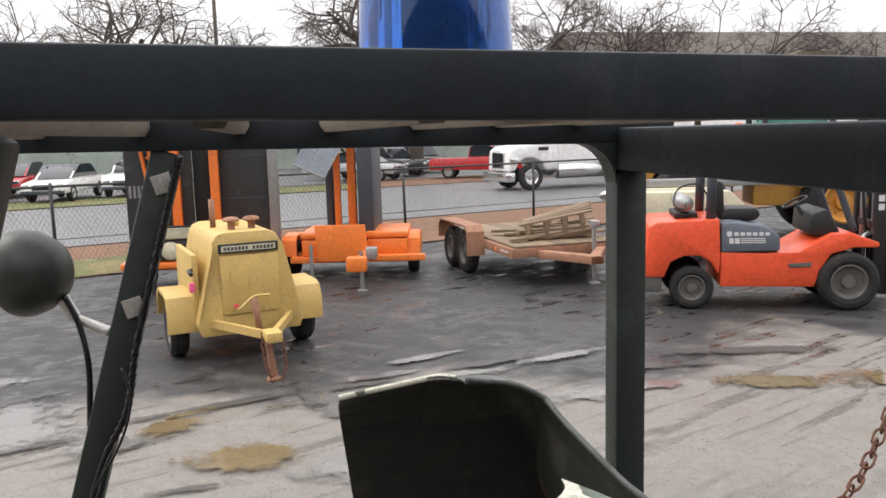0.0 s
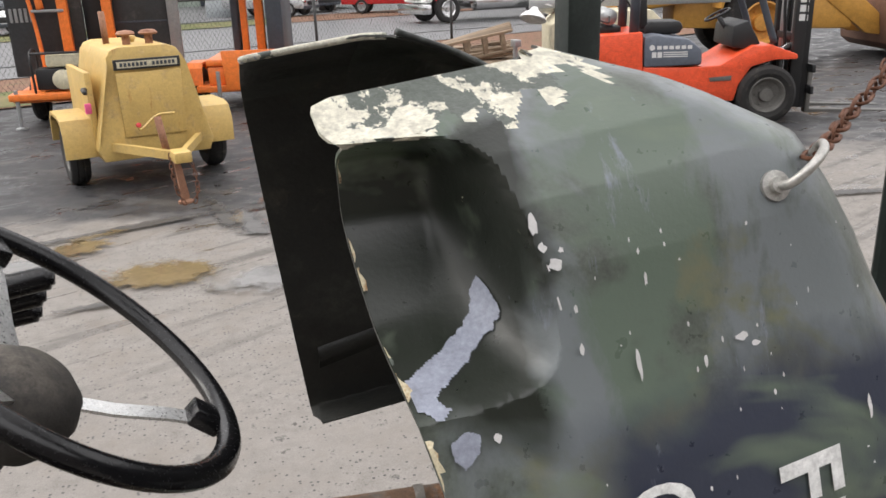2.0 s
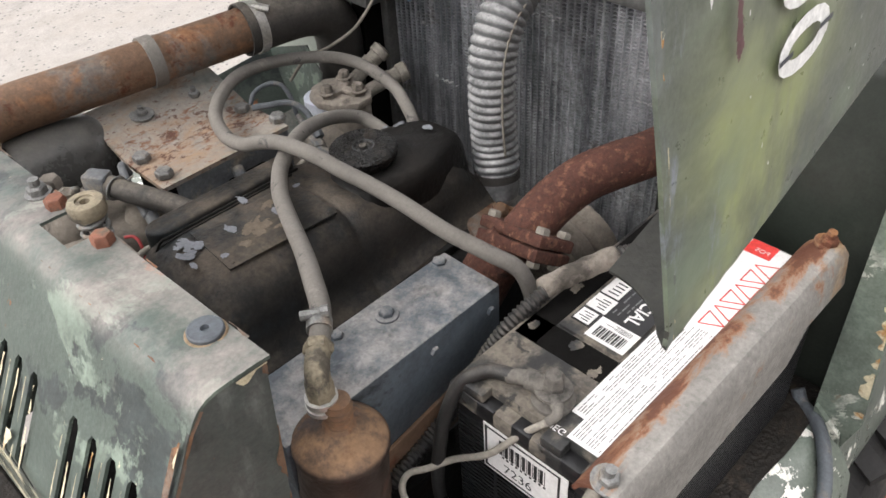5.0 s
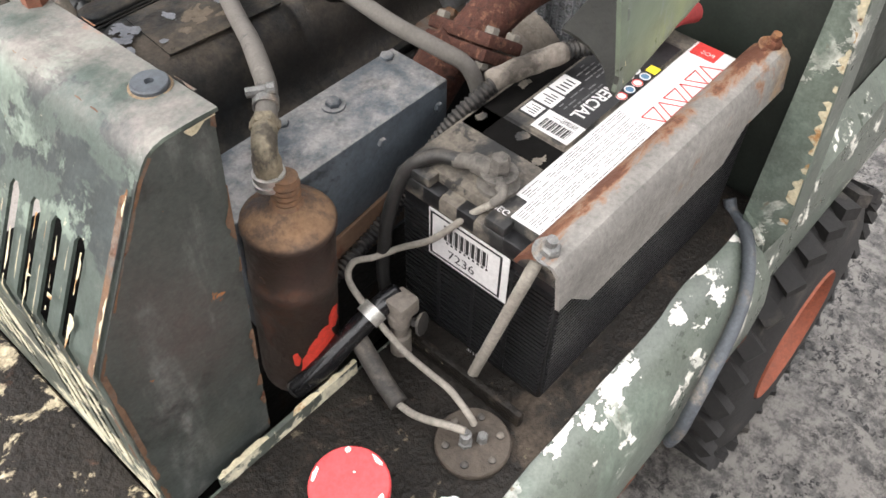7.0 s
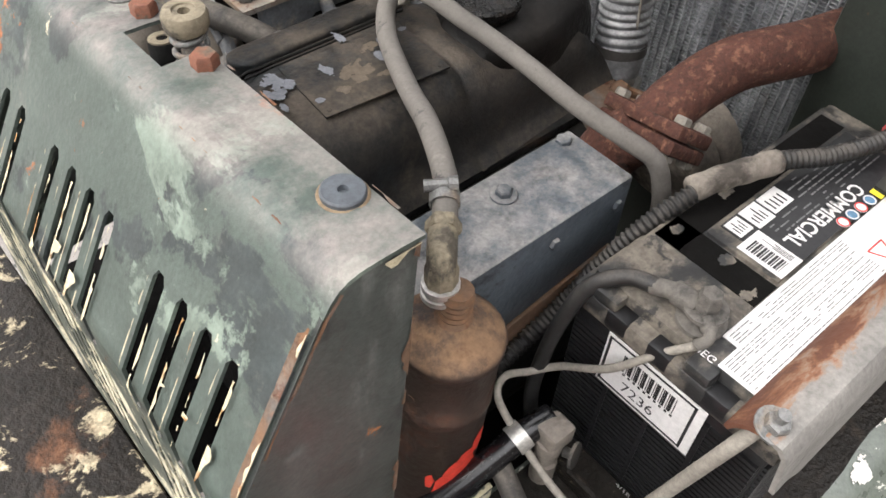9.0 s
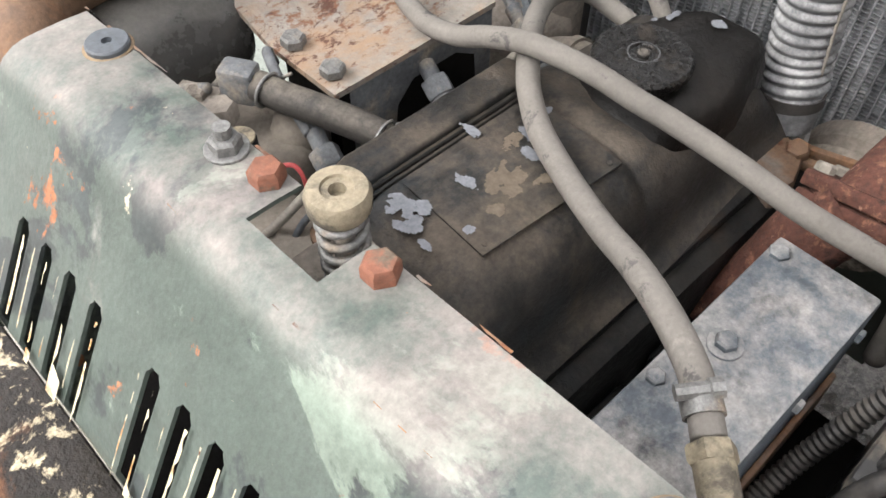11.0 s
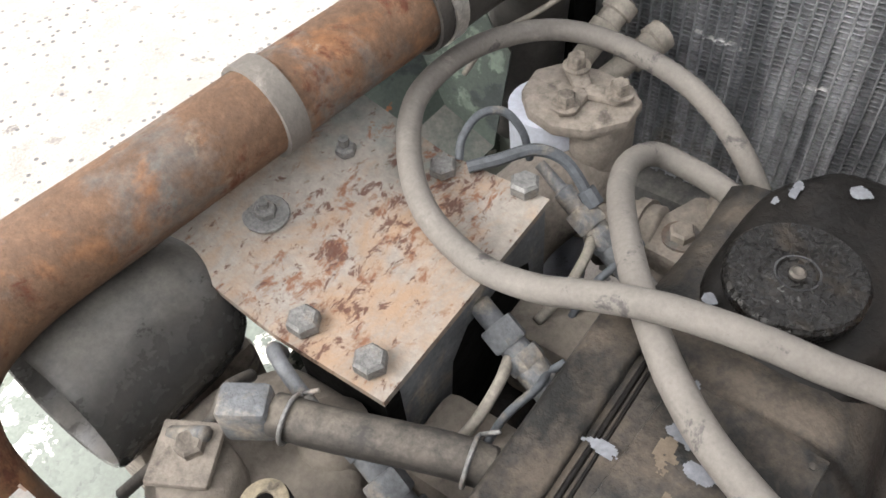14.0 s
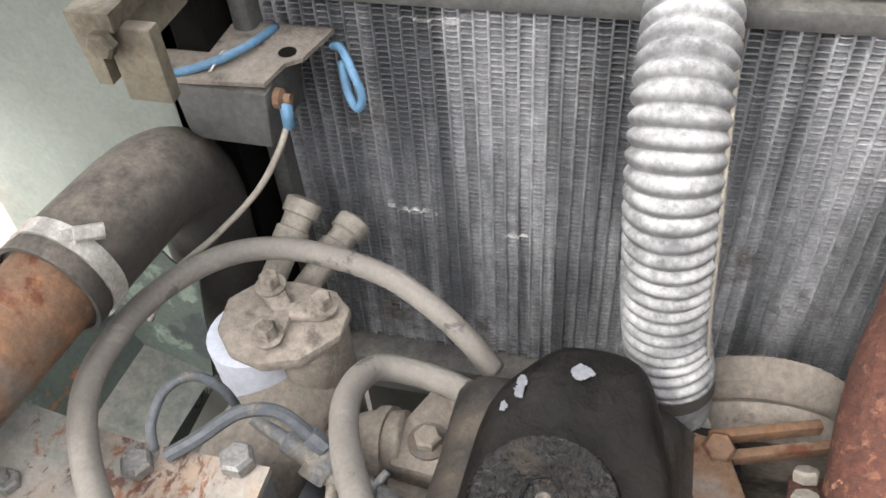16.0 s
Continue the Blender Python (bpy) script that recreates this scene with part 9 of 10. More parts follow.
for k in range(5):
    box(bm, (-1.30 + 0.07 * k, 0.235, 1.42), (-1.26 + 0.07 * k, 0.248, 1.62))
part("lamp_row", bm, M["galv"], ab, "row of pale lamps", kind="stuff")
for k, z in enumerate((1.35, 2.05)):
    lbox("seam", ab, (0.06, 0.238, z), (0.94, 0.248, z + 0.025), M["charcoal"], 0.002)
bm = B()
prism(bm, [(-2.2, 2.78), (1.15, 3.10), (1.15, 3.18), (-2.2, 2.84)], "y", -0.55, 0.75)
rf = part("roof_panel", bm, M["rust_trailer"], ab, "tilted brown-orange roof panel")
for k in range(5):
    x = -0.95 + 0.42 * k
    lbox("roof_rib", ab, (x, -0.56, 2.83 + 0.0955 * (x + 2.2) - 0.09), (x + 0.06, 0.75, 2.83 + 0.0955 * (x + 2.2) - 0.05), M["orange"], 0.004)
for x, y, h in ((-1.15, -0.9, 0.55),):
    bm = B()
    tube(bm, [(x, y, h), (x, y, 0.04)], 0.03, 12)
    lathe(bm, (x, y, 0.0), (0, 0, 1), [(0, 0.08), (0.02, 0.08), (0.04, 0.03)], 14)
    part("jack_leg", bm, M["galv"], ab)
gen = local("generator", Matrix.Translation((-1.42, 13.32, 0.5)) @ Matrix.Rotation(radians(-4), 4, "Z"), "black and beige portable generator in a tube frame", "generator")
for s in (-1, 1):
    ltube("frame_tube", gen, [(s * 0.36, -0.2, 0.0), (s * 0.36, -0.2, 0.52), (s * 0.36, 0.2, 0.52), (s * 0.36, 0.2, 0.0)], 0.018, M["black"])
ltube("frame_tube", gen, [(-0.36, -0.2, 0.54), (0.36, -0.2, 0.54)], 0.018, M["black"])
lbox("fuel_tank", gen, (-0.18, -0.18, 0.34), (0.33, 0.18, 0.52), M["cream"], 0.04, "beige fuel tank")
lbox("engine_block", gen, (-0.34, -0.16, 0.03), (0.32, 0.16, 0.33), M["black"], 0.03)
bm = B()
lathe(bm, (0.02, -0.17, 0.17), (0, -1, 0), [(0, 0.14), (0.05, 0.135), (0.07, 0.10), (0.075, 0)], 22)
part("recoil_cover", bm, M["cream"], gen)

# ---- utility trailer ----
ut = local("utility_trailer", Matrix.Translation((3.6, 13.2, 0)) @ Matrix.Rotation(radians(-86), 4, "Z"), "rusty tandem-axle flatbed trailer", "trailer")
lbox("bed_frame", ut, (-1.7, -0.1, 0.46), (1.5, 1.75, 0.60), M["rust_trailer"], 0.01)
for k in range(8):
    lbox("deck_board", ut, (-1.68, -0.05 + 0.22 * k, 0.602), (1.48, 0.16 + 0.22 * k, 0.64), M["plank"], 0.006)
for x in (-0.95, -0.20):
    wheel(ut, (x, -0.24, 0.36), 0.36, 0.21, (0, -1, 0), M["rim_grey"], 0.58)
    wheel(ut, (x, 1.89, 0.36), 0.36, 0.21, (0, 1, 0), M["rim_grey"], 0.58)
bm = B()
prism(bm, [(-1.42, 0.5), (-1.40, 0.74), (-1.28, 0.84), (0.12, 0.84), (0.24, 0.74), (0.27, 0.35), (0.24, 0.35), (0.21, 0.72), (0.10, 0.81), (-1.26, 0.81), (-1.37, 0.73), (-1.39, 0.5)], "y", -0.40, -0.10)
part("fender", bm, M["rust_trailer"], ut, "rusty pink fender over two wheels")
lprism("tongue", ut, [(1.5, 0.3), (1.5, 0.45), (2.3, 0.95), (2.4, 0.95), (2.4, 0.75), (2.3, 0.72)], "z", 0.44, 0.56, M["rust_trailer"], 0.01)
lprism("tongue", ut, [(1.5, 1.3), (1.5, 1.45), (2.3, 0.95), (2.4, 0.95), (2.4, 0.75), (2.3, 0.75)], "z", 0.44, 0.559, M["rust_trailer"], 0.01)
bm = B()
tube(bm, [(1.6, 1.2, 0.95), (1.6, 1.2, 0.05)], 0.035, 12)
lathe(bm, (1.6, 1.2, 0.0), (0, 0, 1), [(0, 0.10), (0.02, 0.10), (0.05, 0.03)], 14)
box(bm, (1.54, 1.15, 0.88), (1.7, 1.25, 0.98), 0.01)
part("jack_leg", bm, M["galv"], ut, "grey trailer jack with a foot plate")
lbox("marker_lamp", ut, (0.75, -0.11, 0.49), (0.81, -0.095, 0.55), M["orange"], 0.005)
bm = B()
for k in range(6):
    box(bm, (1.0 + 0.06 * k, -0.104, 0.52), (1.04 + 0.06 * k, -0.101, 0.545))
part("chalk_mark", bm, M["label_white"], ut, kind="stuff")
rnd = random.Random(12)
for k in range(13):
    a, l = rnd.uniform(-0.16, 0.16), rnd.uniform(0.9, 1.5)
    pl = local("timber", Matrix.Translation((3.6, 13.2, 0)) @ Matrix.Rotation(radians(-86), 4, "Z") @ Matrix.Translation((0.95 - 0.16 * (k % 7), 0.95 + rnd.uniform(-0.25, 0.25), 0.68 + 0.045 * (k % 3))) @ Matrix.Rotation(1.45 + a * 2, 4, "Z") @ Matrix.Rotation(rnd.uniform(-0.12, 0.02), 4, "Y"), "weathered loose plank on the flatbed trailer", "timber", "planks on the trailer")
    lbox("plank", pl, (-l / 2, -0.06, -0.022), (l / 2, 0.06, 0.022), M["plank"], 0.005)
for k in range(5):
    fr = local("pallet_frame", Matrix.Translation((3.6, 13.2, 0)) @ Matrix.Rotation(radians(-86), 4, "Z") @ Matrix.Translation((1.0 - 0.25 * k, 0.85 + 0.12 * k, 0.84)) @ Matrix.Rotation(radians(84), 4, "Z") @ Matrix.Rotation(radians(-9 - k), 4, "Y"), "wooden frame leaning on the trailer load", "wooden frame", "frames on the trailer")
    for q in range(4):
        lbox("slat", fr, (-0.5 + 0.3 * q, -0.04, -0.12), (-0.44 + 0.3 * q, 0.04, 0.14), M["plank"], 0.004)
    for z in (-0.14, 0.14):
        lbox("rail", fr, (-0.6, -0.045, z - 0.02), (0.6, 0.045, z + 0.02), M["plank"], 0.004)

# ---- red forklift ----
fl = local("forklift", Matrix.Translation((6.27, 9.27, 0)) @ Matrix.Rotation(radians(-21.5), 4, "Z") @ Matrix.Translation((0, 0.52, 0)), "orange-red counterbalance forklift with a dark overhead guard", "forklift")
bm = B()
prism(bm, [(-1.55, 0.42), (-1.55, 0.62), (-1.50, 1.08), (-1.40, 1.14), (-0.62, 1.18), (-0.60, 0.62), (-0.62, 0.45), (-0.72, 0.62), (-0.85, 0.70), (-1.05, 0.70), (-1.22, 0.62), (-1.30, 0.42)], "y", -0.60, 0.60)
bevel_all(bm, 0.03)
part("counterweight", bm, M["fl_red"], fl, "orange-red counterweight with scraped paint")
lprism("lower_weight", fl, [(-1.56, 0.22), (-1.57, 0.60), (-1.32, 0.60), (-1.33, 0.22)], "y", -0.57, 0.57, M["rim_grey"], 0.03)
bm = B()
prism(bm, [(-0.60, 0.30), (-0.60, 0.75), (-0.1, 0.73), (0.35, 0.75), (0.75, 0.98), (0.98, 0.98), (1.30, 0.86), (1.30, 0.80), (1.02, 0.80), (0.74, 0.72), (0.60, 0.50), (0.55, 0.30)], "y", -0.58, 0.58)
bevel_all(bm, 0.02)
part("body", bm, M["fl_red"], fl)
lprism("step_plate", fl, [(0.22, 0.60), (0.50, 0.62), (0.50, 0.56), (0.24, 0.55)], "y", -0.592, -0.582, M["rim_grey"], 0.004)
bm = B()
prism(bm, [(-0.60, 0.74), (-0.60, 1.12), (-0.45, 1.14), (-0.05, 1.08), (0.12, 0.95), (0.13, 0.76)], "y", -0.595, 0.595)
bevel_all(bm, 0.04)
part("engine_cover", bm, M["slate"], fl, "slate blue engine cover with white print")
bm = B()
lathe(bm, (-0.50, -0.596, 0.985), (0, -1, 0), [(0, 0.035), (0.002, 0.035)], 16)
for k in range(6):
    box(bm, (-0.44 + 0.075 * k, -0.599, 0.962), (-0.385 + 0.075 * k, -0.597, 1.005))
box(bm, (-0.50, -0.599, 0.86), (-0.445, -0.597, 0.93))
box(bm, (-0.432, -0.599, 0.86), (-0.375, -0.597, 0.93))
for z in (0.867, 0.893, 0.918):
    box(bm, (-0.36, -0.599, z), (-0.06, -0.597, z + 0.013))
part("maker_marking", bm, M["label_white"], fl, "white maker's marking", kind="stuff")
bm = B()
prism(bm, [(0.0, 0.0), (0.45, 0.0), (0.50, 0.08), (0.45, 0.16), (0.08, 0.16), (0.0, 0.10)], "y", -0.25, 0.25)
bmesh.ops.translate(bm, verts=bm.verts, vec=(-0.55, 0, 1.12))
bevel_all(bm, 0.03)
part("seat", bm, M["black"], fl, "black seat")
lprism("seat_back", fl, [(-0.62, 1.2), (-0.50, 1.2), (-0.52, 1.62), (-0.60, 1.64), (-0.66, 1.55)], "y", -0.22, 0.22, M["black"], 0.03)
bm = B()
tube(bm, [(-1.02, -0.42, 1.36), (-1.02, 0.36, 1.36)], lambda s: 0.16 if 0.06 < s < 0.72 else 0.10, 22)
part("gas_bottle", bm, M["galv"], fl, "silver gas bottle")
ltube("gas_hose", fl, [(-1.02, -0.42, 1.36), (-1.05, -0.55, 1.30), (-1.18, -0.5, 1.36), (-1.1, -0.3, 1.55), (-0.85, -0.3, 1.6), (-0.7, -0.3, 1.4)], 0.012, M["black"])
lbox("bottle_cradle", fl, (-1.15, -0.35, 1.15), (-0.86, 0.35, 1.24), M["black"], 0.02)
for s in (-1, 1):
    bm = B()
    tube(bm, [(-0.72, s * 0.50, 1.14), (-0.70, s * 0.50, 2.15)], 0.062, 8)
    part("guard_post", bm, M["charcoal"], fl)
    bm = B()
    tube(bm, [(1.02, s * 0.48, 1.0), (0.80, s * 0.48, 1.6), (0.60, s * 0.48, 2.12), (0.48, s * 0.48, 2.20), (0.3, s * 0.48, 2.22), (-0.55, s * 0.48, 2.20), (-0.70, s * 0.48, 2.14)], 0.045, 8)
    part("guard_rail", bm, M["charcoal"], fl)
    wheel(fl, (0.95, s * 0.52, 0.37), 0.37, 0.26, (0, s, 0), M["rim_grey"], 0.6)
    wheel(fl, (-0.95, s * 0.50, 0.28), 0.28, 0.20, (0, s, 0), M["rim_grey"], 0.6)
for k in range(7):
    lbox("guard_bar", fl, (-0.55 + 0.16 * k, -0.47, 2.20), (-0.52 + 0.16 * k, 0.47, 2.235), M["charcoal"], 0.008)
bm = B()
tube(bm, [(0.42 + 0.16 * math.cos(a) * 0.9, 0.16 * math.sin(a), 1.33 + 0.16 * math.cos(a) * 0.45) for a in (2 * math.pi * k / 28 for k in range(29))], 0.016, 8, raw=True)
tube(bm, [(0.42, 0, 1.33), (0.66, 0, 0.98)], 0.03, 8)
part("steering_wheel", bm, M["black"], fl)
lprism("dashboard", fl, [(0.50, 0.95), (0.52, 1.22), (0.70, 1.28), (0.86, 1.0), (0.86, 0.9)], "y", -0.45, 0.45, M["black"], 0.03)
for s in (-1, 1):
    lbox("mast_channel", fl, (1.28, s * 0.36 - 0.05, 0.18), (1.42, s * 0.36 + 0.05, 2.55), M["black"], 0.008, "black mast channel")
    lbox("inner_channel", fl, (1.43, s * 0.28 - 0.04, 0.16), (1.52, s * 0.28 + 0.04, 2.5), M["black"], 0.008)
    ltube("lift_ram", fl, [(1.34, s * 0.22, 0.3), (1.34, s * 0.22, 2.3)], 0.035, M["galv"])
    lprism("fork", fl, [(1.54, 0.09), (1.54, 0.62), (1.60, 0.62), (1.60, 0.14), (2.70, 0.10), (2.70, 0.09)], "y", s * 0.25 - 0.06, s * 0.25 + 0.06, M["rim_grey"], 0.006)
for z in (0.3, 1.0, 1.7, 2.45):
    lbox("mast_tie", fl, (1.30, -0.31, z), (1.38, 0.31, z + 0.09), M["black"], 0.008)
lbox("carriage", fl, (1.52, -0.5, 0.35), (1.56, 0.5, 0.45), M["black"], 0.008)
lbox("carriage", fl, (1.52, -0.5, 0.62), (1.56, 0.5, 0.72), M["black"], 0.008)
bm = B()
for k in range(8):
    box(bm, (1.415 + 0.001, -0.415, 1.25 + 0.11 * k), (1.4225, -0.405, 1.32 + 0.11 * k))
    box(bm, (1.32, -0.4125, 1.25 + 0.11 * k), (1.39, -0.4105, 1.33 + 0.11 * k))
part("mast_marking", bm, M["label_white"], fl, kind="stuff")
ltube("tilt_ram", fl, [(0.9, -0.3, 0.75), (1.30, -0.3, 0.95)], 0.05, M["chrome"])
ltube("mast_hose", fl, [(1.25, -0.2, 0.9), (1.2, -0.2, 1.6), (1.28, -0.2, 2.3), (1.4, -0.1, 2.4)], 0.02, M["black"])

# ---- wheel loader ----
ld = local("wheel_loader", Matrix.Translation((11.6, 15.2, 0)) @ Matrix.Rotation(radians(-20), 4, "Z"), "yellow wheel loader with a green-tinted cab", "wheel loader")
for x, y in ((0.0, -0.95), (0.0, 0.95), (-3.0, -0.95), (-3.0, 0.95)):
    wheel(ld, (x, y, 0.80), 0.80, 0.55, (0, -1 if y < 0 else 1, 0), M["rim_yellow"], 0.52)
lprism("engine_hood", ld, [(-4.3, 1.1), (-4.3, 1.75), (-4.0, 2.05), (-1.6, 2.2), (-1.5, 1.2), (-2.2, 1.1), (-2.6, 1.72), (-3.4, 1.72), (-3.8, 1.1)], "y", -0.85, 0.85, M["loader"], 0.06)
lbox("maker_band", ld, (-3.9, -0.862, 1.72), (-2.4, -0.852, 1.98), M["black"], 0.0, "black band with yellow shapes")
bm = B()
for k in range(4):
    box(bm, (-3.8 + 0.33 * k, -0.868, 1.78), (-3.55 + 0.33 * k, -0.864, 1.93))
part("maker_shape", bm, M["loader"], ld, kind="stuff")
lprism("frame", ld, [(-1.6, 0.7), (-1.6, 1.3), (1.4, 1.3), (2.0, 0.9), (2.0, 0.6)], "y", -0.5, 0.5, M["loader"], 0.04)
lprism("cab_body", ld, [(-1.5, 1.3), (-1.5, 2.0), (-0.1, 2.0), (0.1, 1.3)], "y", -0.75, 0.75, M["loader"], 0.05)
for x in (-1.45, -0.15):
    for y in (-0.7, 0.7):
        lbox("cab_post", ld, (x - 0.06, y - 0.05, 2.0), (x + 0.06, y + 0.05, 3.2), M["charcoal"], 0.02)
lbox("cab_glass", ld, (-1.38, -0.66, 2.0), (-0.22, 0.66, 3.15), glassy("green_tinted_glass", (0.10, 0.30, 0.27), 0.05), 0.02, "green tinted cab glass")
lbox("cab_roof", ld, (-1.6, -0.85, 3.2), (0.0, 0.85, 3.36), M["loader"], 0.05)
for s in (-1, 1):
    bm = B()
    prism(bm, [(0.3, 1.9), (0.7, 2.05), (1.7, 1.6), (2.7, 0.75), (2.7, 0.45), (2.3, 0.5), (1.4, 1.2), (0.4, 1.55)], "y", s * 0.45 - 0.08, s * 0.45 + 0.08)
    bevel_all(bm, 0.03)
    part("lift_arm", bm, M["loader"], ld)
    lprism("fender", ld, [(-0.9, 1.1), (-0.8, 1.62), (-0.4, 1.82), (0.5, 1.78), (0.5, 1.72), (-0.35, 1.74), (-0.7, 1.56), (-0.84, 1.1)], "y", s * 1.0 - 0.3, s * 1.0 + 0.3, M["loader"], 0.02)
    ltube("lift_ram", ld, [(0.5, s * 0.3, 1.1), (1.6, s * 0.3, 1.35)], 0.07, M["chrome"])
lprism("bucket", ld, [(2.6, 0.3), (2.5, 1.0), (2.65, 1.5), (3.1, 1.7), (3.05, 1.45), (2.85, 0.9), (3.0, 0.4), (3.7, 0.16), (3.7, 0.1), (2.8, 0.15)], "y", -1.35, 1.35, M["bucket"], 0.01, "rusty brown steel bucket")
lbox("amber_lamp", ld, (-2.0, -0.6, 2.2), (-1.85, -0.45, 2.4), M["orange"], 0.03)
ltube("exhaust_stack", ld, [(-2.6, 0.3, 2.1), (-2.6, 0.3, 2.9)], 0.07, M["black"])

# ---- cream trailer machine and floodlight heads ----
cm = local("light_tower", Matrix.Translation((7.3, 13.4, 0)) @ Matrix.Rotation(radians(-15), 4, "Z"), "cream towed light tower with white lamp heads", "light tower")
lprism("body", cm, [(-1.0, 0.45), (-1.0, 1.05), (-0.8, 1.25), (0.7, 1.25), (1.0, 0.95), (1.0, 0.45)], "y", -0.5, 0.5, M["cream"], 0.04)
bm = B()
for k in range(8):
    box(bm, (0.2 + 0.07 * k, -0.508, 0.7), (0.24 + 0.07 * k, -0.502, 0.95))
part("vent", bm, M["black"], cm, kind="stuff")
for s in (-1, 1):
    wheel(cm, (0.0, s * 0.62, 0.32), 0.32, 0.2, (0, s, 0), M["rim_grey"])
lbox("mast", cm, (-1.3, -0.07, 1.30), (2.2, 0.07, 1.44), M["galv"], 0.01, "folded galvanised mast")
for k, (x, z) in enumerate(((-1.25, 1.18), (-0.95, 1.32))):
    bm = B()
    lathe(bm, (x, -0.3 + 0.5 * k, z + 0.15), (-0.25, -0.35, -1), [(0, 0.05), (0.06, 0.09), (0.14, 0.20), (0.20, 0.23), (0.21, 0.22), (0.18, 0)], 24)
    part("lamp_head", bm, M["white_car"], cm, "white bowl-shaped floodlight")

# ---- road, verges, fence ----
def strip(name, pts_a, pts_b, z, mat, label, cat, n=24):
    bm = B()
    a0, a1, b0, b1 = (Vector((*p, z)) for p in (*pts_a, *pts_b))
    sheet(bm, [[a0.lerp(a1, k / n) for k in range(n + 1)], [b0.lerp(b1, k / n) for k in range(n + 1)]])
    bmesh.ops.recalc_face_normals(bm, faces=bm.faces)
    if bm.faces[:][0].normal.z < 0:
        bmesh.ops.reverse_faces(bm, faces=bm.faces)
    return whole(name, bm, mat, label, cat, kind="structure")


def fence_y(x):
    return 17.9 + 0.33 * x


strip("verge", ((-70, fence_y(-70) - 1.6), (60, fence_y(60) - 1.6)), ((-70, fence_y(-70) + 3.2), (60, fence_y(60) + 3.2)), 0.03, M["leaves"], "strip of fallen brown leaves along the fence", "verge")
strip("verge", ((-70, fence_y(-70) - 1.7), (1.5, fence_y(1.5) - 1.5)), ((-70, fence_y(-70) + 1.0), (1.5, fence_y(1.5) + 0.8)), 0.034, M["grass"], "strip of yellow-green winter grass by the fence", "verge")
strip("road", ((-90, fence_y(-90) + 3.4), (90, fence_y(90) + 3.4)), ((-90, fence_y(-90) + 16.5), (90, fence_y(90) + 16.5)), 0.03, M["road"], "wet grey asphalt road", "road")
strip("verge", ((-90, fence_y(-90) + 17.0), (5, fence_y(5) + 17.0)), ((-90, fence_y(-90) + 21), (5, fence_y(5) + 21)), 0.035, M["grass"], "green grass strip beyond the road", "verge")
strip("verge", ((5, fence_y(5) + 16.8), (60, fence_y(60) + 16.8)), ((5, fence_y(5) + 22), (60, fence_y(60) + 22)), 0.036, M["leaves"], "bank of fallen leaves beyond the road", "verge")
strip("pavement", ((-90, fence_y(-90) + 22), (90, fence_y(90) + 22)), ((-90, fence_y(-90) + 45), (90, fence_y(90) + 45)), 0.028, M["road"], "wet asphalt car park", "pavement")
fence = thing("chain_link_fence", (3.0, fence_y(3.0), 0), "dark chain-link fence with steel posts", "fence")
FX = [-14.5 + 3.55 * k for k in range(10)]
for k, x in enumerate(FX):
    ltube_pts = [(x, fence_y(x), 0.0), (x + 0.03 * math.sin(k * 2.1), fence_y(x), 1.62)]
    bm = B()
    tube(bm, ltube_pts, 0.032, 10)
    part("post", bm, M["fence"], fence)
bm = B()
tube(bm, [(FX[0], fence_y(FX[0]), 1.55), (FX[-1], fence_y(FX[-1]), 1.55)], 0.024, 8)
part("top_rail", bm, M["fence"], fence)
bm = B()
tube(bm, [(FX[0], fence_y(FX[0]), 0.55), (FX[-1], fence_y(FX[-1]), 0.55)], 0.008, 6)
part("tension_wire", bm, M["fence"], fence)
verts, faces = [], []
L = FX[-1] - FX[0]
nw = int(L / 0.085)
for k in range(nw):
    for s in (-1, 1):
        x0 = FX[0] + k * 0.085
        x1 = x0 + s * 1.45 * 0.6
        if not FX[0] <= x1 <= FX[-1]:
            continue
        b = len(verts)
        for x, z in ((x0, 0.06), (x1, 1.52)):
            y = fence_y(x) + 0.004 * s
            verts += [(x - 0.0022, y, z), (x + 0.0022, y, z), (x, y + 0.003, z)]
        faces += [(b, b + 1, b + 4, b + 3), (b + 1, b + 2, b + 5, b + 4), (b + 2, b, b + 3, b + 5)]
me = bpy.data.meshes.new("mesh")
me.from_pydata(verts, [], faces)
bm = B()
bm.from_mesh(me)
bpy.data.meshes.remove(me)
part("wire_mesh", bm, M["fence"], fence, "diamond wire mesh", kind="stuff")

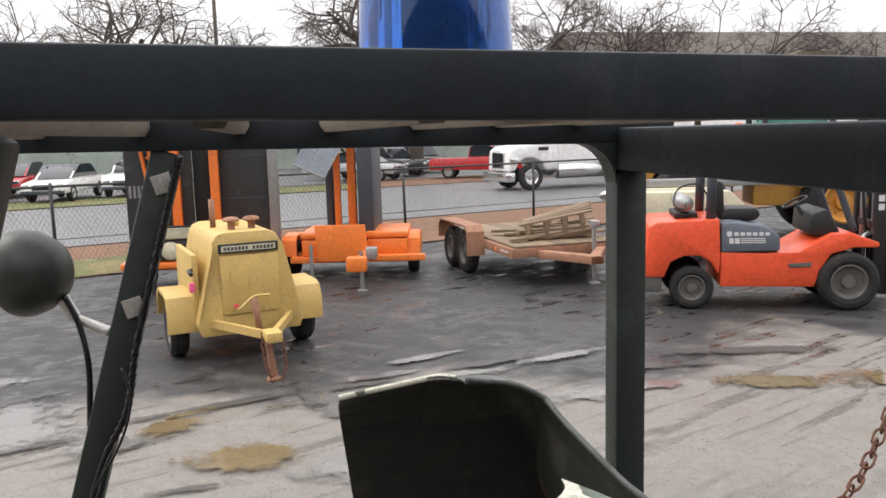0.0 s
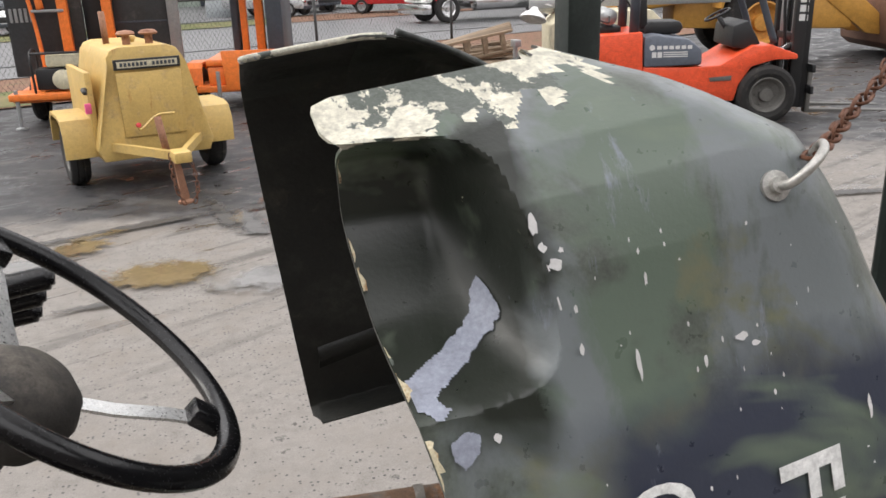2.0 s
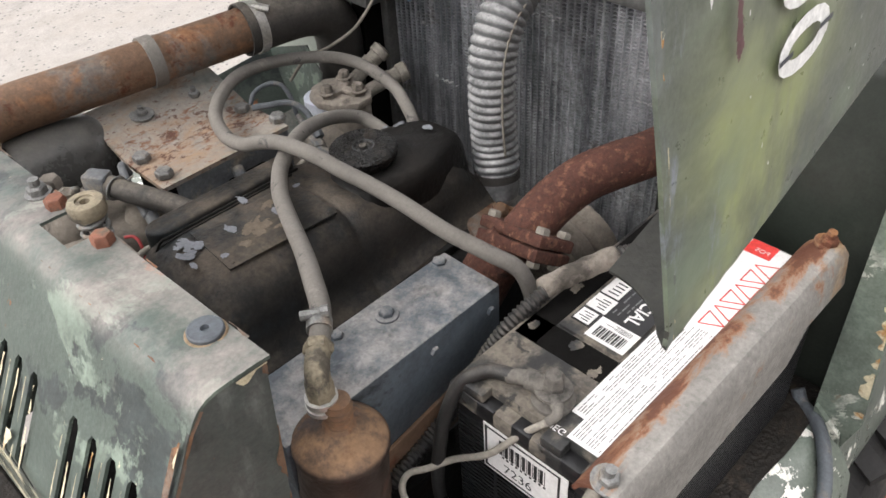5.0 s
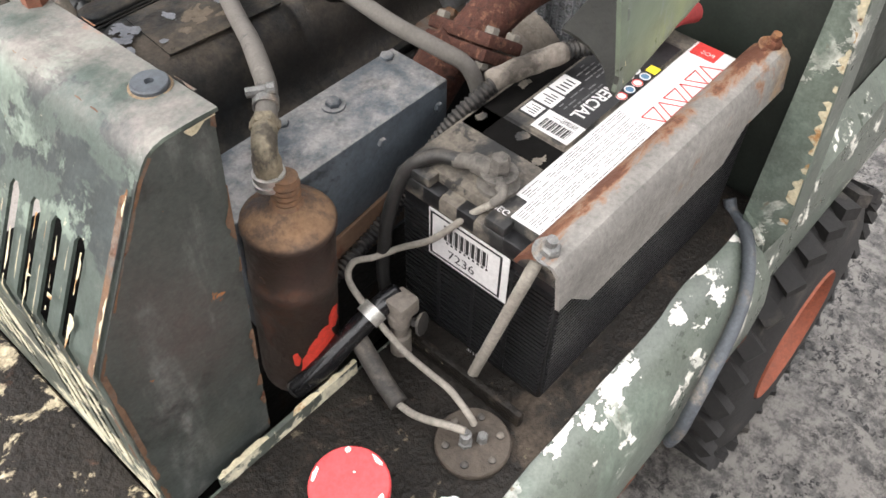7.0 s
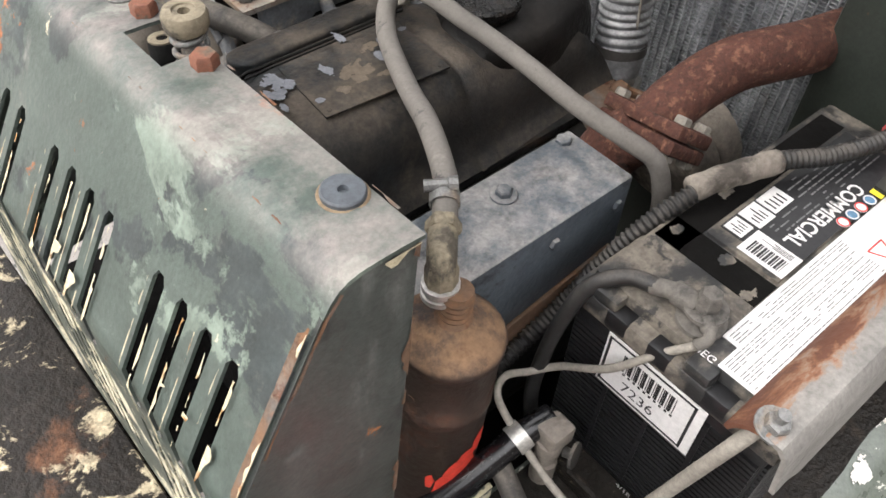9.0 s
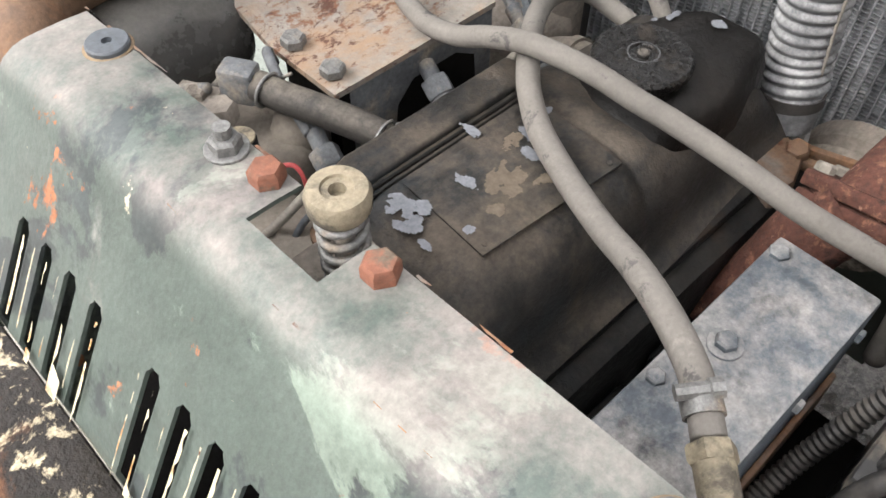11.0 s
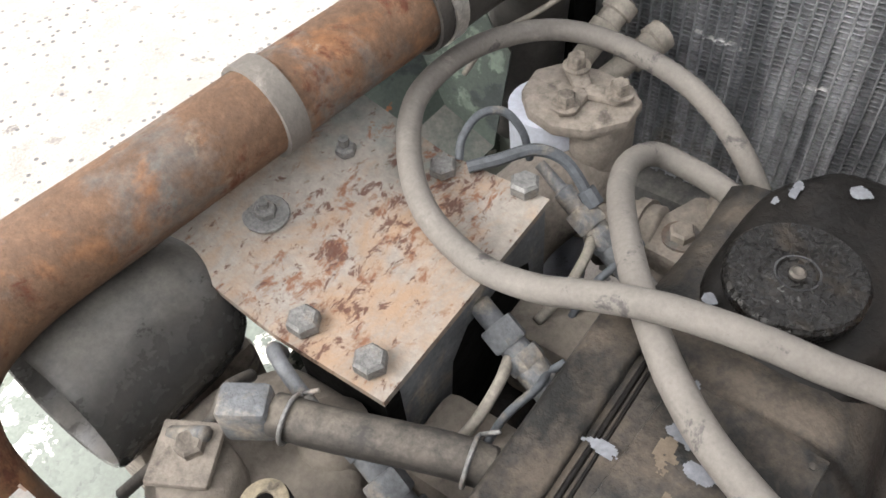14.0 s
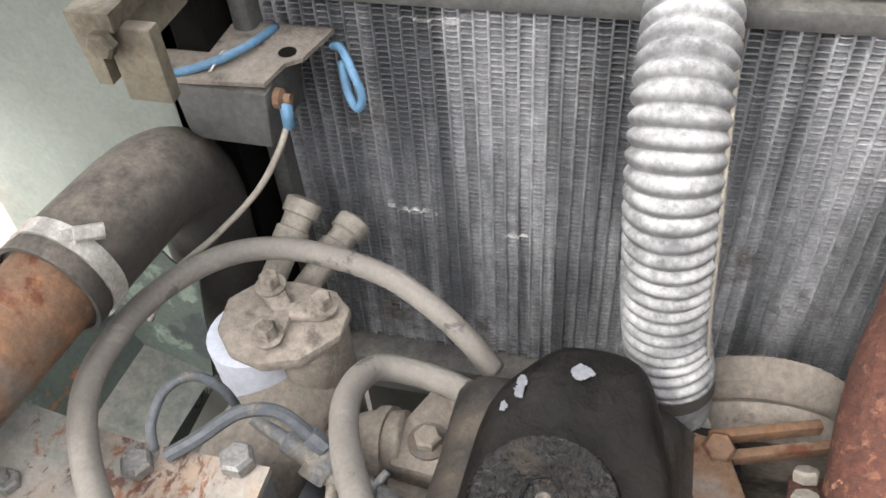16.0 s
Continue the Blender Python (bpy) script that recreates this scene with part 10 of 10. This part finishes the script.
# ---- vehicles on and beyond the road ----
def car(m, paint, label, length=4.5, height=1.45, pickup=False, suv=False, category="car"):
    c = local("pickup_truck" if pickup else "car", m, label, category)
    L, H = length / 2, height
    if pickup:
        body = [(-L, 0.45), (-L, 1.02), (-0.55, 1.05), (-0.5, 1.1), (0.9, 1.08), (L - 0.1, 0.98), (L, 0.8), (L, 0.4)]
        top = [(-0.6, 1.06), (-0.5, H - 0.05), (-0.3, H), (0.45, H), (0.6, H - 0.05), (1.15, 1.08)]
    elif suv:
        body = [(-L, 0.45), (-L, 0.98), (-L + 0.1, 1.02), (0.9, 1.0), (L - 0.15, 0.92), (L, 0.72), (L, 0.38)]
        top = [(-L + 0.08, 1.0), (-L + 0.3, H - 0.06), (-L + 0.55, H), (0.25, H), (0.4, H - 0.04), (1.1, 1.0)]
    else:
        body = [(-L, 0.42), (-L, 0.86), (-L + 0.15, 0.92), (1.0, 0.90), (L - 0.2, 0.78), (L, 0.62), (L, 0.36)]
        top = [(-L + 0.35, 0.90), (-1.1, H - 0.05), (-0.8, H), (0.15, H), (0.35, H - 0.04), (1.2, 0.90)]
    lprism("body", c, body, "y", -0.88, 0.88, paint, 0.05)
    bm = B()
    prism(bm, top, "y", -0.74, 0.74)
    bevel_all(bm, 0.04)
    part("cabin", bm, paint, c)
    g = [(x * 0.93 + 0.02, 0.06 + z * 0.965 if z > 1.2 else z + 0.03) for x, z in top]
    lprism("side_glass", c, g, "y", -0.752, 0.752, M["window"], 0.0, "dark side windows")
    lprism("windscreen", c, [(top[-1][0] - 0.06, top[-1][1] + 0.03), (top[-2][0] + 0.03, top[-2][1] - 0.03), (top[-2][0] + 0.06, top[-2][1] - 0.03), (top[-1][0] + 0.0, top[-1][1] + 0.03)], "y", -0.64, 0.64, M["window"], 0.0)
    for s in (-1, 1):
        for x in (-L * 0.62, L * 0.64):
            wheel(c, (x, s * 0.80, 0.34), 0.34, 0.22, (0, s, 0), M["galv"], 0.62)
        lbox("headlight", c, (L - 0.10, s * 0.66 - 0.14, 0.62), (L + 0.012, s * 0.66 + 0.14, 0.76), M["chrome"], 0.02)
    lbox("grille", c, (L - 0.02, -0.42, 0.5), (L + 0.008, 0.42, 0.72), M["black"], 0.01)
    lbox("bumper", c, (L - 0.05, -0.85, 0.34), (L + 0.05, 0.85, 0.48), M["charcoal"], 0.03)
    return c


def at(x, y, deg):
    return Matrix.Translation((x, y, 0.03)) @ Matrix.Rotation(radians(deg), 4, "Z")


car(at(11.2, 41.5, -22), M["red_car"], "red pickup truck parked beyond the road", 5.2, 1.65, pickup=True, category="pickup truck")
car(at(7.2, 46.5, -60), M["dark_car"], "dark car parked by the building", 4.5, 1.6, suv=True)
car(at(5.2, 43.0, -35), M["silver_car"], "silver car parked beyond the road", 4.4, 1.45)
car(at(9.6, 50.0, -75), M["dark_car"], "black car parked by the building", 4.6, 1.7, suv=True)
car(at(-8.0, 37.2, -100), M["white_car"], "white car parked beyond the road", 4.5, 1.45)
car(at(-5.4, 38.5, -95), M["white_car"], "white car parked near the grass", 4.4, 1.5, suv=True)
car(at(-10.8, 41.0, -95), M["red_car"], "dark red car parked beyond the road", 4.4, 1.5)
car(at(-6.0, 45.0, -95), M["red_car"], "dark red car parked by the building", 4.6, 1.65, suv=True)
car(at(-11.5, 36.0, -95), M["dark_car"], "dark car parked beyond the road", 4.4, 1.5)

# white semi truck
st = local("semi_truck", Matrix.Translation((12.3, 32.4, 0.03)) @ Matrix.Rotation(radians(190), 4, "Z"), "white semi truck with a long chrome-trimmed hood", "truck")
lprism("hood", st, [(0.7, 0.75), (0.7, 1.9), (1.0, 1.95), (2.75, 1.72), (3.0, 1.55), (3.05, 0.75), (2.75, 0.75), (2.6, 1.1), (2.3, 1.25), (1.95, 1.25), (1.6, 1.1), (1.45, 0.75)], "y", -0.95, 0.95, M["white_car"], 0.10, seg=3)
lprism("cab", st, [(-1.6, 0.8), (-1.6, 2.95), (-0.2, 2.95), (0.25, 2.75), (0.85, 1.92), (0.85, 0.8)], "y", -1.0, 1.0, M["white_car"], 0.06)
lprism("side_window", st, [(-0.35, 1.95), (-0.35, 2.55), (0.12, 2.55), (0.55, 1.98)], "y", -1.012, 1.012, M["window"], 0.0)
lprism("windscreen", st, [(0.33, 2.70), (0.88, 1.98), (0.93, 1.98), (0.38, 2.70)], "y", -0.85, 0.85, M["window"], 0.0)
lprism("grille", st, [(3.0, 0.85), (3.0, 1.55), (3.07, 1.5), (3.09, 0.85)], "y", -0.5, 0.5, M["chrome"], 0.02, "chrome radiator grille")
bm = B()
for k in range(12):
    box(bm, (3.075, -0.46 + 0.08 * k, 0.9), (3.10, -0.43 + 0.08 * k, 1.46))
part("grille_bar", bm, M["black"], st, kind="stuff")
lbox("bumper", st, (2.85, -1.1, 0.35), (3.25, 1.1, 0.72), M["chrome"], 0.06, "chrome bumper")
for s in (-1, 1):
    wheel(st, (2.12, s * 0.95, 0.52), 0.52, 0.30, (0, s, 0), M["chrome"], 0.58)
    for x in (-3.2, -4.4):
        wheel(st, (x, s * 0.85, 0.52), 0.52, 0.5, (0, s, 0), M["chrome"], 0.58)
    bm = B()
    tube(bm, [(-1.5, s * 0.9, 0.72), (0.9, s * 0.9, 0.72)], 0.32, 22)
    part("fuel_tank", bm, M["chrome"], st, "polished fuel tank")
    lbox("mirror", st, (0.62, s * 1.18 - 0.06, 1.75), (0.70, s * 1.18 + 0.06, 2.35), M["white_car"], 0.03)
    lbox("headlight", st, (2.62, s * 0.9 - 0.12, 1.05), (3.0, s * 0.9 + 0.10, 1.30), M["chrome"], 0.04)
lbox("frame", st, (-5.0, -0.45, 0.62), (-1.5, 0.45, 0.85), M["charcoal"], 0.02)
lbox("vent", st, (1.3, -0.99, 1.55), (1.75, 0.99, 1.68), M["black"], 0.02)
bx = local("box_trailer", Matrix.Translation((27.0, 36.5, 0.03)) @ Matrix.Rotation(radians(10), 4, "Z"), "long white box trailer", "trailer")
lbox("box_body", bx, (-9.5, -1.3, 1.1), (8.5, 1.3, 4.0), M["white_car"], 0.03)
lbox("underframe", bx, (-8, -0.6, 0.75), (8, 0.6, 1.09), M["charcoal"], 0.02)
for x in (-7.0, -5.8, 6.5):
    for s in (-1, 1):
        wheel(bx, (x, s * 1.0, 0.5), 0.5, 0.4, (0, s, 0), M["rim_grey"], 0.58)

# ---- buildings ----
hall = thing("warehouse", (0, 62, 0), "long pale green clad warehouse with dark doorways", "warehouse")
bm = B()
HY = 62.0
def hy(x):
    return HY + 0.10 * x
sheet(bm, [[(x, hy(x), z) for x in range(-70, 41, 5)] for z in (0.0, 1.2, 6.6)])
part("wall", bm, M["wall_green"], hall, thick=0.3)
bm = B()
sheet(bm, [[(x, hy(x) - 0.4 + d, z) for x in range(-70, 41, 5)] for d, z in ((0, 6.6), (0, 6.9), (18, 9.3), (36, 6.9))])
part("roof", bm, M["roof_brown"], hall, thick=0.2)
for x in range(-68, 40, 3):
    bm = B()
    box(bm, (x - 0.06, hy(x) - 0.36, 0.1), (x + 0.06, hy(x) - 0.2, 6.6))
    part("cladding_rib", bm, M["wall_green"], hall)
for x, w, z0, z1 in ((3.5, 3.6, 0.0, 2.9), (15.0, 1.4, 1.4, 3.2), (-20, 4, 0, 3.6), (29, 4, 0, 3.6)):
    bm = B()
    box(bm, (x - w / 2, hy(x) - 0.38, z0), (x + w / 2, hy(x) - 0.22, z1), 0.02)
    part("doorway", bm, M["charcoal"], hall, "dark doorway")
    bm = B()
    box(bm, (x - w / 2 - 0.2, hy(x) - 1.3, z1), (x + w / 2 + 0.2, hy(x) - 0.22, z1 + 0.25), 0.02)
    part("canopy", bm, M["wall_green"], hall)
bm = B()
lathe(bm, (-12.5, hy(-12.5) - 0.35, 4.3), (0, -1, 0), [(0, 0.22), (0.12, 0.22), (0.2, 0.12), (0.2, 0)], 16)
part("wall_lamp", bm, M["galv"], hall)
shed = thing("shed_building", (48, 66, 0), "wide building with a long brown roof", "building")
bm = B()
box(bm, (28, 62, 0), (95, 84, 6.0))
part("wall", bm, M["roof_brown"], shed)
bm = B()
prism(bm, [(61, 6.0), (61, 6.4), (73, 11.2), (85, 6.4), (85, 6.0)], "x", 27, 96)
part("roof", bm, M["roof_brown"], shed, "brown roofing")
sm_ = thing("utility_box", (2.6, 45, 0), "light grey utility cabinet by the road", "cabinet")
bm = B()
box(bm, (2.2, 44.6, 0), (3.4, 45.3, 0.95), 0.03)
part("cabinet", bm, M["grey_box"], sm_)
bm = B()
tube(bm, [(0.6, 48, 0), (0.6, 48, 7.5)], 0.09, 10)
whole("street_pole", bm, M["bark"], "slim wooden pole beyond the road", "pole")
bm = B()
tube(bm, [(-1.9, 46, 0), (-1.9, 46, 11.3)], 0.10, 10)
whole("street_pole", bm, M["bark"], "tall dark pole beyond the road", "pole")


# ---- bare winter trees ----
def bare_tree(at_, h, seed, spread=0.55, trunk=0.24, droop=0.0, levels=5):
    rnd = random.Random(seed)
    t = thing("tree", (*at_, 0), "bare winter tree with fine twigs", "tree")
    bmt, bmb = B(), B()

    def grow(bm, p, d, length, r, level):
        pts, q, dd = [p], p.copy(), d.copy()
        n = 4
        for k in range(n):
            dd = (dd + Vector((rnd.uniform(-1, 1), rnd.uniform(-1, 1), rnd.uniform(-0.6, 0.8) - droop * level * 0.35)) * 0.16).normalized()
            q = q + dd * length / n
            pts.append(q.copy())
        tube(bm, pts, lambda s: max(0.008, r * (1 - 0.5 * s / length)), 6 if level < 2 else 3, 2, cap=False)
        if level >= levels:
            return
        kids = 3 if level == 0 else rnd.choice((3, 4))
        for k in range(kids + (3 if level == 0 else 0)):
            f = rnd.uniform(0.45, 1.0)
            i = min(n - 1, int(f * n))
            s = pts[i].lerp(pts[i + 1], f * n - i)
            u, v = basis(dd)
            a = rnd.uniform(0, 6.28)
            nd = (dd * rnd.uniform(0.5, 1.0) + (math.cos(a) * u + math.sin(a) * v) * rnd.uniform(0.5, 1.0) * (0.6 + spread)).normalized()
            grow(bmb, s, nd, length * rnd.uniform(0.52, 0.75), r * 0.52, level + 1)
    grow(bmt, Vector((*at_, 0.0)), Vector((rnd.uniform(-0.05, 0.05), 0, 1)), h * 0.42, trunk, 0)
    part("trunk", bmt, M["bark"], t)
    part("crown", bmb, M["bark"], t, "crown of bare branches and twigs", kind="stuff")
    return t


for k, (x, y, h, tr, dr) in enumerate(((-5.9, 45, 15, 0.45, 0.35), (8.75, 47, 15, 0.5, 0.25), (14.8, 46, 14, 0.34, 0.1), (19.6, 45, 13, 0.24, 0.0), (21.6, 46.5, 14, 0.22, 0.0), (24.5, 47, 13, 0.2, 0.0), (-15.5, 52, 13, 0.3, 0.1), (32, 50, 13, 0.26, 0.0), (37, 49, 12, 0.24, 0.0), (4.5, 56, 13, 0.25, 0.2), (44, 53, 13, 0.24, 0.0))):
    bare_tree((x, y), h, 70 + k, 0.6, tr, dr, 6 if k < 3 else 5)
# unseen wall, added behind the camera to keep light off near-facing sides
bm = B()
box(bm, (-30, -8.3, 0), (40, -8.0, 7.0))
whole("wall_south", bm, M["roof_brown"], "unseen brown wall added to block light from behind the camera", "wall", kind="structure")
